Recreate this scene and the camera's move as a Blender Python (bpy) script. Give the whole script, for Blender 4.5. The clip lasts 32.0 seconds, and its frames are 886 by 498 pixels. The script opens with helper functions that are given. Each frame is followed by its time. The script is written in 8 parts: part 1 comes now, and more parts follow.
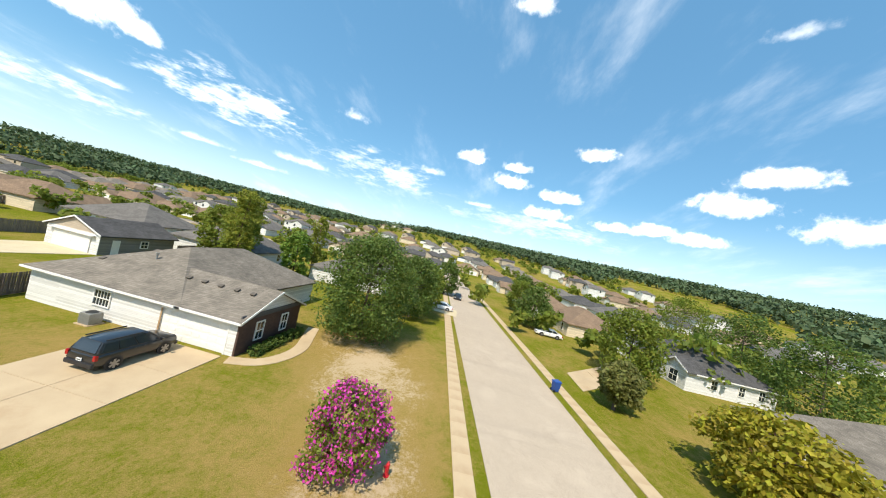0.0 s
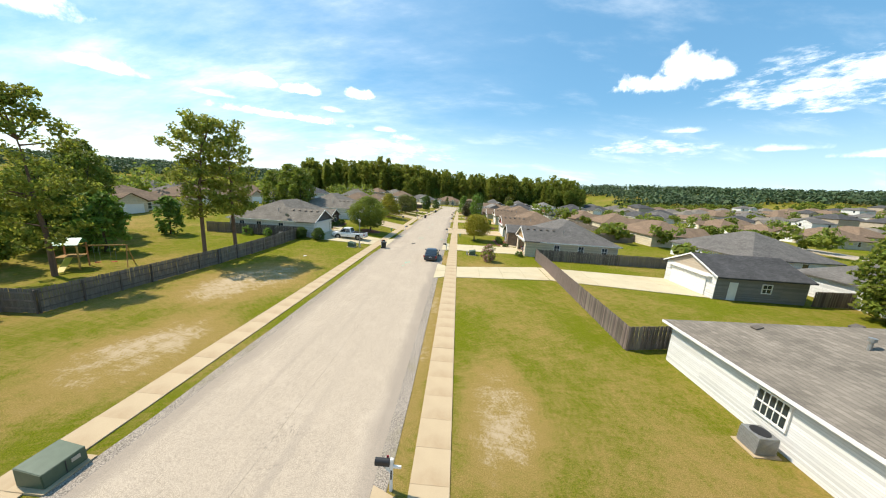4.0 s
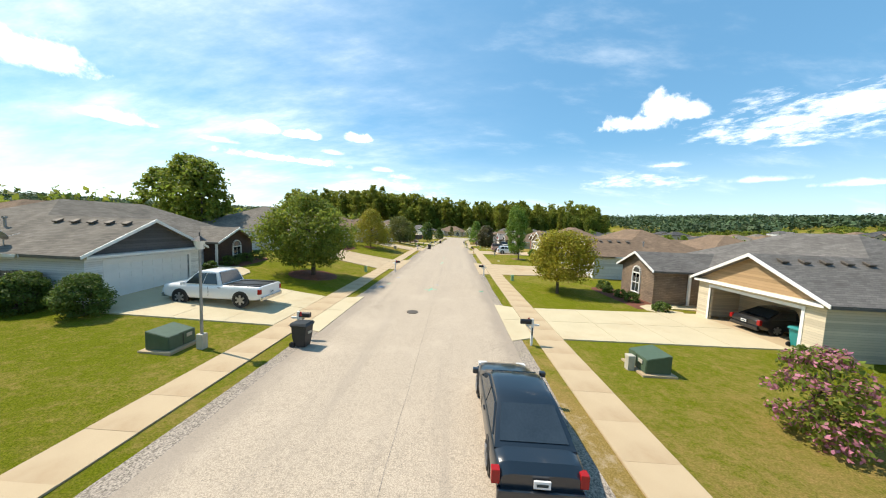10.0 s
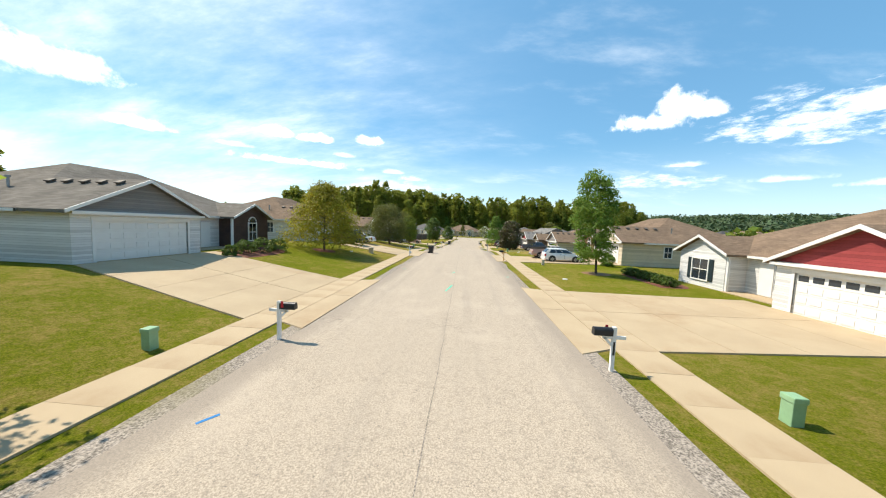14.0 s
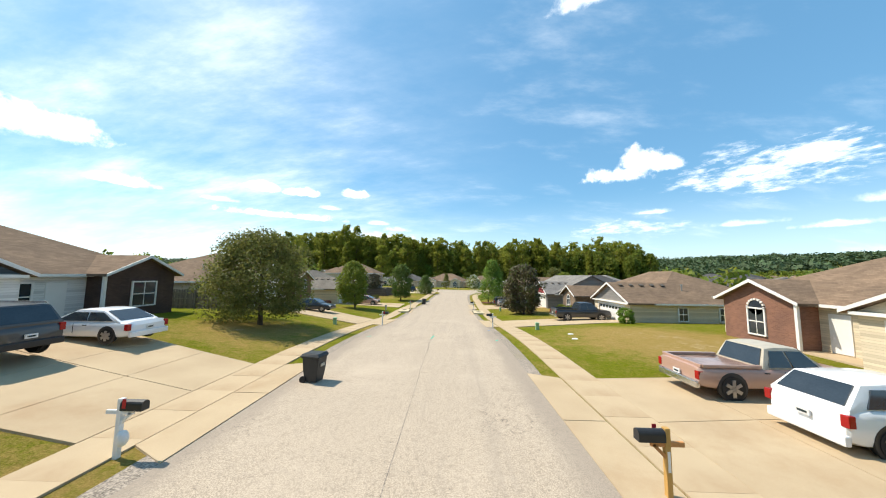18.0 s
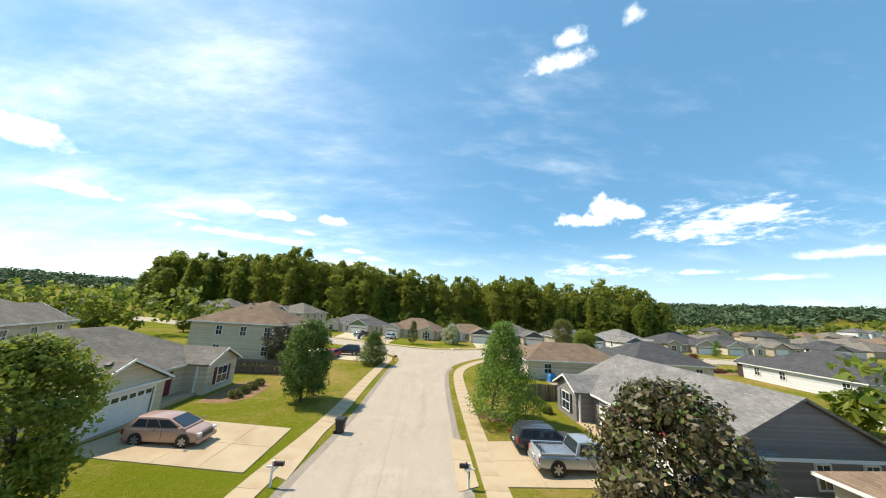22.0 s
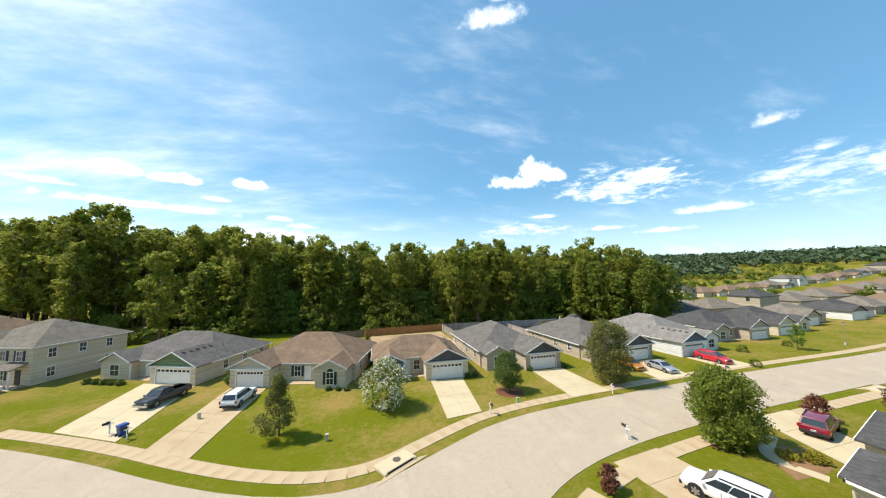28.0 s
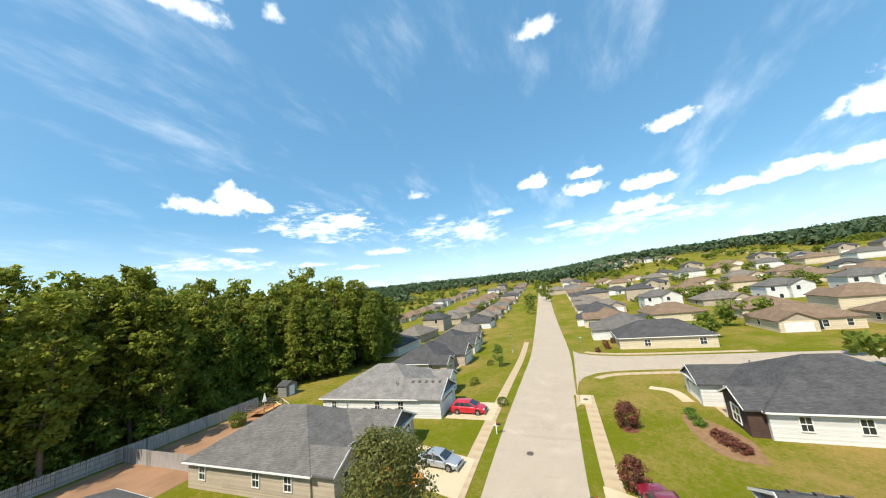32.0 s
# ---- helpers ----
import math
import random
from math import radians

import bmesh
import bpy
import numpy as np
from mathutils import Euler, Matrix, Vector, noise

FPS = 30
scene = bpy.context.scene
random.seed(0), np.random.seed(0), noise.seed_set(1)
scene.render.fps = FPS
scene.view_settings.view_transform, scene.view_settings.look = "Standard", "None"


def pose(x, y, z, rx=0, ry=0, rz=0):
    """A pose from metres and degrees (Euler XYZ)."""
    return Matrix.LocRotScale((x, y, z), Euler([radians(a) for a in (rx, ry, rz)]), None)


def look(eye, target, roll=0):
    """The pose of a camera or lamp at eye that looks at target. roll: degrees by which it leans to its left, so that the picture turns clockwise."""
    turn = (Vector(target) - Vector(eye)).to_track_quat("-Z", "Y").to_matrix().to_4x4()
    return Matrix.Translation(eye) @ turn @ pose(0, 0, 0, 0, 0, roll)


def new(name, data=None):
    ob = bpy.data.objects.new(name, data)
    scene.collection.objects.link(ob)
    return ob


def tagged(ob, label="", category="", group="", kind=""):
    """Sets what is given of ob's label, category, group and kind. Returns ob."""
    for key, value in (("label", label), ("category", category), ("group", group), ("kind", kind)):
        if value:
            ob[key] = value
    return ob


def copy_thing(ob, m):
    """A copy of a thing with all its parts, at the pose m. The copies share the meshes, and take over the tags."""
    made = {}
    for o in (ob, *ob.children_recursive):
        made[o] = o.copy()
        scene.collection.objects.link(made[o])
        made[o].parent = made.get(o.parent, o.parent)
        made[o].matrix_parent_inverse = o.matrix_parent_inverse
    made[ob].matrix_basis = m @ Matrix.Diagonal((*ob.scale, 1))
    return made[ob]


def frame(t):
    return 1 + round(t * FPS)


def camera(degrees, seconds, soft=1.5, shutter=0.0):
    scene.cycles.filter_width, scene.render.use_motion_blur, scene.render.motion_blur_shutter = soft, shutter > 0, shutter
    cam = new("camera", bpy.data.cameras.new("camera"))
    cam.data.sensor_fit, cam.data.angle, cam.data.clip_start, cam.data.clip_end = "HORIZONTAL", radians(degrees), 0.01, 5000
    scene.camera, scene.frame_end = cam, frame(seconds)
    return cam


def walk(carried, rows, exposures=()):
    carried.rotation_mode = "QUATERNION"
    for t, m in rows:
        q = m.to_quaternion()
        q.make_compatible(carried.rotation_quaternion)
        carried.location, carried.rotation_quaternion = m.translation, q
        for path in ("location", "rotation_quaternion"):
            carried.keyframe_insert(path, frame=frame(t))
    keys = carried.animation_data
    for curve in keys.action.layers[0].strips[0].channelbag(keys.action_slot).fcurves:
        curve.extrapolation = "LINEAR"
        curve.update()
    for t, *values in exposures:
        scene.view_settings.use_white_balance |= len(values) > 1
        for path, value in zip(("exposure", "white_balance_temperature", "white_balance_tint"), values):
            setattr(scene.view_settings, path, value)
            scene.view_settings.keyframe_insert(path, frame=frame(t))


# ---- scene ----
cam = camera(112.4, 32.0, soft=1.1)
PATH = [
    (0, (0.902, -25.867, 11.077), (2.895, -25.71, 11.086), 13.4),
    (0.5, (2.039, -25.236, 11.222), (3.878, -24.452, 11.213), 16.1),
    (1, (3.417, -24.43, 11.77), (4.902, -23.093, 11.698), 18.9),
    (1.5, (5.11, -23.434, 12.03), (6.194, -21.76, 11.874), 18.2),
    (2, (6.337, -22.031, 12.092), (7.049, -20.173, 11.888), 17.5),
    (2.5, (6.994, -19.869, 11.859), (7.373, -17.921, 11.612), 16.9),
    (3, (7.268, -17.552, 11.392), (7.419, -15.581, 11.084), 12.7),
    (3.5, (7.114, -15.064, 10.822), (7.145, -13.1, 10.447), 7.4),
    (4, (6.933, -12.198, 10.15), (6.855, -10.239, 9.754), 3.6),
    (4.5, (6.914, -9.526, 9.399), (6.708, -7.569, 9.042), 3.8),
    (5, (6.699, -7.293, 9.094), (6.377, -5.346, 8.769), 4.6),
    (5.5, (6.369, -5.131, 8.974), (5.949, -3.199, 8.671), 4.7),
    (6, (5.89, -2.834, 8.899), (5.401, -0.916, 8.612), 5.0),
    (6.5, (5.229, -0.195, 8.73), (4.702, 1.716, 8.458), 7.7),
    (7, (4.209, 3.083, 8.216), (3.689, 4.998, 7.964), 6.5),
    (7.5, (3.216, 6.477, 7.715), (2.769, 8.411, 7.469), 3.3),
    (8, (2.253, 9.743, 7.203), (1.948, 11.705, 6.968), -0.8),
    (8.5, (1.719, 13.035, 6.726), (1.557, 15.016, 6.5), -2.8),
    (9, (1.584, 16.404, 6.269), (1.497, 18.391, 6.057), -1.1),
    (9.5, (1.592, 19.661, 5.8), (1.528, 21.652, 5.614), 1.1),
    (10, (1.729, 22.919, 5.501), (1.653, 24.911, 5.34), 2.3),
    (10.5, (1.77, 25.881, 5.295), (1.672, 27.874, 5.164), 3.7),
    (11, (1.868, 29.259, 5.068), (1.746, 31.252, 4.956), 4.6),
    (11.5, (1.794, 32.382, 4.861), (1.661, 34.374, 4.744), 4.6),
    (12, (1.597, 35.316, 4.539), (1.463, 37.308, 4.421), 4.4),
    (12.5, (1.595, 38.618, 4.101), (1.436, 40.608, 3.985), 3.4),
    (13, (1.437, 41.312, 3.934), (1.276, 43.302, 3.81), 2.2),
    (13.5, (1.229, 44.113, 3.738), (1.062, 46.102, 3.604), 1.5),
    (14, (0.912, 47.325, 3.848), (0.767, 49.314, 3.695), 2.2),
    (14.5, (0.699, 50.616, 4.189), (0.593, 52.606, 4.02), 2.5),
    (15, (0.634, 54.021, 4.512), (0.576, 56.013, 4.335), 2.7),
    (15.5, (0.77, 57.578, 4.571), (0.757, 59.571, 4.404), 2.5),
    (16, (1.202, 61.43, 4.123), (1.224, 63.425, 3.987), 3.4),
    (16.5, (1.553, 65.119, 3.722), (1.565, 67.118, 3.646), 3.5),
    (17, (1.725, 68.956, 3.706), (1.694, 70.955, 3.714), 3.7),
    (17.5, (1.741, 72.995, 3.81), (1.677, 74.991, 3.913), 2.8),
    (18, (1.476, 76.845, 4.123), (1.42, 78.836, 4.3), 0.7),
    (18.5, (1.361, 80.921, 4.33), (1.315, 82.907, 4.558), -0.7),
    (19, (1.197, 84.918, 4.735), (1.15, 86.9, 4.992), -0.6),
    (19.5, (1.154, 88.918, 5.295), (1.101, 90.898, 5.574), 0.7),
    (20, (1.138, 92.856, 5.832), (1.09, 94.829, 6.154), 1.8),
    (20.5, (1.046, 96.634, 6.32), (1.036, 98.6, 6.69), 2.0),
    (21, (1.105, 100.488, 6.886), (1.144, 102.448, 7.283), 2.0),
    (21.5, (1.429, 104.399, 7.52), (1.502, 106.356, 7.925), 2.6),
    (22, (2.16, 108.709, 8.164), (2.257, 110.666, 8.566), 3.4),
    (22.5, (2.954, 112.953, 8.63), (3.076, 114.908, 9.037), 3.9),
    (23, (3.747, 117.203, 9.03), (3.886, 119.155, 9.445), 4.6),
    (23.5, (4.55, 121.468, 9.586), (4.696, 123.421, 9.993), 4.9),
    (24, (5.166, 125.549, 10.173), (5.319, 127.504, 10.566), 5.1),
    (24.5, (5.743, 129.409, 10.544), (5.906, 131.364, 10.933), 4.8),
    (25, (6.435, 133.139, 10.906), (6.603, 135.094, 11.294), 4.5),
    (25.5, (7.155, 136.758, 11.135), (7.326, 138.711, 11.531), 4.1),
    (26, (7.352, 140.71, 11.697), (7.525, 142.665, 12.085), 3.6),
    (26.5, (7.273, 144.731, 12.488), (7.467, 146.688, 12.848), 3.4),
    (27, (7.138, 148.764, 13.315), (7.384, 150.724, 13.629), 3.3),
    (27.5, (7.16, 152.755, 13.988), (7.509, 154.708, 14.24), 2.9),
    (28, (7.52, 156.852, 14.433), (8.037, 158.777, 14.604), -0.6),
    (28.5, (8.413, 160.963, 14.652), (9.142, 162.821, 14.791), -4.5),
    (29, (9.449, 164.735, 14.818), (10.401, 166.487, 14.975), -6.2),
    (29.5, (10.826, 168.133, 15.004), (12.016, 169.728, 15.211), -7.5),
    (30, (12.813, 171.564, 15.113), (14.241, 172.944, 15.356), -9.2),
    (30.5, (15.214, 174.527, 15.41), (16.831, 175.677, 15.659), -9.9),
    (31, (17.843, 176.692, 15.696), (19.573, 177.66, 15.959), -9.1),
    (31.5, (20.961, 178.48, 15.849), (22.752, 179.325, 16.13), -7.4),
    (32, (24.103, 180.235, 15.851), (25.939, 180.969, 16.149), -6.3),
]
walk(cam, [(t, look(eye, target, roll)) for t, eye, target, roll in PATH], exposures=[(0, 0.46, 6900, 10), (32, 0.46, 6900, 10)])

# ---- light and sky ----
SUN_EL, SUN_AZ = radians(54), radians(163)   # direction to the sun, angle from +x
sun = new("sun", bpy.data.lights.new("sun", "SUN"))
sun.data.energy, sun.data.angle, sun.data.color = 4.5, radians(0.6), (1.0, 0.94, 0.84)
to_sun = Vector((math.cos(SUN_EL) * math.cos(SUN_AZ), math.cos(SUN_EL) * math.sin(SUN_AZ), math.sin(SUN_EL)))
sun.matrix_world = look(to_sun * 300, (0, 0, 0))


def make_world():
    w = bpy.data.worlds.new("sky")
    scene.world = w
    w.use_nodes = True
    nt = w.node_tree
    nt.nodes.clear()
    N, K = nt.nodes.new, nt.links.new

    def math_node(op, a, b=None, c=None):
        n = N("ShaderNodeMath")
        n.operation = op
        for i, v in enumerate((a, b, c)):
            if v is None:
                continue
            if isinstance(v, (int, float)):
                n.inputs[i].default_value = v
            else:
                K(v, n.inputs[i])
        return n.outputs[0]

    def vec(op, a, b=None):
        n = N("ShaderNodeVectorMath")
        n.operation = op
        for i, v in enumerate((a, b)):
            if v is None:
                continue
            if isinstance(v, (tuple, list, Vector)):
                n.inputs[i].default_value = tuple(v)
            else:
                K(v, n.inputs[i])
        return n.outputs["Value"] if op == "DOT_PRODUCT" else n.outputs[0]

    def smooth(v, a, b):
        n = N("ShaderNodeMapRange")
        n.interpolation_type = "SMOOTHSTEP"
        K(v, n.inputs[0])
        n.inputs[1].default_value, n.inputs[2].default_value = a, b
        return n.outputs[0]

    def noise_node(v, scale, detail, rough=0.55):
        n = N("ShaderNodeTexNoise")
        n.inputs["Scale"].default_value, n.inputs["Detail"].default_value, n.inputs["Roughness"].default_value = scale, detail, rough
        K(v, n.inputs["Vector"])
        return n

    sky = N("ShaderNodeTexSky")
    sky.sky_type, sky.sun_disc = "NISHITA", False
    sky.sun_elevation, sky.sun_rotation = SUN_EL, radians(90) - SUN_AZ
    sky.air_density, sky.dust_density, sky.ozone_density = 1.0, 0.6, 2.5
    way = N("ShaderNodeTexCoord").outputs["Generated"]
    sep = N("ShaderNodeSeparateXYZ")
    K(way, sep.inputs[0])
    up = math_node("MAXIMUM", sep.outputs[2], 0.02)
    flat = N("ShaderNodeCombineXYZ")
    K(math_node("DIVIDE", sep.outputs[0], math_node("ADD", up, 0.3)), flat.inputs[0])
    K(math_node("DIVIDE", sep.outputs[1], math_node("ADD", up, 0.3)), flat.inputs[1])
    edge = noise_node(way, 11, 5, 0.6)
    warp = math_node("SUBTRACT", edge.outputs["Fac"], 0.5)
    fine = noise_node(way, 34, 4, 0.6)
    warp2 = math_node("SUBTRACT", fine.outputs["Fac"], 0.5)
    total = None
    # cumulus: azimuth, elevation, half width, half height (degrees), density
    puffs = [(61, 16.6, 4.6, 1.9, 1), (57.6, 18.2, 3.2, 2.4, 1), (54, 17.2, 2.2, 1.6, 0.9),
             (123.6, 14, 2.6, 1.0, 1), (117.7, 13.9, 3.0, 0.9, 1), (108, 14.6, 2.4, 1.0, 1), (120, 9.8, 8.5, 0.8, 0.9),
             (147, 16.3, 6.5, 2.2, 0.9), (155, 15, 5, 2.0, 0.8), (139.6, 11.8, 3.2, 0.9, 0.9), (100.4, 8.5, 2.6, 0.8, 0.8),
             (129, 11.3, 2.4, 0.5, 0.6), (113, 11.8, 2, 0.5, 0.7), (104, 9.6, 2.2, 0.5, 0.6),
             (56.5, 10.3, 2.6, 0.5, 0.7), (46, 7.5, 5, 0.6, 0.55), (38, 6.5, 4, 0.6, 0.7),
             (63.9, 42, 4.5, 1.6, 0.8), (62, 45, 2.4, 1.6, 0.8), (51.1, 45, 1.6, 1.6, 0.7),
             (32, 9, 5, 0.9, 0.7),
             (-4.6, 15.1, 3.6, 1.5, 1), (3, 18, 2.4, 1.4, 0.9), (-12.2, 10.5, 4, 1.2, 0.9), (-19.2, 21.4, 2.8, 1.6, 1),
             (-5.7, 17.7, 2.4, 1.0, 0.9), (-14.4, 13.8, 3.6, 1.2, 1), (-24.3, 10.1, 3.6, 1.1, 1), (-34.8, 9.9, 3.6, 1.3, 1),
             (10, 14, 3, 1.0, 0.7), (16, 11, 3, 0.8, 0.7), (22, 14.5, 2.4, 0.8, 0.6), (0, 10, 3, 0.6, 0.7),
             (-42, 18.5, 4.2, 1.6, 1), (-38, 15, 4.2, 2.0, 1), (-29.4, 10.6, 3.4, 1.2, 1), (-50, 12.4, 5, 2.2, 1), (-15.2, 9.1, 3, 0.8, 0.9),
             (26, 19, 3.4, 1.2, 0.7), (-41, 35, 3.4, 1.2, 0.5), (-2, 41, 3, 1.6, 0.8), (-120, 18, 14, 3, 0.9), (-160, 25, 12, 4, 0.9), (-80, 14, 14, 2.4, 0.9)]
    for az, el, ha, he, dens in puffs:
        a, e = radians(az), radians(el)
        d = Vector((math.cos(e) * math.cos(a), math.cos(e) * math.sin(a), math.sin(e)))
        side = Vector((-math.sin(a), math.cos(a), 0))
        top = d.cross(side)
        p = math_node("DIVIDE", vec("DOT_PRODUCT", way, side), radians(ha))
        q = math_node("DIVIDE", math_node("SUBTRACT", vec("DOT_PRODUCT", way, top if top.z > 0 else -top), 0.0), radians(he))
        # flat base: the lower half is squeezed
        q = math_node("MAXIMUM", q, math_node("MULTIPLY", q, -1.8))
        front = vec("DOT_PRODUCT", way, d)
        r = math_node("ADD", math_node("MULTIPLY", p, p), math_node("MULTIPLY", q, q))
        r = math_node("ADD", math_node("SQRT", r), math_node("ADD", math_node("MULTIPLY", warp, 1.9), math_node("MULTIPLY", warp2, 1.6)))
        m = math_node("MULTIPLY", smooth(r, 1.15, 0.38 if dens > 0.85 else 0.0), dens)
        m = math_node("MULTIPLY", m, smooth(front, 0.5, 0.6))
        total = m if total is None else math_node("MAXIMUM", total, m)
    # broken field of small cloudlets beside the large cumulus
    mk = N("ShaderNodeMapping")
    mk.inputs["Scale"].default_value = (1, 1, 3.4)
    K(way, mk.inputs[0])
    cells, ragged = noise_node(mk.outputs[0], 9, 3, 0.5), noise_node(mk.outputs[0], 30, 5, 0.65)
    rag = math_node("ADD", math_node("MULTIPLY", cells.outputs["Fac"], 0.5), math_node("MULTIPLY", ragged.outputs["Fac"], 0.5))
    for az, el, ha, he, dens in ((42, 14.5, 13, 4.5, 0.8), (20, 12, 14, 4, 0.5), (60, 8, 10, 2.5, 0.5), (105, 6, 16, 2.5, 0.5), (-10, 8, 20, 3, 0.3)):
        a, e = radians(az), radians(el)
        d = Vector((math.cos(e) * math.cos(a), math.cos(e) * math.sin(a), math.sin(e)))
        side = Vector((-math.sin(a), math.cos(a), 0))
        top = d.cross(side)
        p = math_node("DIVIDE", vec("DOT_PRODUCT", way, side), radians(ha))
        q = math_node("DIVIDE", vec("DOT_PRODUCT", way, top), radians(he))
        r = math_node("SQRT", math_node("ADD", math_node("MULTIPLY", p, p), math_node("MULTIPLY", q, q)))
        field = math_node("ADD", rag, math_node("MULTIPLY", smooth(r, 1.3, 0.1), 0.14))
        m = math_node("MULTIPLY", smooth(field, 0.55, 0.76), math_node("MULTIPLY", smooth(r, 1.25, 0.5), dens))
        m = math_node("MULTIPLY", m, smooth(vec("DOT_PRODUCT", way, d), 0.6, 0.7))
        total = math_node("MAXIMUM", total, m)
    # thin high cloud, denser to the west and low in the east
    mp = N("ShaderNodeMapping")
    mp.inputs["Rotation"].default_value, mp.inputs["Scale"].default_value = (0, 0, radians(35)), (1.0, 2.4, 1)
    K(flat.outputs[0], mp.inputs[0])
    ci = noise_node(mp.outputs[0], 1.5, 7, 0.62)
    thin = math_node("MULTIPLY", smooth(ci.outputs["Fac"], 0.5, 0.88), 0.36)
    west = smooth(vec("DOT_PRODUCT", way, (-0.86, 0.5, 0)), 0.2, 1.0)
    thin = math_node("ADD", thin, math_node("MULTIPLY", west, math_node("MULTIPLY", smooth(ci.outputs["Fac"], 0.3, 0.75), 0.34)))
    low = smooth(sep.outputs[2], 0.26, 0.0)
    haze = math_node("MULTIPLY", low, 0.25)
    cover = math_node("MINIMUM", math_node("ADD", math_node("ADD", total, thin), haze), 0.97)
    bg = N("ShaderNodeMixRGB")
    K(cover, bg.inputs[0])
    tint = N("ShaderNodeMixRGB")
    tint.blend_type = "MULTIPLY"
    tint.inputs[0].default_value = 1.0
    K(sky.outputs[0], tint.inputs[1])
    tint.inputs[2].default_value = (0.8, 1.04, 1.0, 1)
    veil = N("ShaderNodeMixRGB")   # thin even brightness of the air
    veil.inputs[0].default_value = 0.5
    K(tint.outputs[0], veil.inputs[1])
    veil.inputs[2].default_value = (0.75, 2.3, 4.3, 1)
    K(veil.outputs[0], bg.inputs[1])
    bg.inputs[2].default_value = (8.6, 9.0, 9.3, 1)
    out, back = N("ShaderNodeOutputWorld"), N("ShaderNodeBackground")
    K(bg.outputs[0], back.inputs[0])
    back.inputs[1].default_value = SKY
    K(back.outputs[0], out.inputs[0])


SKY = 0.15
make_world()

# ---- materials ----


def material(name, base, rough=0.8, metal=0.0, noise_scale=6.0, vary=0.2, fine=60.0, bump=0.2, per=None, second=None, spec=0.4, trans=0.0, coarse=0.6, stretch=None):
    """Noise-varied surface: base and a second colour mixed at two scales, with fine relief."""
    m = bpy.data.materials.new(name)
    m.use_nodes = True
    nt = m.node_tree
    N, K = nt.nodes.new, nt.links.new
    p = nt.nodes["Principled BSDF"]
    p.inputs["Roughness"].default_value, p.inputs["Metallic"].default_value = rough, metal
    p.inputs["Specular IOR Level"].default_value = spec
    co = N("ShaderNodeTexCoord").outputs["Object"]
    if stretch:
        mp = N("ShaderNodeMapping")
        mp.inputs["Scale"].default_value = stretch
        K(co, mp.inputs[0])
        co = mp.outputs[0]
    second = second or tuple(c * (1 - vary) for c in base)

    def nz(s, d):
        n = N("ShaderNodeTexNoise")
        n.inputs["Scale"].default_value, n.inputs["Detail"].default_value = s, d
        K(co, n.inputs["Vector"])
        return n.outputs["Fac"]

    a, b = nz(noise_scale, 5), nz(fine, 3)
    mixf = N("ShaderNodeMix")
    mixf.inputs[0].default_value = 1 - coarse
    K(a, mixf.inputs[2])
    K(b, mixf.inputs[3])
    fac = N("ShaderNodeMapRange")
    K(mixf.outputs[0], fac.inputs[0])
    fac.inputs[1].default_value, fac.inputs[2].default_value = 0.35, 0.65
    col = N("ShaderNodeMix")
    col.data_type = "RGBA"
    K(fac.outputs[0], col.inputs[0])
    col.inputs[6].default_value, col.inputs[7].default_value = (*base, 1), (*second, 1)
    res = col.outputs[2]
    if per:
        rnd = N("ShaderNodeNewGeometry").outputs["Random Per Island"] if per == "island" else N("ShaderNodeObjectInfo").outputs["Random"]
        hs = N("ShaderNodeHueSaturation")
        r1, r2 = N("ShaderNodeMapRange"), N("ShaderNodeMapRange")
        K(rnd, r1.inputs[0])
        r1.inputs[3].default_value, r1.inputs[4].default_value = (0.8, 1.55) if per == "island" else (0.62, 1.35)
        hs_in = N("ShaderNodeMath")
        hs_in.operation = "FRACT"
        mul = N("ShaderNodeMath")
        mul.operation = "MULTIPLY"
        K(rnd, mul.inputs[0])
        mul.inputs[1].default_value = 7.3
        K(mul.outputs[0], hs_in.inputs[0])
        K(hs_in.outputs[0], r2.inputs[0])
        r2.inputs[3].default_value, r2.inputs[4].default_value = 0.475, 0.52
        K(r2.outputs[0], hs.inputs["Hue"])
        K(r1.outputs[0], hs.inputs["Value"])
        K(res, hs.inputs["Color"])
        res = hs.outputs[0]
    K(res, p.inputs["Base Color"])
    if bump:
        bp = N("ShaderNodeBump")
        bp.inputs["Strength"].default_value, bp.inputs["Distance"].default_value = bump, 0.02
        K(b, bp.inputs["Height"])
        K(bp.outputs[0], p.inputs["Normal"])
    if trans:
        tr, mx = N("ShaderNodeBsdfTranslucent"), N("ShaderNodeMixShader")
        K(res, tr.inputs[0])
        mx.inputs[0].default_value = trans
        K(p.outputs[0], mx.inputs[1])
        K(tr.outputs[0], mx.inputs[2])
        K(mx.outputs[0], nt.nodes["Material Output"].inputs[0])
    return m


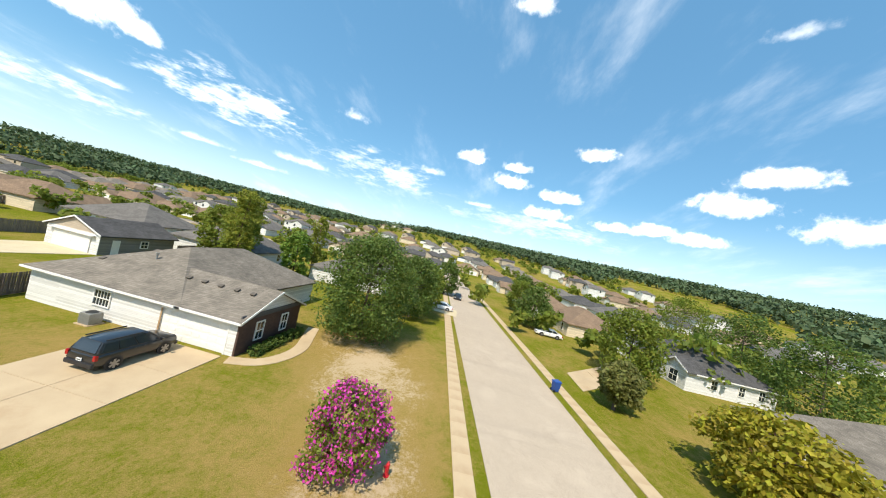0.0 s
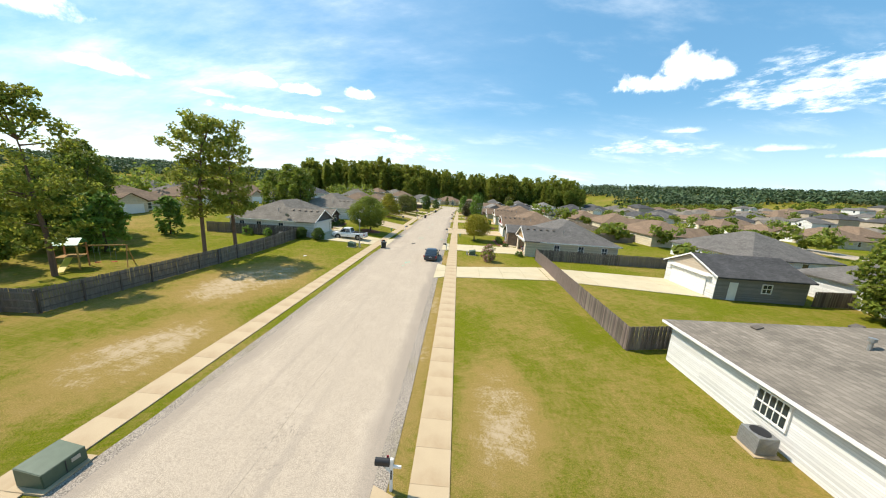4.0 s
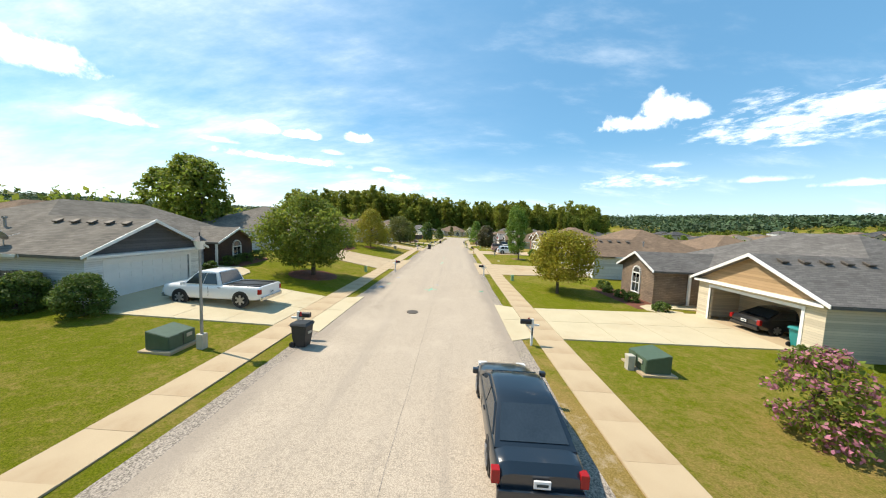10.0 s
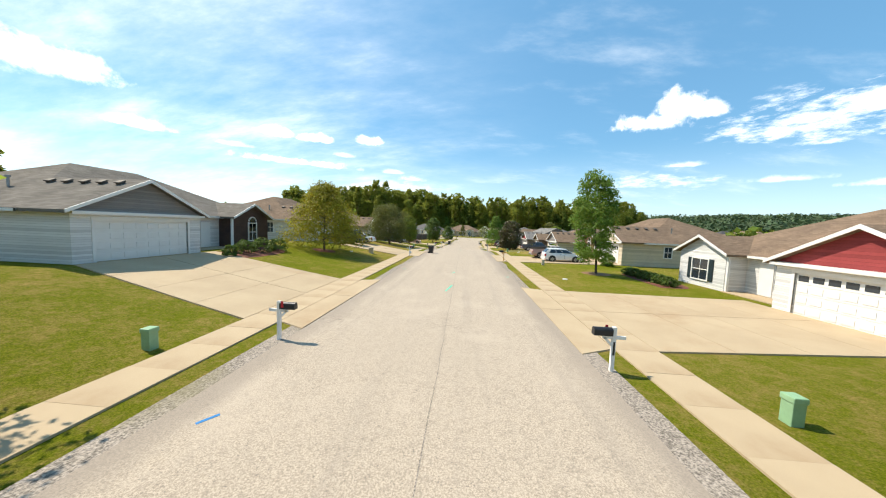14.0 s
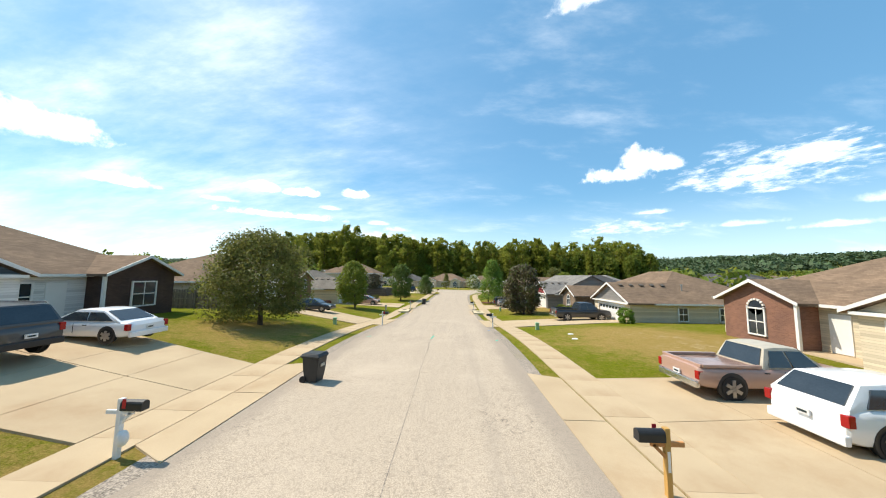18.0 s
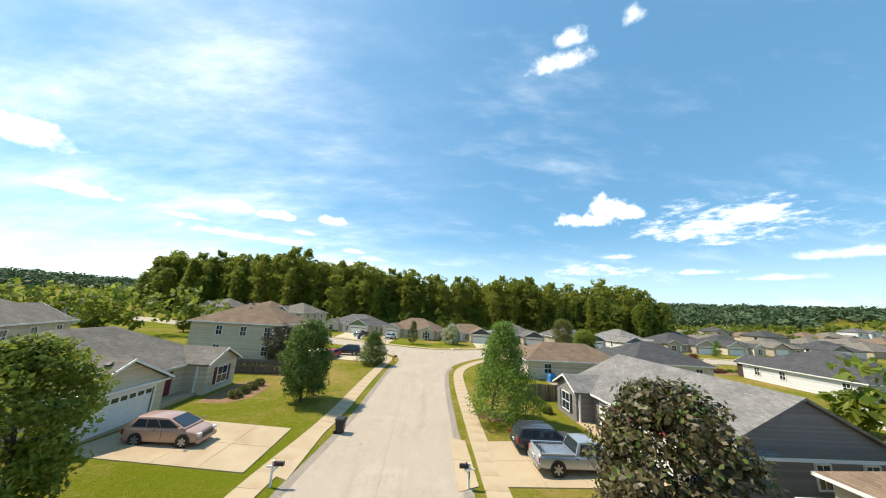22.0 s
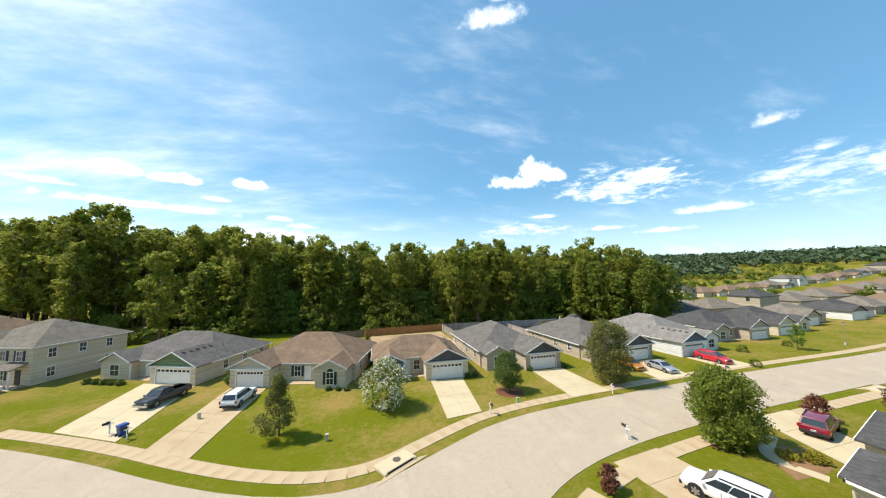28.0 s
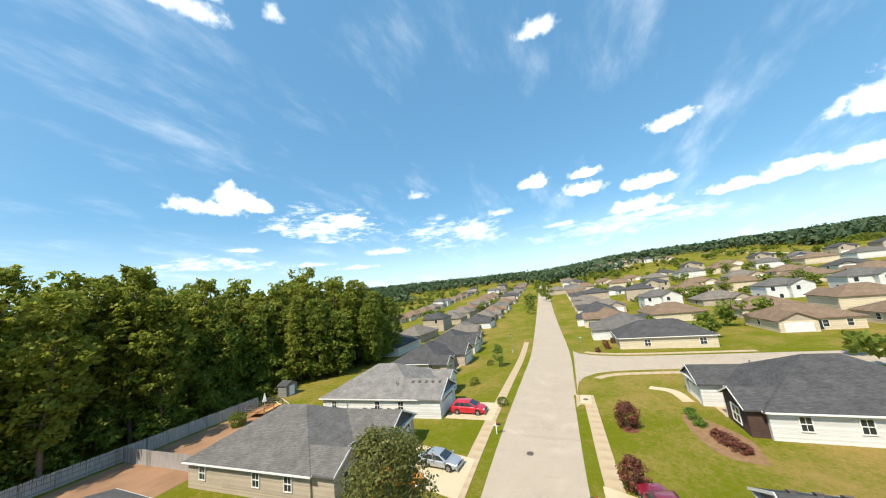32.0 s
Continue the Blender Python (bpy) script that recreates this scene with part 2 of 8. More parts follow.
def banded(name, base, second, pitch, rough=0.85, axis=2, mortar=None, width=None, spec=0.3, streak=None):
    """Rows of pieces: lap siding (one axis) or brick and shingle (brick texture)."""
    m = material(name, base, rough, 0, 0.7, 0.2, 25, 0.15, second=second, spec=spec)
    nt = m.node_tree
    N, K = nt.nodes.new, nt.links.new
    p = nt.nodes["Principled BSDF"]
    colour = p.inputs["Base Color"].links[0].from_socket
    co = N("ShaderNodeTexCoord").outputs["Object"]
    sep = N("ShaderNodeSeparateXYZ")
    K(co, sep.inputs[0])
    comb = N("ShaderNodeCombineXYZ")
    add = N("ShaderNodeMath")
    add.operation = "ADD"
    K(sep.outputs[0], add.inputs[0])
    K(sep.outputs[1], add.inputs[1])
    K(add.outputs[0], comb.inputs[0])
    K(sep.outputs[2], comb.inputs[1])
    br = N("ShaderNodeTexBrick")
    K(comb.outputs[0], br.inputs["Vector"])
    br.inputs["Scale"].default_value = 1.0
    br.inputs["Mortar Size"].default_value = 0.012 if mortar else 0.006
    br.inputs["Brick Width"].default_value = width or 30.0
    br.inputs["Row Height"].default_value = pitch
    br.inputs["Color1"].default_value, br.inputs["Color2"].default_value = (1, 1, 1, 1), (0.72, 0.72, 0.72, 1)
    br.inputs["Mortar"].default_value = (*(mortar or (0.6, 0.6, 0.6)), 1)
    mul = N("ShaderNodeMix")
    mul.data_type, mul.blend_type = "RGBA", "MULTIPLY"
    mul.inputs[0].default_value = 1.0
    K(colour, mul.inputs[6])
    K(br.outputs["Color"], mul.inputs[7])
    K(mul.outputs[2], p.inputs["Base Color"])
    bp = N("ShaderNodeBump")
    bp.inputs["Strength"].default_value, bp.inputs["Distance"].default_value = 0.5, 0.015
    K(br.outputs["Fac"], bp.inputs["Height"])
    bp.invert = True
    K(bp.outputs[0], p.inputs["Normal"])
    return m


DRY = [(-13, 16, 6.5, 9, 0.62), (-10.5, 2, 4.5, 8, 0.5), (9.6, 1, 2.6, 7, 0.42), (14, 2, 8, 11, 0.16), (12, 15, 6, 6, 0.14), (14, 97, 9, 8, 0.34), (-11, 96, 6, 6, 0.28), (11, 29, 5, 5, 0.22), (21, -22, 17, 8, 0.45), (28, -17, 9, 6, 0.35), (12, -24, 9, 5, 0.25),
       (5.4, 8, 1.2, 16, 0.5), (5.5, 30, 1.0, 4, 0.45), (18, 199, 7, 7, 0.1), (5, 197, 6, 4, 0.16), (15, 225, 12, 12, 0.2)]


def lawn(name):
    """Grass: green, yellowed and bare sandy patches at three scales."""
    m = bpy.data.materials.new(name)
    m.use_nodes = True
    nt = m.node_tree
    N, K = nt.nodes.new, nt.links.new
    p = nt.nodes["Principled BSDF"]
    p.inputs["Roughness"].default_value = 0.95
    p.inputs["Specular IOR Level"].default_value = 0.03
    co = N("ShaderNodeTexCoord").outputs["Object"]

    def nz(s, d, r=0.55):
        n = N("ShaderNodeTexNoise")
        n.inputs["Scale"].default_value, n.inputs["Detail"].default_value, n.inputs["Roughness"].default_value = s, d, r
        K(co, n.inputs["Vector"])
        return n.outputs["Fac"]

    def ramp(f, a, b):
        r = N("ShaderNodeMapRange")
        r.interpolation_type = "SMOOTHSTEP"
        K(f, r.inputs[0])
        r.inputs[1].default_value, r.inputs[2].default_value = a, b
        return r.outputs[0]

    def mix(f, a, b):
        n = N("ShaderNodeMix")
        n.data_type = "RGBA"
        K(f, n.inputs[0])
        for i, v in ((6, a), (7, b)):
            if isinstance(v, tuple):
                n.inputs[i].default_value = (*v, 1)
            else:
                K(v, n.inputs[i])
        return n.outputs[2]

    lots = nz(0.045, 2)
    big, mid, fine = nz(0.16, 4), nz(1.1, 6, 0.8), nz(22, 5, 0.8)
    green = mix(ramp(fine, 0.36, 0.66), (0.07, 0.092, 0.004), (0.2, 0.208, 0.014))
    dry = mix(ramp(fine, 0.36, 0.66), (0.21, 0.145, 0.036), (0.38, 0.262, 0.095))
    add = N("ShaderNodeMath")
    add.operation = "MULTIPLY_ADD"
    K(big, add.inputs[0])
    add.inputs[1].default_value = 0.75
    K(mid, add.inputs[2])
    add2 = N("ShaderNodeMath")
    add2.operation = "MULTIPLY_ADD"
    K(lots, add2.inputs[0])
    add2.inputs[1].default_value = 0.9
    K(add.outputs[0], add2.inputs[2])
    worn = add2.outputs[0]
    for cx, cy, rx, ry, k in DRY:   # places where the grass has thinned: centre, radii, strength
        sh = N("ShaderNodeMapping")
        sh.vector_type = "TEXTURE"
        sh.inputs["Location"].default_value, sh.inputs["Scale"].default_value = (cx, cy, 0), (rx, ry, 40)
        K(co, sh.inputs[0])
        ln = N("ShaderNodeVectorMath")
        ln.operation = "LENGTH"
        K(sh.outputs[0], ln.inputs[0])
        fall = N("ShaderNodeMapRange")
        fall.interpolation_type = "SMOOTHSTEP"
        K(ln.outputs["Value"], fall.inputs[0])
        fall.inputs[1].default_value, fall.inputs[2].default_value, fall.inputs[3].default_value, fall.inputs[4].default_value = 0.25, 1.0, k, 0.0
        pl = N("ShaderNodeMath")
        K(worn, pl.inputs[0])
        K(fall.outputs[0], pl.inputs[1])
        worn = pl.outputs[0]
    speck = N("ShaderNodeMath")   # tufts and bare specks a hand's width across
    speck.operation = "MULTIPLY_ADD"
    K(nz(4.5, 6, 0.85), speck.inputs[0])
    speck.inputs[1].default_value = 1.1
    K(worn, speck.inputs[2])
    worn = speck.outputs[0]
    c = mix(ramp(worn, 1.68, 2.24), green, dry)
    sand = ramp(worn, 2.28, 2.62)
    c = mix(sand, c, (0.46, 0.35, 0.22))
    K(c, p.inputs["Base Color"])
    bp = N("ShaderNodeBump")
    bp.inputs["Strength"].default_value, bp.inputs["Distance"].default_value = 0.9, 0.05
    K(fine, bp.inputs["Height"])
    K(bp.outputs[0], p.inputs["Normal"])
    return m


def pavement_mat(name, base, second, stain, rough=0.9, aggregate=120, coarse=0.55):
    m = material(name, base, rough, 0, 0.5, 0.2, aggregate, 0.35, second=second, spec=0.25, coarse=coarse)
    nt = m.node_tree
    N, K = nt.nodes.new, nt.links.new
    p = nt.nodes["Principled BSDF"]
    colour = p.inputs["Base Color"].links[0].from_socket
    n = N("ShaderNodeTexNoise")
    n.inputs["Scale"].default_value, n.inputs["Detail"].default_value, n.inputs["Roughness"].default_value = 0.23, 8, 0.7
    K(N("ShaderNodeTexCoord").outputs["Object"], n.inputs["Vector"])
    r = N("ShaderNodeMapRange")
    r.interpolation_type = "SMOOTHSTEP"
    K(n.outputs["Fac"], r.inputs[0])
    r.inputs[1].default_value, r.inputs[2].default_value, r.inputs[4].default_value = 0.5, 0.75, 0.75
    mx = N("ShaderNodeMix")
    mx.data_type = "RGBA"
    K(r.outputs[0], mx.inputs[0])
    K(colour, mx.inputs[6])
    mx.inputs[7].default_value = (*stain, 1)
    K(mx.outputs[2], p.inputs["Base Color"])
    return m


def road_mat(name, edges):
    """Sun-bleached chip-seal: pale and dark aggregate, polished streaks, greyer unworn edges."""
    m = bpy.data.materials.new(name)
    m.use_nodes = True
    nt = m.node_tree
    N, K = nt.nodes.new, nt.links.new
    p = nt.nodes["Principled BSDF"]
    p.inputs["Roughness"].default_value, p.inputs["Specular IOR Level"].default_value = 0.92, 0.25
    co = N("ShaderNodeTexCoord").outputs["Object"]

    def nz(s, d, r=0.55, stretch=None):
        n = N("ShaderNodeTexNoise")
        n.inputs["Scale"].default_value, n.inputs["Detail"].default_value, n.inputs["Roughness"].default_value = s, d, r
        if stretch:
            mp = N("ShaderNodeMapping")
            mp.inputs["Scale"].default_value = stretch
            K(co, mp.inputs[0])
            K(mp.outputs[0], n.inputs["Vector"])
        else:
            K(co, n.inputs["Vector"])
        return n.outputs["Fac"]

    def ramp(f, a, b, top=1.0):
        r = N("ShaderNodeMapRange")
        r.interpolation_type = "SMOOTHSTEP"
        K(f, r.inputs[0])
        r.inputs[1].default_value, r.inputs[2].default_value, r.inputs[4].default_value = a, b, top
        return r.outputs[0]

    def mix(f, a, b):
        n = N("ShaderNodeMix")
        n.data_type = "RGBA"
        K(f, n.inputs[0])
        for i, v in ((6, a), (7, b)):
            if isinstance(v, tuple):
                n.inputs[i].default_value = (*v, 1)
            else:
                K(v, n.inputs[i])
        return n.outputs[2]

    grain = nz(30, 4, 0.8)
    c = mix(ramp(grain, 0.38, 0.6), (0.3, 0.242, 0.182), (0.53, 0.434, 0.33))
    c = mix(ramp(nz(9, 5, 0.8), 0.5, 0.66, 0.6), c, (0.25, 0.205, 0.158))
    c = mix(ramp(nz(17, 3, 0.7), 0.6, 0.7, 0.75), c, (0.17, 0.145, 0.118))   # dark chips
    c = mix(ramp(nz(2.2, 6, 0.7), 0.55, 0.75, 0.4), c, (0.33, 0.275, 0.215))
    vo = N("ShaderNodeTexVoronoi")
    vo.feature = "DISTANCE_TO_EDGE"
    vo.inputs["Scale"].default_value = 1.7
    wob = N("ShaderNodeVectorMath")
    wn = N("ShaderNodeTexNoise")
    wn.inputs["Scale"].default_value = 3.0
    K(co, wn.inputs["Vector"])
    K(co, wob.inputs[0])
    K(wn.outputs["Color"], wob.inputs[1])
    K(wob.outputs[0], vo.inputs["Vector"])
    ck = N("ShaderNodeMath")
    ck.operation = "MULTIPLY"
    K(ramp(vo.outputs["Distance"], 0.028, 0.004, 0.75), ck.inputs[0])
    K(ramp(nz(0.16, 3), 0.56, 0.7), ck.inputs[1])
    c = mix(ramp(nz(0.35, 5, 0.65), 0.5, 0.72, 0.55), c, (0.5, 0.41, 0.315))
    c = mix(ramp(nz(1.0, 6, 0.6, (1.3, 0.05, 1)), 0.5, 0.75, 0.5), c, (0.3, 0.25, 0.2))
    c = mix(ramp(nz(0.9, 7, 0.75), 0.66, 0.8, 0.5), c, (0.22, 0.195, 0.165))
    c = mix(ck.outputs[0], c, (0.12, 0.1, 0.085))   # fine crazing in worn stretches
    if edges:
        sep = N("ShaderNodeSeparateXYZ")
        K(co, sep.inputs[0])
        a, b = N("ShaderNodeMath"), N("ShaderNodeMath")
        a.operation, b.operation = "ABSOLUTE", "MULTIPLY_ADD"
        K(sep.outputs[0], a.inputs[0])
        K(nz(0.8, 5, 0.6, (1, 0.35, 1)), b.inputs[0])
        b.inputs[1].default_value = 1.5
        K(a.outputs[0], b.inputs[2])
        e = N("ShaderNodeMath")
        e.operation = "MULTIPLY"
        K(ramp(b.outputs[0], 4.35, 5.3, 0.65), e.inputs[0])
        K(ramp(sep.outputs[1], 122, 96), e.inputs[1])
        c = mix(e.outputs[0], c, (0.27, 0.222, 0.178))
    K(c, p.inputs["Base Color"])
    bp = N("ShaderNodeBump")
    bp.inputs["Strength"].default_value, bp.inputs["Distance"].default_value = 0.5, 0.012
    K(grain, bp.inputs["Height"])
    K(bp.outputs[0], p.inputs["Normal"])
    return m


def glass_mat():
    m = material("window_glass", (0.03, 0.04, 0.05), 0.06, 0, 2, 0.3, 20, 0, spec=0.8)
    return m


def paint(name, c, metal=0.0):
    m = material(name, c, 0.28, metal, 3, 0.05, 200, 0, spec=0.5)
    m.node_tree.nodes["Principled BSDF"].inputs["Coat Weight"].default_value = 0.6
    return m


M = {
    "lawn": lawn("lawn"),
    "asphalt": road_mat("asphalt", False),
    "asphalt_main": road_mat("worn_asphalt", True),
    "gravel": pavement_mat("gravel_edge", (0.44, 0.37, 0.3), (0.12, 0.1, 0.08), (0.22, 0.19, 0.1), 0.95, 26, 0.1),
    "concrete": pavement_mat("concrete", (0.5, 0.385, 0.245), (0.41, 0.305, 0.19), (0.36, 0.235, 0.13), 0.85, 80),
    "concrete_new": pavement_mat("pale_concrete", (0.56, 0.475, 0.315), (0.48, 0.4, 0.26), (0.44, 0.32, 0.19), 0.85, 80),
    "white": material("white_paint", (0.78, 0.76, 0.72), 0.5, 0, 1.5, 0.08, 40, 0.05),
    "siding_white": banded("white_lap_siding", (0.76, 0.75, 0.73), (0.7, 0.69, 0.66), 0.12),
    "siding_cream": banded("cream_lap_siding", (0.7, 0.6, 0.44), (0.63, 0.53, 0.38), 0.12),
    "siding_tan": banded("tan_lap_siding", (0.52, 0.43, 0.33), (0.46, 0.38, 0.29), 0.12),
    "siding_grey": banded("grey_lap_siding", (0.27, 0.25, 0.235), (0.23, 0.215, 0.2), 0.12),
    "siding_dark": banded("dark_grey_shake", (0.12, 0.115, 0.115), (0.09, 0.085, 0.085), 0.15),
    "siding_red": banded("red_shake", (0.34, 0.06, 0.06), (0.27, 0.045, 0.045), 0.15),
    "siding_blue": banded("slate_blue_shake", (0.12, 0.16, 0.19), (0.09, 0.125, 0.15), 0.15),
    "siding_green": banded("sage_green_shake", (0.2, 0.27, 0.14), (0.16, 0.22, 0.11), 0.15),
    "siding_wood": banded("cedar_tone_shake", (0.46, 0.3, 0.16), (0.38, 0.25, 0.13), 0.15),
    "brick": banded("dark_brick", (0.13, 0.075, 0.055), (0.075, 0.045, 0.038), 0.075, 0.9, mortar=(0.8, 0.8, 0.8), width=0.21),
    "brick_red": banded("brown_brick", (0.3, 0.15, 0.1), (0.19, 0.1, 0.075), 0.075, 0.9, mortar=(1, 1, 1), width=0.21),
    "stone": banded("stacked_stone", (0.34, 0.24, 0.16), (0.17, 0.13, 0.1), 0.13, 0.9, mortar=(0.5, 0.5, 0.5), width=0.42),
    "shingle_grey": banded("grey_shingles", (0.2, 0.185, 0.17), (0.135, 0.125, 0.115), 0.075, 0.95, width=0.33, spec=0.08),
    "shingle_dark": banded("charcoal_shingles", (0.115, 0.112, 0.112), (0.075, 0.073, 0.073), 0.075, 0.95, width=0.33, spec=0.08),
    "shingle_brown": banded("brown_shingles", (0.29, 0.2, 0.135), (0.19, 0.135, 0.095), 0.075, 0.95, width=0.33, spec=0.08),
    "shingle_taupe": banded("weathered_taupe_shingles", (0.27, 0.235, 0.195), (0.17, 0.15, 0.125), 0.075, 0.95, width=0.33, spec=0.08),
    "shingle_light": banded("light_grey_shingles", (0.3, 0.28, 0.255), (0.19, 0.178, 0.165), 0.075, 0.95, width=0.33, spec=0.08),
    "glass": glass_mat(),
    "fence": material("weathered_wood", (0.2, 0.16, 0.13), 0.9, 0, 1.2, 0.45, 30, 0.4, per="object", stretch=(6, 6, 0.7)),
    "fence_new": material("new_cedar", (0.55, 0.27, 0.09), 0.85, 0, 1.2, 0.3, 30, 0.4, per="object", stretch=(6, 6, 0.7)),
    "fence_pale": material("grey_vinyl_wood", (0.36, 0.33, 0.3), 0.85, 0, 1.2, 0.35, 30, 0.3, per="object", stretch=(6, 6, 0.7)),
    "bark": material("bark", (0.13, 0.095, 0.07), 0.95, 0, 4, 0.5, 30, 0.8, stretch=(3, 3, 0.6)),
    "bark_pine": material("pine_bark", (0.2, 0.125, 0.085), 0.95, 0, 3, 0.5, 26, 0.8, stretch=(3, 3, 0.6)),
    "leaf": material("green_leaves", (0.205, 0.255, 0.038), 0.6, 0, 0.5, 0.35, 5, 0, per="island", trans=0.55, spec=0.3),
    "leaf_dark": material("dark_green_leaves", (0.115, 0.175, 0.034), 0.55, 0, 0.5, 0.35, 5, 0, per="island", trans=0.45, spec=0.3),
    "leaf_bright": material("bright_green_leaves", (0.16, 0.26, 0.04), 0.6, 0, 0.5, 0.3, 5, 0, per="island", trans=0.45, spec=0.3),
    "leaf_yellow": material("yellow_green_leaves", (0.33, 0.3, 0.03), 0.6, 0, 0.5, 0.3, 5, 0, per="island", trans=0.45, spec=0.3),
    "leaf_olive": material("olive_leaves", (0.18, 0.19, 0.05), 0.6, 0, 0.5, 0.35, 5, 0, per="island", trans=0.48, spec=0.3),
    "leaf_bronze": material("bronze_backed_leaves", (0.11, 0.09, 0.035), 0.45, 0, 0.5, 0.5, 5, 0, per="island", trans=0.15, spec=0.4),
    "leaf_rust": material("rust_red_leaves", (0.16, 0.055, 0.03), 0.6, 0, 0.5, 0.3, 5, 0, per="island", trans=0.25),
    "needle": material("pine_needles", (0.27, 0.3, 0.046), 0.6, 0, 0.5, 0.35, 5, 0, per="island", trans=0.55, spec=0.25),
    "grass_blade": material("grass_blades", (0.22, 0.24, 0.035), 0.8, 0, 0.3, 0.4, 3, 0, per="island", trans=0.4, spec=0.2),
    "needle_far": material("far_forest", (0.065, 0.105, 0.045), 0.8, 0, 0.02, 0.35, 0.3, 0, per="island", trans=0.2),
    "pink": material("magenta_blossom", (0.62, 0.06, 0.36), 0.6, 0, 2, 0.35, 12, 0, per="island", trans=0.3),
    "pale_pink": material("dusty_pink_blossom", (0.42, 0.16, 0.2), 0.6, 0, 2, 0.3, 12, 0, per="island", trans=0.3),
    "blossom": material("white_blossom", (0.72, 0.7, 0.6), 0.6, 0, 2, 0.2, 12, 0, per="island", trans=0.3),
    "mulch": material("red_mulch", (0.2, 0.07, 0.04), 0.95, 0, 2, 0.5, 30, 0.8),
    "straw": material("pine_straw", (0.3, 0.17, 0.08), 0.95, 0, 2, 0.4, 30, 0.8),
    "sand": material("bare_sand", (0.46, 0.33, 0.2), 0.95, 0, 0.35, 0.25, 30, 0.5, second=(0.25, 0.17, 0.09)),
    "dirt": material("red_dirt", (0.36, 0.2, 0.11), 0.95, 0, 0.4, 0.35, 20, 0.5),
    "rubber": material("rubber", (0.02, 0.02, 0.02), 0.8, 0, 8, 0.3, 60, 0.1),
    "black_plastic": material("black_plastic", (0.025, 0.025, 0.027), 0.45, 0, 8, 0.2, 60, 0.05),
    "chrome": material("bright_metal", (0.6, 0.6, 0.6), 0.25, 0.9, 8, 0.1, 60, 0),
    "alloy": material("alloy", (0.42, 0.42, 0.43), 0.35, 0.8, 8, 0.2, 60, 0),
    "steel": material("grey_steel", (0.34, 0.34, 0.33), 0.45, 0.5, 8, 0.2, 60, 0.05),
    "iron": material("cast_iron", (0.16, 0.135, 0.11), 0.7, 0.4, 20, 0.4, 90, 0.3),
    "bin": material("charcoal_bin_plastic", (0.03, 0.032, 0.033), 0.5, 0, 6, 0.25, 60, 0.05),
    "bin_blue": material("blue_bin_plastic", (0.02, 0.075, 0.3), 0.45, 0, 6, 0.2, 60, 0.05),
    "green_box": material("utility_green_paint", (0.075, 0.115, 0.07), 0.5, 0, 5, 0.2, 60, 0.05),
    "green_ped": material("pale_green_plastic", (0.28, 0.46, 0.26), 0.5, 0, 5, 0.2, 60, 0.05),
    "beige": material("beige_plastic", (0.5, 0.45, 0.36), 0.5, 0, 5, 0.2, 60, 0.05),
    "teal": material("teal_plastic", (0.02, 0.25, 0.24), 0.45, 0, 5, 0.2, 60, 0.05),
    "red_light": material("red_lens", (0.35, 0.01, 0.01), 0.2, 0, 5, 0.2, 60, 0),
    "lamp_glass": material("clear_lens", (0.7, 0.7, 0.68), 0.12, 0, 5, 0.1, 60, 0, spec=0.7),
    "plate": material("number_plate_white", (0.7, 0.7, 0.7), 0.4, 0, 5, 0.1, 60, 0),
    "paint_black": paint("black_car_paint", (0.012, 0.012, 0.014)),
    "paint_navy": paint("dark_blue_black_paint", (0.012, 0.018, 0.026)),
    "paint_white": paint("white_car_paint", (0.78, 0.78, 0.78)),
    "paint_silver": paint("silver_car_paint", (0.42, 0.43, 0.45), 0.4),
    "paint_grey": paint("graphite_car_paint", (0.055, 0.055, 0.058), 0.3),
    "paint_red": paint("red_car_paint", (0.5, 0.015, 0.03)),
    "paint_maroon": paint("maroon_car_paint", (0.2, 0.01, 0.025)),
    "paint_orange": paint("orange_car_paint", (0.55, 0.2, 0.015)),
    "paint_bronze": paint("faded_two_tone_paint", (0.42, 0.26, 0.2)),
    "mark_green": material("survey_paint_green", (0.05, 0.62, 0.42), 0.8, 0, 9, 0.3, 60, 0),
    "mark_blue": material("survey_paint_blue", (0.03, 0.22, 0.5), 0.8, 0, 9, 0.3, 60, 0),
    "sign_red": material("sign_red", (0.5, 0.02, 0.03), 0.4, 0, 9, 0.1, 60, 0),
    "sign_green": material("sign_green", (0.01, 0.22, 0.12), 0.4, 0, 9, 0.1, 60, 0),
    "orange": material("orange_plastic", (0.6, 0.18, 0.03), 0.5, 0, 9, 0.2, 60, 0),
    "yellow": material("yellow_plastic", (0.6, 0.45, 0.03), 0.5, 0, 9, 0.2, 60, 0),
    "solar": material("solar_glass", (0.012, 0.016, 0.04), 0.12, 0, 4, 0.2, 20, 0, spec=0.6),
    "shutter": material("dark_shutter", (0.02, 0.035, 0.04), 0.55, 0, 6, 0.2, 60, 0.05),
    "shutter_red": material("wine_shutter", (0.14, 0.02, 0.03), 0.55, 0, 6, 0.2, 60, 0.05),
}

# ---- building blocks ----


def part(name, bm, mat, parent=None, label="", m=None):
    """Links a bmesh as one mesh object, under a thing or a part."""
    me = bpy.data.meshes.new(name)
    bmesh.ops.recalc_face_normals(bm, faces=bm.faces)
    bm.to_mesh(me)
    bm.free()
    me.materials.append(mat)
    ob = new(name, me)
    ob.parent = parent
    if m is not None:
        ob.matrix_basis = m
    return tagged(ob, label)


def mesh_part(name, verts, faces, mat, parent=None, label="", smooth=False):
    me = bpy.data.meshes.new(name)
    me.from_pydata(verts, [], faces)
    me.materials.append(mat)
    if smooth:
        me.shade_smooth()
    ob = new(name, me)
    ob.parent = parent
    return tagged(ob, label)


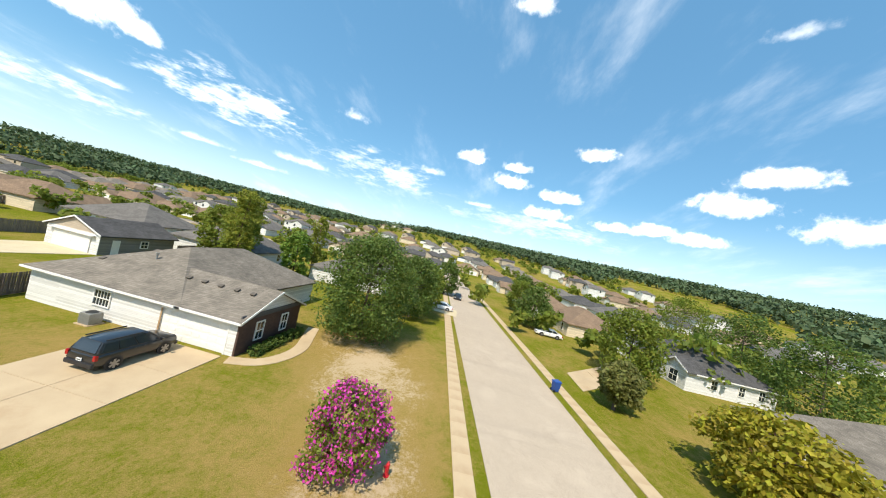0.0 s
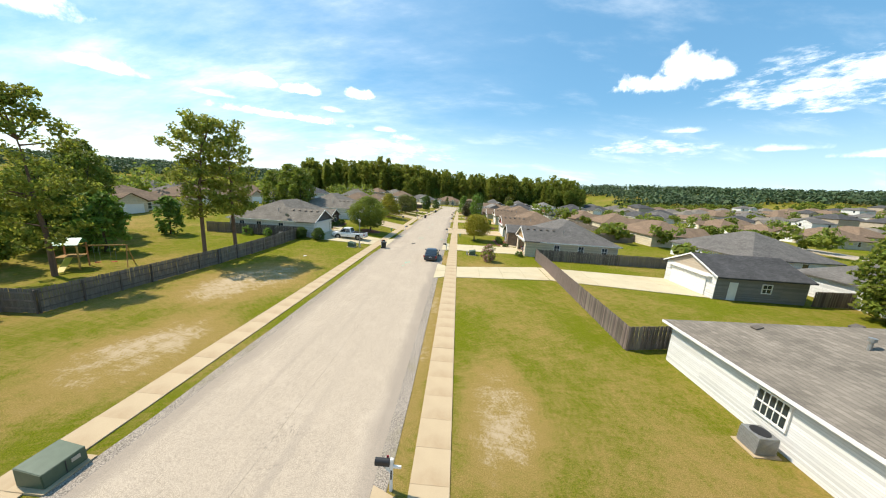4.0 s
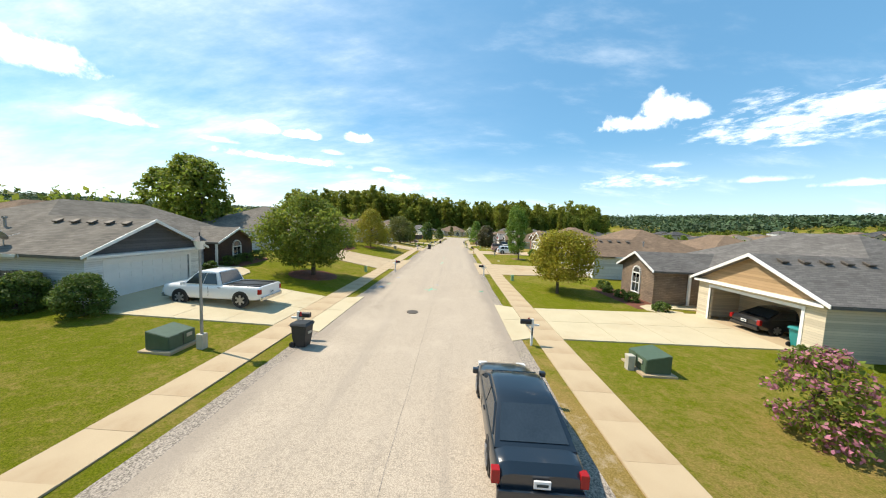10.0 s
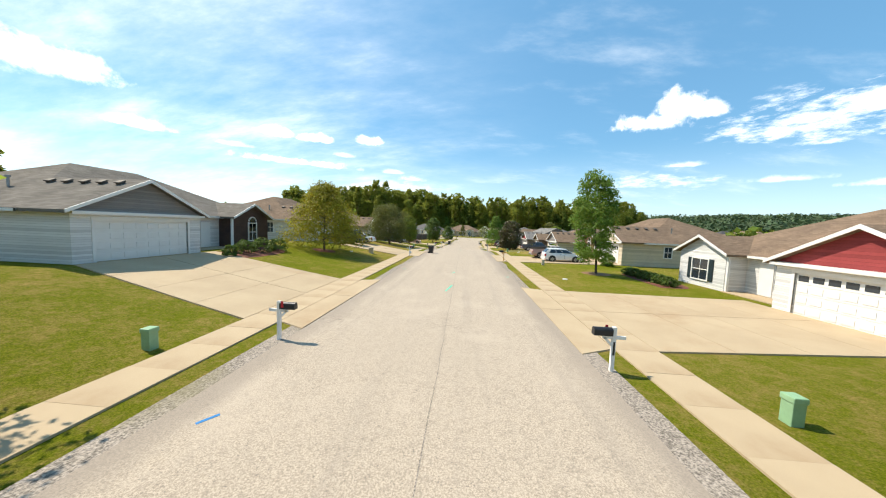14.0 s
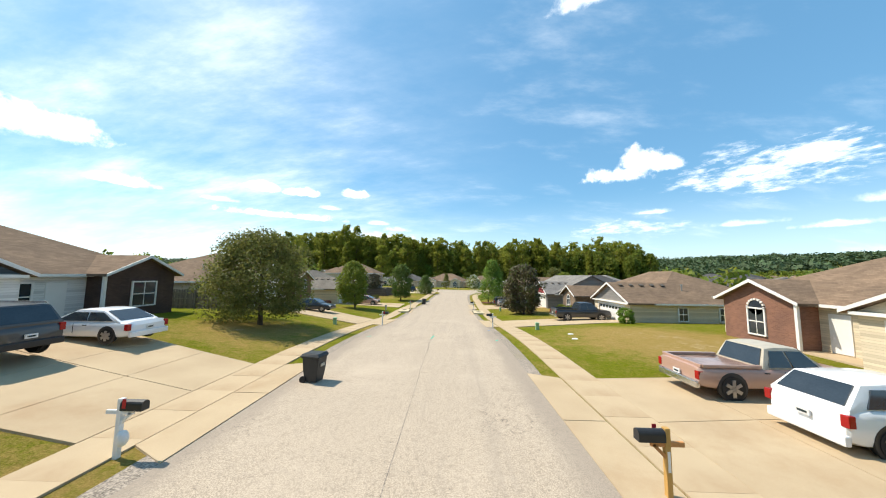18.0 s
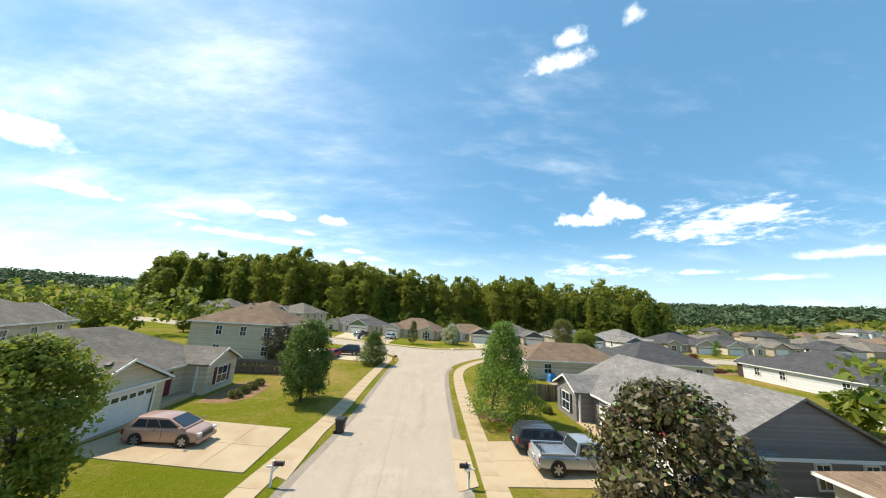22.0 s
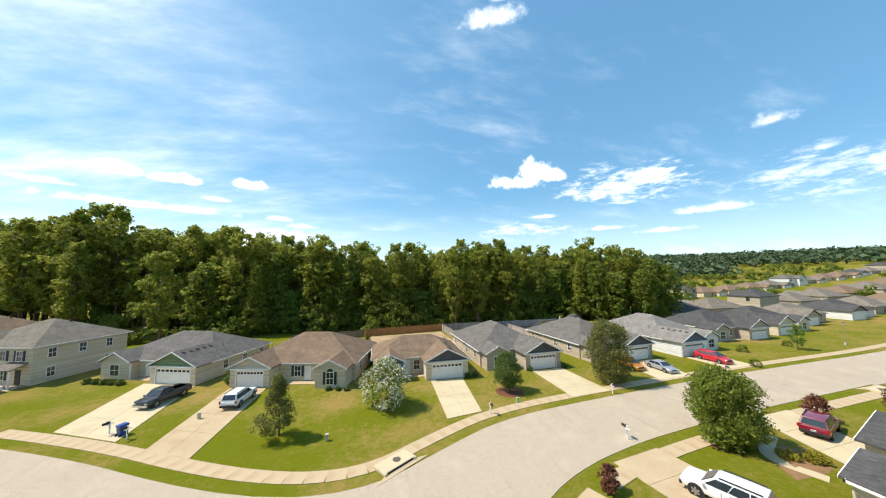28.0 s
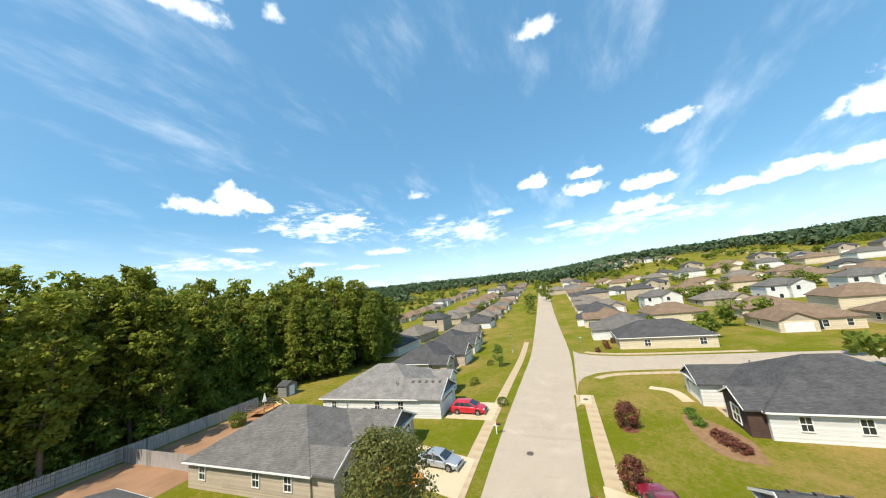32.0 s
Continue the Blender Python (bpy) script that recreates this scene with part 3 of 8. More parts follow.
def thing(name, m, label, category, group="", kind=""):
    ob = new(name)
    ob.matrix_basis = m
    return tagged(ob, label, category, group, kind)


def box(bm, x0, x1, y0, y1, z0, z1, bev=0.0, m=None):
    vs = bmesh.ops.create_cube(bm, size=1.0)["verts"]
    t = Matrix.LocRotScale(((x0 + x1) / 2, (y0 + y1) / 2, (z0 + z1) / 2), None, (abs(x1 - x0), abs(y1 - y0), abs(z1 - z0)))
    bmesh.ops.transform(bm, matrix=t, verts=vs)
    if bev:
        es = list({e for v in vs for e in v.link_edges})
        vs = list({v for f in bmesh.ops.bevel(bm, geom=es, offset=bev, segments=2, affect="EDGES", profile=0.6)["faces"] for v in f.verts} | {v for v in vs if v.is_valid})
    if m is not None:
        bmesh.ops.transform(bm, matrix=m, verts=vs)
    return vs


def tube(bm, p, q, r0, r1=None, n=10):
    p, q = Vector(p), Vector(q)
    d = q - p
    m = Matrix.Translation((p + q) / 2) @ d.to_track_quat("Z", "Y").to_matrix().to_4x4()
    return bmesh.ops.create_cone(bm, cap_ends=True, segments=n, radius1=r0, radius2=r0 if r1 is None else r1, depth=d.length, matrix=m)["verts"]


def one(fn, *a, **k):
    bm = bmesh.new()
    fn(bm, *a, **k)
    return bm


def poly(bm, pts, thick=0.0):
    f = bm.faces.new([bm.verts.new(p) for p in pts])
    if thick:
        r = bmesh.ops.extrude_face_region(bm, geom=[f])
        vs = [v for v in r["geom"] if isinstance(v, bmesh.types.BMVert)]
        bmesh.ops.translate(bm, verts=vs, vec=(0, 0, -thick))
    return f

# ---- ground, roads and paths ----


def ss(a, b, v):
    k = min(1.0, max(0.0, (v - a) / (b - a)))
    return k * k * (3 - 2 * k)


def gz(x, y):
    """Height of the ground."""
    h = -1.5 * ss(92, 122, y) + 0.5 * ss(125, 168, y)
    # lots stand above the road: a bank on the west side, a lower one on the east
    h += 1.3 * min(1.0, max(0.0, (-7.5 - x) / 10)) * ss(20, 60, y) * (1 - ss(112, 138, y)) * (1 - ss(60, 110, -x))
    h += 0.5 * min(1.0, max(0.0, (x - 7.5) / 10)) * ss(85, 105, y) * (1 - ss(125, 140, y)) * (1 - ss(40, 60, x))
    h += 31 * ss(130, 560, x) * (1 - 0.4 * ss(40, 230, y)) + 26 * ss(420, 1000, math.hypot(x, y - 80))
    return h


def steps(lo, hi, near_lo, near_hi, near, grow):
    out, v, s = [], near_hi, near
    while v < hi:
        out.append(v)
        s *= grow
        v += s
    out.append(hi)
    v, s, left = near_lo, near, []
    while v > lo:
        left.append(v)
        s *= grow
        v -= s
    left.append(lo)
    mid = list(np.arange(near_lo + near, near_hi - near / 2, near))
    return left[::-1] + [float(a) for a in mid] + out


gx, gy = steps(-1500, 2300, -60, 130, 2.5, 1.16), steps(-1300, 2300, -60, 250, 2.5, 1.16)
verts = [(x, y, gz(x, y)) for y in gy for x in gx]
nx = len(gx)
faces = [(j * nx + i, j * nx + i + 1, (j + 1) * nx + i + 1, (j + 1) * nx + i) for j in range(len(gy) - 1) for i in range(nx - 1)]
tagged(mesh_part("ground", verts, faces, M["lawn"], smooth=True), "mown lawn with yellowed and bare sandy patches", "lawn", kind="structure")


def at_len(pts, s):
    for a, b in zip(pts, pts[1:]):
        d = math.dist(a, b)
        if s <= d:
            return tuple(a[i] + (b[i] - a[i]) * s / d for i in (0, 1))
        s -= d
    return pts[-1]


def rounded(pts, n=3):
    for _ in range(n):
        out = [pts[0]]
        for a, b in zip(pts, pts[1:]):
            out += [tuple(a[i] * 0.75 + b[i] * 0.25 for i in (0, 1)), tuple(a[i] * 0.25 + b[i] * 0.75 for i in (0, 1))]
        pts = out + [pts[-1]]
    return pts


def resample(pts, step):
    total = sum(math.dist(a, b) for a, b in zip(pts, pts[1:]))
    n = max(2, round(total / step))
    return [at_len(pts, total * i / n) for i in range(n + 1)]


def offset(pts, d):
    """The line moved d to its right."""
    out = []
    for i, p in enumerate(pts):
        a, b = pts[max(0, i - 1)], pts[min(len(pts) - 1, i + 1)]
        l = math.dist(a, b)
        out.append((p[0] + (b[1] - a[1]) / l * d, p[1] - (b[0] - a[0]) / l * d))
    return out


def strip(name, left, right, mat, lift, label, category, kind="structure", sub=1, thick=0.15, parent=None):
    """A sheet between two lines of equal count, lying lift above the ground."""
    v, f = [], []
    k = sub + 1
    for a, b in zip(left, right):
        for i in range(k):
            x, y = a[0] + (b[0] - a[0]) * i / sub, a[1] + (b[1] - a[1]) * i / sub
            v.append((x, y, gz(x, y) + lift))
    for j in range(len(left) - 1):
        for i in range(sub):
            f.append((j * k + i, j * k + i + 1, (j + 1) * k + i + 1, (j + 1) * k + i))
    n = len(v)
    v += [(x, y, z - thick) for x, y, z in v]
    for j in range(len(left) - 1):
        f.append((j * k, (j + 1) * k, n + (j + 1) * k, n + j * k))
        a = j * k + sub
        f.append((a, n + a, n + a + k, a + k))
    return tagged(mesh_part(name, v, f, mat, parent), label, category, kind=kind)


# main street: its two edges from the first junction to the fork
EDGE_L = rounded([(-4.7, -37), (-4.7, 60), (-4.7, 116), (-4.5, 126), (-3.1, 136), (-2.7, 148), (-2.1, 158), (-1.4, 167), (-4.5, 171.5), (-14, 180), (-32, 189), (-62, 203), (-110, 222)], 3)
EDGE_R = rounded([(4.7, -37), (4.7, 60), (4.8, 118), (5.1, 137), (5.3, 148), (6.0, 158), (9.0, 164.5), (15.5, 173.5), (26, 179.2), (48, 181.2), (74, 182)], 3)
FAR = rounded([(-110, 234), (-62, 214), (-42, 203), (-18, 192), (-5, 184), (3, 180.6), (9, 180.6), (14, 183.4), (22, 187.2), (35, 188.6), (56, 190), (80, 190.6), (100, 190.8), (140, 194), (220, 200), (420, 214)], 3)
ys = [float(v) for v in np.arange(-36, 171.1, 3)]


def x_at(line, y):
    for a, b in zip(line, line[1:]):
        if a[1] <= y <= b[1]:
            return a[0] + (b[0] - a[0]) * (y - a[1]) / max(1e-6, b[1] - a[1])
    return line[-1][0]


strip("road_main", [(x_at(EDGE_L, y), y) for y in ys], [(x_at(EDGE_R, y), y) for y in ys], M["asphalt_main"], 0.03, "sun-bleached worn asphalt street with a centre seam", "road", sub=4)
left_arm = [p for p in EDGE_L if p[1] >= 164]
right_arm = [p for p in EDGE_R if p[1] >= 164]
fl = [p for p in FAR if p[0] <= 4]
fr = [p for p in FAR if 4 <= p[0] <= 78]


def even(line, n):
    total = sum(math.dist(a, b) for a, b in zip(line, line[1:]))
    return [at_len(line, total * i / n) for i in range(n + 1)]


la, lb = even(left_arm, 40), even(fl[::-1], 40)
strip("road_fork_west", lb, la, M["asphalt"], 0.034, "sun-bleached asphalt street curving away between houses", "road", sub=4)
ra, rb = even(right_arm, 40), even(fr, 40)
strip("road_fork_east", rb, ra, M["asphalt"], 0.038, "sun-bleached asphalt street with a manhole", "road", sub=4)
strip("road_fork_centre", [lb[0], la[0]], [rb[0], ra[0]], M["asphalt"], 0.042, "sun-bleached asphalt at the fork", "road", sub=4)
# street to the east beyond the side road
ye = [float(v) for v in np.arange(74, 420, 6)]


def far_y(x):
    for a, b in zip(FAR, FAR[1:]):
        if a[0] <= x <= b[0]:
            return a[1] + (b[1] - a[1]) * (x - a[0]) / max(1e-6, b[0] - a[0])
    return FAR[-1][1]


strip("road_east", [(x, far_y(x)) for x in ye], [(x, far_y(x) - 8.8) for x in ye], M["asphalt"], 0.046, "sun-bleached asphalt street rising eastward", "road", sub=4)
SIDE_L = rounded([(74, 181.4), (82, 181.2), (86.5, 177), (87.5, 168), (89, 150), (94, 110), (100, 40)], 3)
SIDE_R = rounded([(104, 181.6), (100.5, 180.5), (98, 176), (97, 168), (98.5, 150), (103.5, 110), (109.5, 40)], 3)
la, lb = even(SIDE_L, 50), even(SIDE_R, 50)
strip("road_side", la, lb, M["asphalt"], 0.05, "sun-bleached asphalt side road", "road", sub=4)
# cross street at the start
xb = [float(v) for v in np.arange(-90, 520, 6)]
strip("road_cross", [(x, -31.2 + 0.092 * x) for x in xb], [(x, -40.3 + 0.1 * x) for x in xb], M["asphalt"], 0.036, "sun-bleached asphalt cross street", "road", sub=4)

# gravel along the asphalt edges
gys = [float(v) for v in np.arange(-26, 160.1, 3)]
for s, line in ((-1, EDGE_L), (1, EDGE_R)):
    strip("road_edge", [(x_at(line, y) - 0.05 * s, y) for y in gys], [(x_at(line, y) + (0.55 + 0.16 * noise.noise((y * 0.31, s * 7, 0))) * s, y) for y in gys], M["gravel"], 0.024, "loose grey gravel along the asphalt edge", "gravel")

# pavements of cast slabs


def slab_mesh(l, w, name="slab"):
    bm = bmesh.new()
    box(bm, -w / 2, w / 2, -l / 2 + 0.003, l / 2 - 0.003, -0.12, 0.0, 0.006)
    me = bpy.data.meshes.new(name)
    bm.to_mesh(me)
    bm.free()
    me.materials.append(M["concrete"])
    return me


def pavement(name, line, width, lift=0.05, slab=1.52, label="worn tan concrete pavement in square slabs"):
    th = thing(name, Matrix(), label, "pavement", kind="structure")
    total = sum(math.dist(a, b) for a, b in zip(line, line[1:]))
    n = round(total / slab)
    me = slab_mesh(total / n, width)
    for i in range(n):
        a, b = at_len(line, total * i / n), at_len(line, total * (i + 1) / n)
        x, y = (a[0] + b[0]) / 2, (a[1] + b[1]) / 2
        ob = new("slab", me)
        ob.parent = th
        k = math.atan2(b[1] - a[1], b[0] - a[0]) - math.pi / 2
        tilt = math.atan2(gz(*b) - gz(*a), math.dist(a, b))
        ob.matrix_basis = Matrix.Translation((x, y, gz(x, y) + lift + 0.012 * noise.noise((x, y, 3)))) @ Matrix.Rotation(k, 4, "Z") @ Matrix.Rotation(tilt, 4, "X")
    return th


WALK_R = offset(EDGE_R, 1.95)
WALK_L = offset(EDGE_L, -1.95)
cut = lambda line, lo, hi: [p for p in line if lo <= p[1] <= hi]  # noqa: E731
pavement("pavement_east", resample([(6.65, -22), *cut(WALK_R, -21, 176)], 1.0), 1.4)
pavement("pavement_west", resample([(-6.65, -22), *cut(WALK_L, -21, 178)], 1.0), 1.4)
pavement("pavement_fork_south", resample([p for p in WALK_R if p[1] > 176], 1.0), 1.4)
far_walk = offset(FAR, -2.0)
pavement("pavement_fork_north", resample([p for p in far_walk if -30 <= p[0] <= 118], 1.0), 1.4)
pavement("pavement_cross_north", resample([(9, -29.0), (88, -22.3)], 1.0), 1.1)
pavement("pavement_cross_south", resample([(-10, -42.6), (88, -33.0)], 1.0), 1.1)
pavement("pavement_side_west", resample(offset(SIDE_L, 2.0)[14:40], 1.0), 1.3)
pavement("pavement_side_east", resample(offset(SIDE_R, -2.0)[10:36], 1.0), 1.3)


def quad_slab(name, pts, mat, parent, lift, thick=0.14):
    """A flat-topped cast panel with the given four corners, lying on the ground."""
    cx, cy = sum(p[0] for p in pts) / 4, sum(p[1] for p in pts) / 4
    top = [(cx + (x - cx) * (1 - 0.02 / max(0.3, math.dist((x, y), (cx, cy)))), cy + (y - cy) * (1 - 0.02 / max(0.3, math.dist((x, y), (cx, cy))))) for x, y in pts]
    v = [(x, y, gz(x, y) + lift) for x, y in top] + [(x, y, gz(x, y) + lift - thick) for x, y in pts]
    return mesh_part(name, v, [(0, 1, 2, 3), (0, 4, 5, 1), (1, 5, 6, 2), (2, 6, 7, 3), (3, 7, 4, 0)], mat, parent)


def driveway(road, house, n, label, mat="concrete_new", lift=0.056, apron=True):
    """Panels from the road end (two points) to the house end (two points)."""
    th = thing("driveway", Matrix(), label, "driveway", "driveways", "structure")
    (a, b), (c, d) = road, house
    mixp = lambda p, q, k: (p[0] + (q[0] - p[0]) * k, p[1] + (q[1] - p[1]) * k)  # noqa: E731
    for i in range(n):
        for j in range(2):
            def q(s, t):
                return mixp(mixp(a, b, t), mixp(c, d, t), s)
            quad_slab("slab", [q(i / n, j / 2), q(i / n, (j + 1) / 2), q((i + 1) / n, (j + 1) / 2), q((i + 1) / n, j / 2)], M[mat], th, lift)
    return th


DRV = [  # side, near y, far y, front of garage, garage near y, far y, material
    (1, -10.8, -4.4, 21.0, -10.6, -3.6, "concrete"), (1, 37.6, 43.2, 18.6, 37.8, 43.8, "concrete_new"), (1, 57.2, 66.4, 18.0, 58.4, 66.4, "concrete"),
    (1, 82.2, 89.4, 19.4, 83.6, 90.4, "concrete"), (1, 105.0, 112.0, 19.0, 106.4, 113.2, "concrete"), (1, 127.6, 133.4, 17.2, 127, 134, "concrete"),
    (-1, 37.4, 43.6, 17.6, 36.6, 45.0, "concrete_new"), (-1, 57.8, 66.6, 17.6, 60, 68.0, "concrete"), (-1, 84, 90.4, 18.4, 84.4, 92.5, "concrete"),
    (-1, 105.4, 111.4, 18, 108, 116, "concrete"), (-1, 128.2, 134.4, 18, 128.6, 135.6, "concrete")]
for s, a0, a1, xf, b0, b1, mt in DRV:
    driveway(((s * 7.36, a0), (s * 7.36, a1)), ((s * xf, b0), (s * xf, b1)), 4, "sunlit concrete driveway with control joints and rusty stains", mt)
    for k, (u0, u1) in enumerate(((a0 - 0.6, (a0 + a1) / 2), ((a0 + a1) / 2, a1 + 0.5))):
        ap = [(s * 4.72, u0), (s * 4.72, u1), (s * 5.93, min(u1, a1)), (s * 5.93, max(u0, a0))]
        tagged(quad_slab("driveway_apron", ap, M[mt], None, 0.05), "flared concrete driveway apron at the kerbless road edge", "apron", kind="structure")

# ---- houses ----
EAVE = 2.65


def hip_bm(u0, u1, v0, v1, z, pitch, over=0.4, thick=0.16):
    bm = bmesh.new()
    a0, a1, b0, b1 = u0 - over, u1 + over, v0 - over, v1 + over
    W, D = a1 - a0, b1 - b0
    h = min(W, D) / 2 * pitch
    lo = [bm.verts.new(p) for p in ((a0, b0, z - thick), (a1, b0, z - thick), (a1, b1, z - thick), (a0, b1, z - thick))]
    hi = [bm.verts.new(p) for p in ((a0, b0, z), (a1, b0, z), (a1, b1, z), (a0, b1, z))]
    if W >= D:
        r = [bm.verts.new((a0 + D / 2, (b0 + b1) / 2, z + h)), bm.verts.new((a1 - D / 2 + 0.001, (b0 + b1) / 2, z + h))]
        tops = [(hi[0], hi[1], r[1], r[0]), (hi[1], hi[2], r[1]), (hi[2], hi[3], r[0], r[1]), (hi[3], hi[0], r[0])]
    else:
        r = [bm.verts.new(((a0 + a1) / 2, b0 + W / 2, z + h)), bm.verts.new(((a0 + a1) / 2, b1 - W / 2, z + h))]
        tops = [(hi[0], hi[1], r[0]), (hi[1], hi[2], r[1], r[0]), (hi[2], hi[3], r[1]), (hi[3], hi[0], r[0], r[1])]
    for t in tops:
        bm.faces.new(t)
    bm.faces.new(lo)
    for i in range(4):
        bm.faces.new((lo[i], lo[(i + 1) % 4], hi[(i + 1) % 4], hi[i]))
    return bm, h


def gable_bm(u0, u1, v0, v1, z, pitch, over=0.4, thick=0.16, front=0.35):
    """Two sloping slabs with the ridge along v."""
    bm = bmesh.new()
    c, half = (u0 + u1) / 2, (u1 - u0) / 2 + over
    h = half * pitch
    for s in (-1, 1):
        pts = [(c, v0 - front, z + h), (c, v1, z + h), (c + s * half, v1, z), (c + s * half, v0 - front, z)]
        top = [bm.verts.new(p) for p in pts]
        low = [bm.verts.new((x, y, w - thick)) for x, y, w in pts]
        bm.faces.new(top)
        bm.faces.new(low[::-1])
        for i in range(4):
            bm.faces.new((top[i], low[i], low[(i + 1) % 4], top[(i + 1) % 4]))
    return bm, h


def rake(parent, u0, u1, v, z, pitch, over=0.4, front=0.35, mat="white"):
    """White boards along a front gable."""
    c, half = (u0 + u1) / 2, (u1 - u0) / 2 + over
    h = half * pitch
    for s in (-1, 1):
        bm = bmesh.new()
        d = 0.15
        pts = [(c, z + h + 0.02), (c + s * half, z + 0.02), (c + s * half, z - d), (c, z + h - d * 1.15)]
        f0 = [bm.verts.new((x, v - front - 0.03, w)) for x, w in pts]
        f1 = [bm.verts.new((x, v - front + 0.02, w)) for x, w in pts]
        bm.faces.new(f0)
        bm.faces.new(f1[::-1])
        for i in range(4):
            bm.faces.new((f0[i], f1[i], f1[(i + 1) % 4], f0[(i + 1) % 4]))
        part("rake_board", bm, M[mat], parent)


def side_gable(parent, u0, u1, v0, v1, z, pitch, roof, wall, over=0.4, thick=0.16):
    """Roof with its ridge along u and a gable wall at each end."""
    c, half = (v0 + v1) / 2, (v1 - v0) / 2 + over
    h = half * pitch
    for s in (-1, 1):
        bm = bmesh.new()
        poly(bm, [(u0 - 0.3, c, z + h), (u1 + 0.3, c, z + h), (u1 + 0.3, c + s * half, z), (u0 - 0.3, c + s * half, z)], thick)
        part("roof", bm, M[roof], parent)
    for u in (u0, u1 - 0.15):
        bm = bmesh.new()
        pts = [(v0, z - 0.002), (v1, z - 0.002), (c, z + h - over * pitch)]
        a, b = [bm.verts.new((u, y, w)) for y, w in pts], [bm.verts.new((u + 0.15, y, w)) for y, w in pts]
        bm.faces.new(a)
        bm.faces.new(b[::-1])
        for i in range(3):
            bm.faces.new((a[i], b[i], b[(i + 1) % 3], a[(i + 1) % 3]))
        part("gable", bm, M[wall], parent)


def gable_wall(parent, u0, u1, v, z, pitch, mat, thick=0.15, vent=True):
    bm = bmesh.new()
    c, half = (u0 + u1) / 2, (u1 - u0) / 2
    h = (half + 0.2) * pitch
    pts = [(u0, z), (u1, z), (c, z + h)]
    a, b = [bm.verts.new((x, v, w)) for x, w in pts], [bm.verts.new((x, v + thick, w)) for x, w in pts]
    bm.faces.new(a)
    bm.faces.new(b[::-1])
    for i in range(3):
        bm.faces.new((a[i], b[i], b[(i + 1) % 3], a[(i + 1) % 3]))
    return part("gable", bm, M[mat], parent)


def gutter(parent, u0, u1, v0, v1, z, over=0.4, skip=()):
    a0, a1, b0, b1 = u0 - over, u1 + over, v0 - over, v1 + over
    for k, (p, q) in enumerate((((a0, b0), (a1, b0)), ((a1, b0), (a1, b1)), ((a1, b1), (a0, b1)), ((a0, b1), (a0, b0)))):
        if k in skip:
            continue
        bm = bmesh.new()
        x0, x1, y0, y1 = min(p[0], q[0]), max(p[0], q[0]), min(p[1], q[1]), max(p[1], q[1])
        box(bm, x0 - 0.05, x1 + 0.05, y0 - 0.05, y1 + 0.05, z - 0.17, z - 0.012)
        part("gutter", bm, M["white"], parent)


def window(parent, m, w=0.9, h=1.5, shutters=None, arch=False, bars=1):
    """Faces local -y, its sill at local z 0."""
    bm = bmesh.new()
    t = 0.09
    for x0, x1, z0, z1 in ((-w / 2 - t, -w / 2, -t, h + t), (w / 2, w / 2 + t, -t, h + t), (-w / 2, w / 2, -t, 0), (-w / 2, w / 2, h, h + t), (-w / 2, w / 2, h / 2 - 0.03, h / 2 + 0.03)):
        box(bm, x0, x1, -0.07, 0.03, z0, z1)
    for i in range(bars):
        x = -w / 2 + w * (i + 1) / (bars + 1)
        box(bm, x - 0.018, x + 0.018, -0.045, 0.0, 0, h)
    if arch:
        for i in range(9):
            a = math.pi * i / 8
            box(bm, -0.06, 0.06, -0.07, 0.03, w / 2 - 0.02, w / 2 + t, m=Matrix.Translation((0, 0, h + t)) @ Matrix.Rotation(a - math.pi / 2, 4, "Y"))
    win = part("window", bm, M["white"], parent, "white framed window", m)
    gl = bmesh.new()
    box(gl, -w / 2, w / 2, -0.02, 0.01, 0, h)
    if arch:
        bmesh.ops.create_cone(gl, cap_ends=True, segments=20, radius1=w / 2 - 0.01, radius2=w / 2 - 0.01, depth=0.03, matrix=Matrix.Translation((0, -0.005, h + t)) @ Matrix.Rotation(math.pi / 2, 4, "X"))
    part("pane", gl, M["glass"], win)
    if shutters:
        for s in (-1, 1):
            sb = bmesh.new()
            c = s * (w / 2 + t + 0.2)
            box(sb, c - 0.18, c + 0.18, -0.05, 0.02, -0.05, h + 0.05)
            for i in range(9):
                z = 0.05 + i * (h - 0.1) / 9
                box(sb, c - 0.13, c + 0.13, -0.065, -0.04, z, z + 0.08)
            part("shutter", sb, M[shutters], win)
    return win


def garage_door(parent, u0, u1, v, h=2.15, lights=True):
    """Sectional door of four raised-panel leaves."""
    door = part("garage_door", one(box, u0, u1, v + 0.03, v + 0.07, 0, h), M["white"], parent, "white sectional garage door")
    n = 8
    for k in range(4):
        bm = bmesh.new()
        z0, z1 = k * h / 4 + 0.008, (k + 1) * h / 4 - 0.008
        box(bm, u0 + 0.01, u1 - 0.01, v, v + 0.035, z0, z1)
        if not (lights and k == 3):
            for i in range(n):
                a = u0 + (u1 - u0) * (i + 0.12) / n
                b = u0 + (u1 - u0) * (i + 0.88) / n
                box(bm, a, b, v - 0.02, v + 0.01, z0 + 0.1, z1 - 0.1, 0.015)
        leaf = part("door_leaf", bm, M["white"], door)
        if lights and k == 3:
            for i in range(n):
                a = u0 + (u1 - u0) * (i + 0.14) / n
                b = u0 + (u1 - u0) * (i + 0.86) / n
                part("pane", one(box, a, b, v - 0.012, v + 0.01, z0 + 0.13, z1 - 0.1), M["glass"], leaf)
    return door


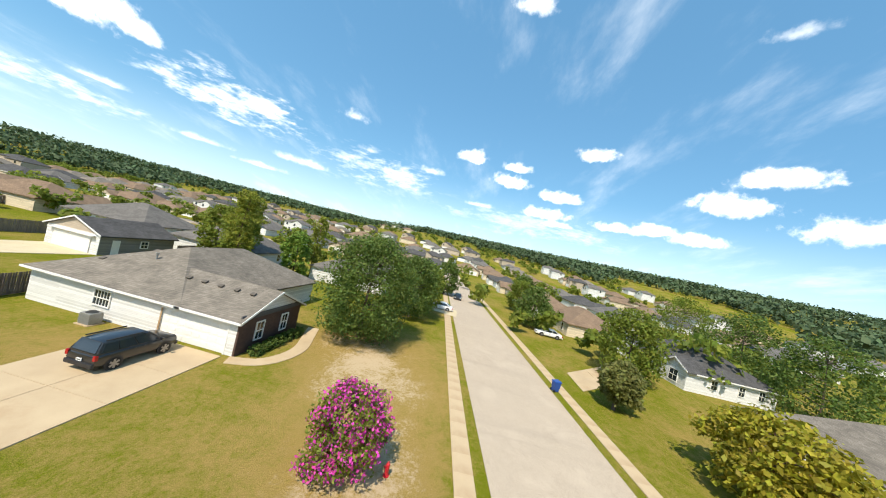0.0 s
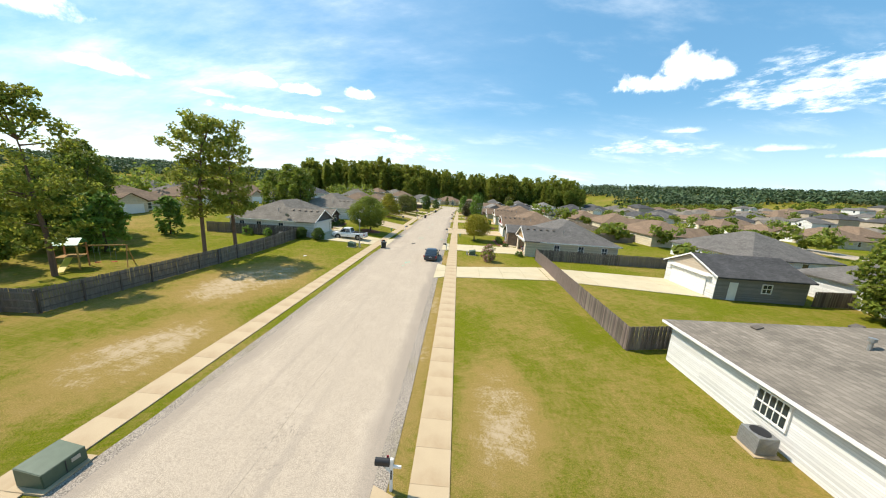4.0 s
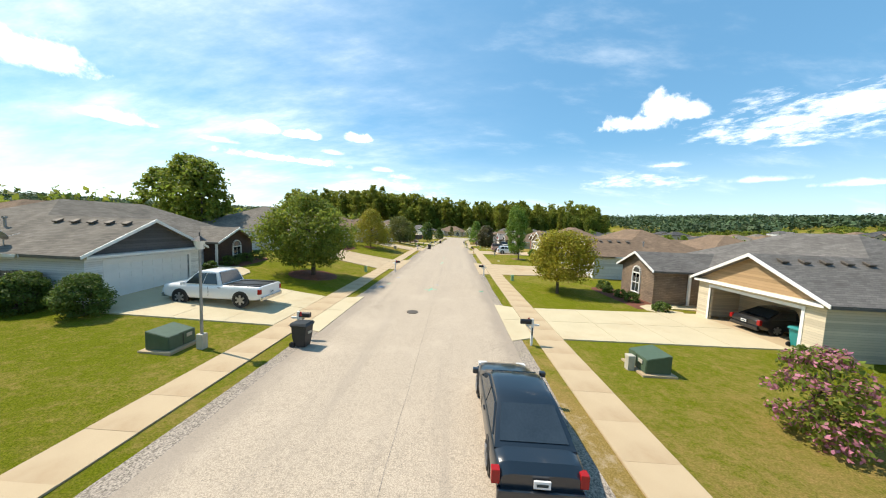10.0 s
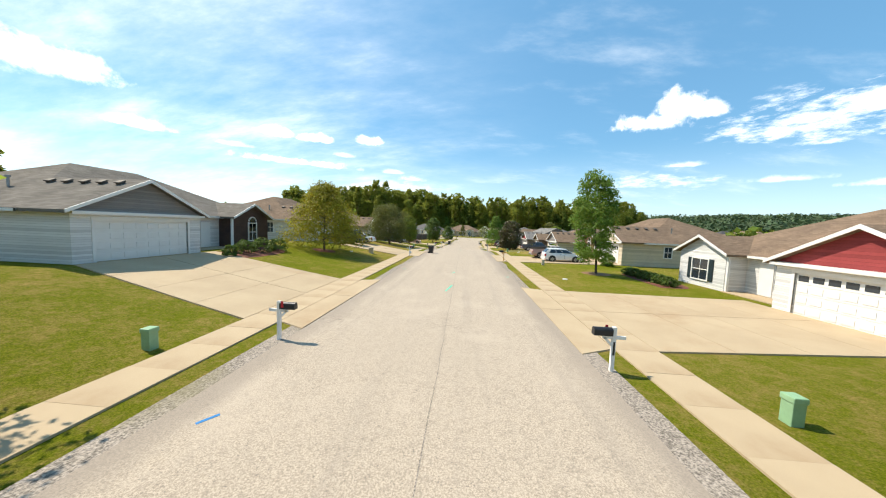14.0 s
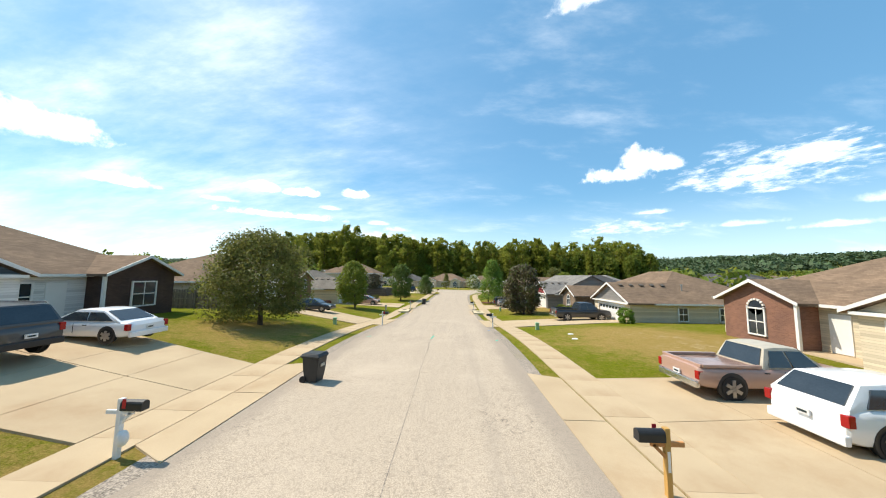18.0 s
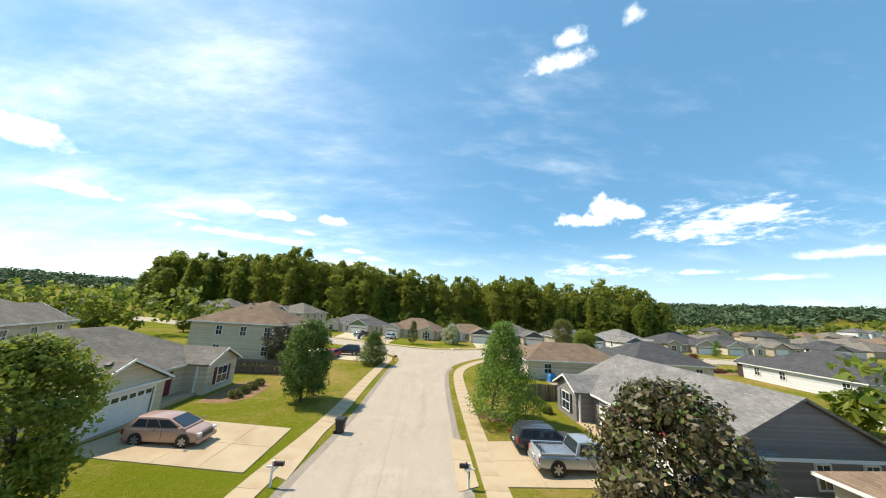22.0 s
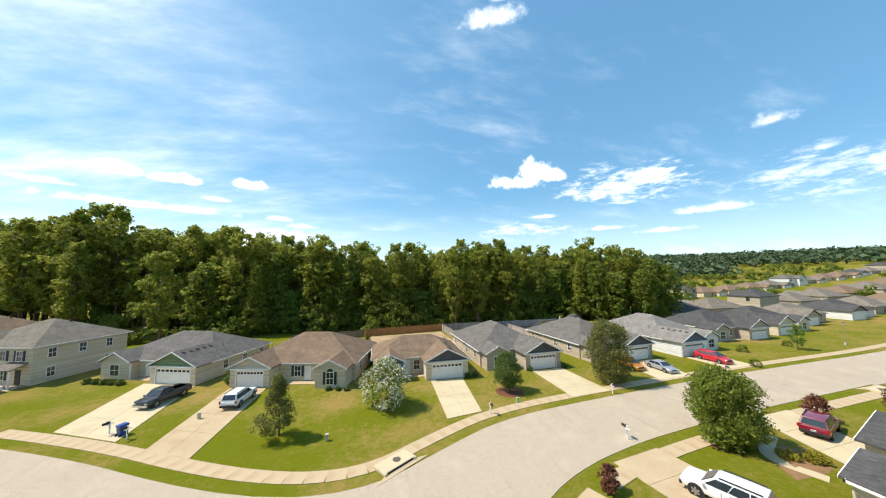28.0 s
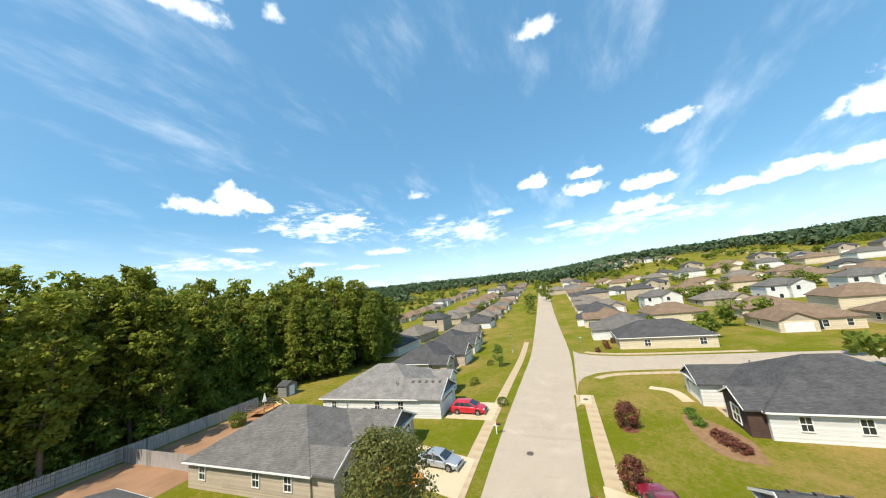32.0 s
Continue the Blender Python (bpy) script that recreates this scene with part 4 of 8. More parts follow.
def vents(parent, pts, slope):
    for x, y, z in pts:
        bm = bmesh.new()
        box(bm, -0.19, 0.19, -0.19, 0.19, 0.03, 0.12, 0.03)
        box(bm, -0.14, 0.14, -0.14, 0.14, -0.12, 0.04)
        part("roof_vent", bm, M["iron"], parent, "dark metal roof vent", Matrix.Translation((x, y, z)) @ slope)


def ranch(m, name="ranch_house", W=16.4, D=15, gar=(0, 7.0), wing=(11.6, 16.0), wing_v=1.2, wall="siding_cream", brick="stone", gable="siding_wood",
          roof="shingle_taupe", label="", open_garage=False, flip=False, pitch=0.5, shut=None, arch=True, lights=True, solar=False, far=False, sides=True, deep=2.6, gabled=False):
    """Single-storey house: local -y faces the street; the garage at low u unless flipped."""
    th = thing(name, m, label, "house", "ranch houses along the streets")
    F = (lambda a, b: (W - b, W - a)) if flip else (lambda a, b: (a, b))
    g0, g1 = F(*gar)
    w0, w1 = F(*wing)
    z0 = -0.9
    part("wall", one(box, 0, W, deep, D, z0, EAVE), M[wall], th)
    # garage front with its opening
    o0, o1 = g0 + 0.95, g1 - 0.95
    bm = bmesh.new()
    ring = [(g0, z0), (o0, z0), (o0, 2.15), (o1, 2.15), (o1, z0), (g1, z0), (g1, EAVE), (g0, EAVE)]
    fr, bk = [bm.verts.new((x, 0, z)) for x, z in ring], [bm.verts.new((x, 0.18, z)) for x, z in ring]
    bm.faces.new(fr)
    bm.faces.new(bk[::-1])
    for i in range(8):
        bm.faces.new((fr[i], bk[i], bk[(i + 1) % 8], fr[(i + 1) % 8]))
    part("wall", bm, M[wall], th)
    for x in (g0, g1 - 0.18):
        part("wall", one(box, x, x + 0.18, 0.182, deep, z0, EAVE), M[wall], th)
    part("floor_slab", one(box, g0 + 0.02, g1 - 0.02, 0.02, deep - 0.01, z0, 0.03), M["concrete"], th)
    for x0, x1 in ((o0 - 0.14, o0), (o1, o1 + 0.14)):
        part("door_trim", one(box, x0, x1, -0.03, 0.05, 0, 2.15), M["white"], th)
    part("door_trim", one(box, o0 - 0.14, o1 + 0.14, -0.03, 0.05, 2.15, 2.32), M["white"], th)
    if not open_garage:
        garage_door(th, o0, o1, 0.1, lights=lights)
    # wing with a street gable
    part("wall", one(box, w0, w1, wing_v, deep + 0.02, z0, EAVE), M[brick], th)
    cx = (w0 + w1) / 2
    window(th, Matrix.Translation((cx, wing_v - 0.02, 0.55)), 0.95 if arch else 1.5, 1.55, shut, arch, 1)
    # entry
    e0, e1 = (g1, w0) if not flip else (w1, g0)
    ex = (e0 + e1) / 2 + (0.9 if not flip else -0.9)
    part("front_door", one(box, ex - 0.46, ex + 0.46, deep - 0.05, deep + 0.02, 0.1, 2.15, 0.01), M["shutter_red" if shut == "shutter_red" else "white"], th)
    part("porch_post", one(box, e0 + 0.05 if flip else e1 - 0.2, e0 + 0.2 if flip else e1 - 0.05, deep - 1.4, deep - 1.25, z0, EAVE), M["white"], th)
    part("porch_slab", one(box, e0, e1, deep - 1.6, deep + 0.01, z0, 0.06), M["concrete"], th)
    if abs(e1 - e0) > 3:
        window(th, Matrix.Translation((ex + (1.5 if flip else -1.5), deep - 0.02, 0.7)), 0.9, 1.4, shut, False, 1)
    # roofs
    bm, h = hip_bm(0, W, deep, D, EAVE, pitch)
    if gabled:
        bm.free()
        side_gable(th, 0, W, deep, D, EAVE, pitch, roof, wall)
    else:
        part("roof", bm, M[roof], th)
    gutter(th, 0, W, deep, D, EAVE)
    gd = deep + ((g1 - g0) / 2 + 0.4) - 0.1
    bm, hg = gable_bm(g0, g1, 0, gd, EAVE + 0.008, pitch)
    part("roof", bm, M[roof], th)
    gable_wall(th, g0, g1, 0.02, EAVE - 0.002, pitch, gable)
    rake(th, g0, g1, 0, EAVE, pitch)
    bm, hw = gable_bm(w0, w1, wing_v, deep + (w1 - w0) / 2 + 0.3, EAVE + 0.012, pitch)
    part("roof", bm, M[roof], th)
    gable_wall(th, w0, w1, wing_v + 0.02, EAVE - 0.002, pitch, brick)
    rake(th, w0, w1, wing_v, EAVE, pitch)
    bm = bmesh.new()
    box(bm, g0 - 0.1, g1 + 0.1, -0.3, 0.02, EAVE - 0.18, EAVE - 0.04)
    part("eave_return", bm, M["white"], th)
    # vents and pipes
    s = -1 if not flip else 1
    cg = (g0 + g1) / 2
    half = (g1 - g0) / 2 + 0.4
    sl = Matrix.Rotation(math.atan(pitch) * s, 4, "Y")
    if not far:
        sx = cg + (-0.75 if not flip else 0.75)
        vents(th, [(sx, 0.7 + 1.1 * i, EAVE + (half - 0.75) * pitch + 0.06) for i in range(5)], Matrix.Rotation((-1 if not flip else 1) * math.atan(pitch), 4, "Y"))
        pv = bmesh.new()
        tube(pv, (0, 0, -0.2), (0, 0, 0.5), 0.06)
        tube(pv, (0, 0, 0.5), (0, 0, 0.62), 0.11)
        px = 2.0 if not flip else W - 2.0
        part("flue", pv, M["steel"], th, "grey metal flue pipe", Matrix.Translation((px, deep + 4, EAVE + (2.0 + 0.4) * pitch)))
    if sides:
        for k, (v, w, hh) in enumerate(((deep + 2.5, 0.8, 1.2), (deep + 6.4, 0.8, 1.2), (D - 2.2, 0.8, 1.2))):
            window(th, Matrix.Translation((-0.02, v, 1.0)) @ Matrix.Rotation(-math.pi / 2, 4, "Z"), w, hh, None, False, 1)
            window(th, Matrix.Translation((W + 0.02, v, 1.0)) @ Matrix.Rotation(math.pi / 2, 4, "Z"), w, hh, None, False, 1)
        for u in (2.5, 12.5):
            window(th, Matrix.Translation((u, D + 0.02, 0.8)) @ Matrix.Rotation(math.pi, 4, "Z"), 1.1, 1.3, None, False, 1)
    if solar:
        for i in range(6):
            q = Matrix.Translation((cg + (1 if s < 0 else -1) * (0.5 + 1.0 * (i % 3)), 1.0 + 1.75 * (i // 3), EAVE + (half - 0.5 - 1.0 * (i % 3)) * pitch + 0.1)) @ Matrix.Rotation(math.atan(pitch) * (1 if s < 0 else -1), 4, "Y")
            part("solar_panel", one(box, -0.49, 0.49, -0.85, 0.85, -0.02, 0.03, 0.01), M["solar"], th, "blue-black solar panel", q)
    return th


def two_storey(m, W=12.5, D=11.5, wall="siding_tan", roof="shingle_taupe", label="", gable="siding_tan", flip=False, shut="shutter", pitch=0.5, front_gable=True, porch=True, garage=True, side_plain=False):
    th = thing("two_storey_house", m, label, "house", "two-storey houses")
    H = 5.5
    X = (lambda a, b: (W - b, W - a)) if flip else (lambda a, b: (a, b))
    part("wall", one(box, 0, W, 0, D, -0.9, H), M[wall], th)
    bm, h = hip_bm(0, W, 0, D, H, pitch, 0.45)
    part("roof", bm, M[roof], th)
    gutter(th, 0, W, 0, D, H, 0.45)
    if garage:
        g0, g1 = X(0.6, 5.9)
        garage_door(th, g0, g1, -0.08, 2.15, True)
        part("door_trim", one(box, g0 - 0.15, g1 + 0.15, -0.05, 0.02, 2.15, 2.32), M["white"], th)
        bm = bmesh.new()
        poly(bm, [(g0 - 0.5, -1.0, 2.75), (g1 + 0.5, -1.0, 2.75), (g1 + 0.3, 0.0, 3.3), (g0 - 0.3, 0.0, 3.3)], 0.14)
        part("skirt_roof", bm, M[roof], th)
    if front_gable:
        a, b = X(0.4, 6.4)
        bm, hh = gable_bm(a, b, 0, 4.2, H, 0.55)
        part("roof", bm, M[roof], th)
        gable_wall(th, a, b, -0.02, H - 0.01, 0.55, gable)
        rake(th, a, b, 0, H, 0.55)
    for u in (1.6, 4.8, 8.0, 10.8):
        uu = u if not flip else W - u
        window(th, Matrix.Translation((uu, -0.02, 3.5)), 0.9, 1.35, shut, False, 1)
    for u in ((8.0,) if garage else (2.0, 8.0)):
        uu = u if not flip else W - u
        window(th, Matrix.Translation((uu, -0.02, 0.75)), 0.9, 1.45, shut, False, 1)
    p0, p1 = X(9.4, 12.2)
    part("front_door", one(box, (p0 + p1) / 2 - 0.46, (p0 + p1) / 2 + 0.46, -0.05, 0.02, 0.15, 2.2), M["shutter"], th)
    if porch:
        bm = bmesh.new()
        poly(bm, [(p0 - 0.4, -1.9, 2.7), (p1 + 0.4, -1.9, 2.7), (p1 + 0.2, 0, 3.3), (p0 - 0.2, 0, 3.3)], 0.14)
        part("porch_roof", bm, M[roof], th)
        for x in (p0, p1):
            part("porch_post", one(box, x - 0.08, x + 0.08, -1.75, -1.6, -0.9, 2.62), M["white"], th)
        part("porch_slab", one(box, p0 - 0.2, p1 + 0.2, -1.8, 0.0, -0.9, 0.1), M["concrete"], th)
    for v in (2.0, 5.6, 9.2):
        for zz in (3.6, 0.8):
            if zz < 1 and v == 5.6:
                continue
            window(th, Matrix.Translation((-0.02, v, zz)) @ Matrix.Rotation(-math.pi / 2, 4, "Z"), 0.85, 1.3, None, False, 1)
            window(th, Matrix.Translation((W + 0.02, v, zz)) @ Matrix.Rotation(math.pi / 2, 4, "Z"), 0.85, 1.3, None, False, 1)
    vents(th, [(W * 0.35 + 1.2 * i, D / 2 + 1.0, H + (D / 2 - 0.6) * pitch) for i in range(4)], Matrix.Rotation(-math.atan(pitch), 4, "X"))
    return th


def spot(x, y, turn=0.0, lift=0.0):
    return Matrix.Translation((x, y, gz(x, y) + lift)) @ Matrix.Rotation(radians(turn), 4, "Z")


def east_side(xf, y_near, W):   # faces west
    return spot(xf, y_near + W, -90)


def west_side(xf, y_near):   # faces east
    return spot(xf, y_near, 90)


# houses on the east side of the main street, south to north (garage at the south end)
ranch(east_side(18.6, 36.7, 16.4), wing=(9.6, 14.0), wing_v=-1.3, wall="siding_cream", brick="stone", gable="siding_wood", roof="shingle_grey", open_garage=True, flip=True, label="cream ranch house with an open garage and a stone-faced gable")
ranch(east_side(18.0, 57.6, 16.6), wall="siding_white", brick="siding_white", gable="siding_red", roof="shingle_brown", flip=True, shut="shutter", arch=False, label="white ranch house with a red shake garage gable and dark shutters")
ranch(east_side(19.4, 83.4, 16.6), wing=(10.6, 15.0), wing_v=1.4, wall="siding_cream", brick="brick_red", gable="siding_cream", roof="shingle_brown", flip=True, label="cream ranch house with a brown brick gable and brown roof")
ranch(east_side(19.0, 106.2, 17.0), wing=(9.8, 14.2), wing_v=-1.2, wall="siding_cream", brick="stone", gable="siding_grey", roof="shingle_brown", flip=True, label="cream ranch house with a stone-faced gable and grey shake")
ranch(east_side(17.2, 126.3, 16.2), gabled=True, D=13, deep=1.4, wall="siding_grey", brick="siding_grey", gable="siding_red", roof="shingle_light", flip=True, arch=False, shut="shutter", wing=(12.0, 16.0), wing_v=-0.2, label="grey ranch house with light grey shingles and a red gable")
# west side
ranch(west_side(-17.4, 37.4), wall="siding_white", brick="brick", gable="siding_dark", roof="shingle_taupe", lights=False, W=17.4, wing=(11.2, 15.6), wing_v=2.0, deep=3.4, label="white ranch house with a dark brick gable and weathered roof")
ranch(west_side(-18.0, 60.2), wall="siding_white", brick="brick", gable="siding_grey", roof="shingle_taupe", label="white ranch house with a brick gable wing", lights=False, W=16.6)
ranch(west_side(-18.6, 83.2), wall="siding_white", brick="brick", gable="siding_blue", roof="shingle_brown", W=16.8, arch=False, label="white ranch house with a slate blue garage gable and brick wing")
ranch(west_side(-19.0, 106.6), wall="siding_tan", brick="brick_red", gable="siding_cream", roof="shingle_brown", W=16.8, label="tan ranch house with a brick wing and arched window")
ranch(west_side(-18.4, 128.8), wall="siding_cream", brick="siding_cream", gable="siding_cream", roof="shingle_taupe", W=17.2, arch=False, wing=(12.4, 17.0), wing_v=0.4, shut="shutter_red", label="cream ranch house with a low grey roof and wide white windows")
# two-storey corner house on the west side
two_storey(west_side(-19.8, 157.8), 11.4, 13.5, "siding_cream", "shingle_brown", "tan two-storey house with a brown hip roof and garage", front_gable=False, porch=False, flip=True, shut="shutter")
# row beyond the fork
ranch(spot(-32.4, 215.2, -22), wall="siding_cream", brick="siding_cream", gable="siding_green", roof="shingle_grey", W=18.2, flip=True, arch=False, gar=(0, 7.4), wing=(12.6, 17.6), label="cream ranch house with sage green gables and grey roof")
ranch(spot(-10.4, 206.1, -16), wall="siding_cream", brick="siding_cream", gable="siding_cream", roof="shingle_brown", W=16.8, gar=(0, 5.6), wing=(12.2, 16.4), wing_v=-0.4, shut="shutter", label="cream ranch house with a mottled brown roof and green-grey shutters")
ranch(spot(9.0, 201.2, -3), wall="siding_cream", brick="siding_blue", gable="siding_dark", roof="shingle_brown", W=14.0, D=12.5, flip=True, gar=(0, 6.4), wing=(9.6, 13.6), wing_v=1.0, deep=3.4, label="small cream ranch house with brown roof and dark garage gable")
ranch(spot(26.6, 200.6, 0), wall="siding_tan", brick="siding_tan", gable="siding_dark", roof="shingle_grey", W=12.6, D=20, flip=True, gar=(0, 6.4), wing=(8.4, 12.4), wing_v=1.6, deep=4, arch=False, label="deep tan ranch house with grey hip roof")
ranch(spot(45.6, 199.6, 3), wall="siding_tan", brick="siding_tan", gable="siding_dark", roof="shingle_grey", W=12.6, D=20, flip=True, gar=(0, 6.4), wing=(8.4, 12.4), wing_v=1.6, deep=4, arch=False, label="deep tan ranch house with grey roof partly hidden by an oak")
ranch(spot(63.6, 199.0, 3), wall="siding_white", brick="siding_white", gable="siding_blue", roof="shingle_light", W=13.0, D=20, gar=(0, 6.6), wing=(8.6, 12.6), wing_v=1.6, deep=3.6, arch=False, label="white ranch house with a light grey shingle roof")
ranch(spot(83.5, 204.5, 2), wall="siding_tan", brick="siding_tan", gable="siding_tan", roof="shingle_dark", W=15, D=15, flip=True, arch=False, label="tan ranch house with a charcoal roof and covered porch")
ranch(spot(103.5, 206, 3), wall="siding_cream", brick="siding_cream", gable="siding_cream", roof="shingle_dark", W=15, D=15, arch=False, label="cream ranch house with a charcoal roof")
# the first corner house
def corner_house():
    th = thing("ranch_house", spot(21.4, -11.2), "white ranch house with weathered grey roof and a dark brick gable", "house", "ranch houses along the streets")
    z0 = -0.6
    bm = bmesh.new()   # west wall with the garage opening, 0.9 to 6.2 along it
    box(bm, 0, 0.18, 0.15, 0.9, z0, EAVE)
    box(bm, 0, 0.18, 6.2, 17.6, z0, EAVE)
    box(bm, 0, 0.18, 0.9, 6.2, 2.15, EAVE)
    box(bm, 0.18, 7.6, 17.42, 17.6, z0, EAVE)
    part("wall", bm, M["siding_white"], th)
    part("wall", one(box, 0, 7.8, 0, 0.15, z0, EAVE), M["brick"], th)
    part("wall", one(box, 7.62, 7.8, 0.15, 6.0, z0, EAVE), M["brick"], th)
    part("wall", one(box, 6.2, 19.5, 5.0, 17.6, z0, EAVE), M["siding_white"], th)
    gd = garage_door(th, 0.0, 5.3, 0.0, 2.15, False)
    gd.matrix_basis = Matrix.Translation((0.1, 6.2, 0)) @ Matrix.Rotation(-math.pi / 2, 4, "Z")
    part("door_trim", one(box, -0.03, 0.05, 0.78, 6.32, 2.15, 2.3), M["white"], th)
    part("door_trim", one(box, -0.03, 0.05, 0.78, 0.9, 0, 2.15), M["white"], th)
    part("door_trim", one(box, -0.03, 0.05, 6.2, 6.32, 0, 2.15), M["siding_wood"], th)
    p = 0.42
    bm, h = gable_bm(0, 7.8, 0, 13.5, EAVE, p)
    part("roof", bm, M["shingle_taupe"], th)
    gable_wall(th, 0, 7.8, 0.02, EAVE - 0.002, p, "siding_white")
    part("gable_band", one(box, 0, 7.8, -0.04, 0.1, EAVE - 0.02, EAVE + 0.35), M["siding_dark"], th)
    rake(th, 0, 7.8, 0, EAVE, p)
    bm, h = hip_bm(0, 19.5, 5.0, 17.6, EAVE, 0.46)
    part("roof", bm, M["shingle_taupe"], th)
    gutter(th, 0, 19.5, 5.0, 17.6, EAVE, skip=(0,))
    part("gutter", one(box, -0.45, -0.35, -0.3, 5.0, EAVE - 0.17, EAVE - 0.01), M["white"], th)
    for x in (2.2, 5.4):
        window(th, Matrix.Translation((x, -0.02, 0.8)), 0.8, 1.35, None, False, 1)
    window(th, Matrix.Translation((-0.02, 11.2, 1.05)) @ Matrix.Rotation(-math.pi / 2, 4, "Z"), 1.3, 1.1, None, False, 4)
    vents(th, [(2.6, 1.4 + 1.45 * i, EAVE + 3.0 * p + 0.05) for i in range(5)], Matrix.Rotation(-math.atan(p), 4, "Y"))
    vents(th, [(5.0, 13.2, EAVE + 2.2), (2.2, 14.8, EAVE + 1.15)], Matrix.Rotation(-0.4, 4, "Y"))
    pv = bmesh.new()
    tube(pv, (0, 0, -0.3), (0, 0, 0.5), 0.07)
    tube(pv, (0, 0, 0.5), (0, 0, 0.65), 0.13)
    part("flue", pv, M["steel"], th, "grey metal flue pipe", Matrix.Translation((3.6, 11.6, EAVE + 1.75)))


corner_house()


def detached_garage():
    th = thing("detached_garage", spot(36.0, 28.6, -90), "grey-tan detached garage with a charcoal gable roof", "garage")
    part("wall", one(box, 0, 7.9, 0, 9.8, -0.6, EAVE), M["siding_grey"], th)
    part("wall", one(box, 0, 7.9, -0.05, -0.005, -0.6, EAVE), M["siding_white"], th)
    garage_door(th, 1.2, 6.7, -0.16, 2.2, False)
    part("canopy", one(box, 0.6, 7.3, -0.5, -0.06, 2.3, 2.42, 0.02), M["white"], th)
    bm, h = gable_bm(0, 7.9, 0, 10.15, EAVE, 0.42)
    part("roof", bm, M["shingle_dark"], th)
    gable_wall(th, 0, 7.9, -0.05, EAVE, 0.42, "siding_tan")
    gable_wall(th, 0, 7.9, 9.66, EAVE, 0.42, "siding_grey")
    rake(th, 0, 7.9, 0, EAVE, 0.42)
    part("side_door", one(box, 7.88, 7.95, 1.4, 2.3, 0, 2.05), M["white"], th)
    window(th, Matrix.Translation((7.92, 5.4, 1.1)) @ Matrix.Rotation(math.pi / 2, 4, "Z"), 0.9, 0.9, None, False, 1)


detached_garage()
# south side of the fork street, facing north
ranch(spot(33.4, 166.4, 182), wall="siding_cream", brick="siding_cream", gable="siding_grey", roof="shingle_brown", W=15.6, D=11, gar=(0, 6.0), wing=(11.0, 15.2), wing_v=1.4, arch=False, label="white ranch house under a broad brown hip roof")
ranch(spot(50.0, 171.4, 180), wall="siding_cream", brick="siding_cream", gable="siding_grey", roof="shingle_dark", W=13.4, D=14, gar=(0, 5.8), wing=(9.0, 13.2), wing_v=2.2, arch=False, label="cream ranch house under a dark grey hip roof")
ranch(spot(76.6, 167.4, 180), wall="siding_white", brick="brick", gable="siding_grey", roof="shingle_dark", W=13.4, D=19, gar=(0, 5.4), wing=(8.4, 13.0), wing_v=1.2, arch=False, label="white ranch house with brick front on a corner lot")
ranch(spot(118.0, 153.5, 90), wall="siding_cream", brick="siding_cream", gable="siding_cream", roof="shingle_dark", W=18, D=14, arch=False, label="cream ranch house with a charcoal roof and fenced yard")
# houses seen behind the west side
two_storey(spot(-51.0, 219.6, -20), 13, 12, "siding_cream", "shingle_taupe", "cream two-storey house with dark shutters and a porch", gable="siding_grey", shut="shutter")
two_storey(spot(-68, 231, -24), 13, 12, "siding_tan", "shingle_brown", "tan two-storey house with a brown roof", shut="shutter_red")
two_storey(spot(-90, 240, -20), 13, 12, "siding_tan", "shingle_taupe", "tan two-storey house near the woods", shut="shutter")
two_storey(spot(-42, 150, 200), 13, 11, "siding_cream", "shingle_taupe", "cream two-storey house behind a fence", shut="shutter_red")
two_storey(spot(-62, 146, 190), 13, 11, "siding_white", "shingle_dark", "plain white two-storey house beyond the fences", shut="shutter")
ranch(spot(60.5, -57, 184), wall="siding_white", brick="siding_white", gable="siding_white", roof="shingle_dark", W=16, D=14, arch=False, label="white ranch house with a dark roof behind an oak")
ranch(spot(32.5, -53.0, 184), wall="siding_tan", brick="brick_red", gable="siding_grey", roof="shingle_taupe", W=18, D=15, flip=True, arch=False, label="tan ranch house with brick front and grey roof")

# ---- the wider estate: repeats of plain houses ----


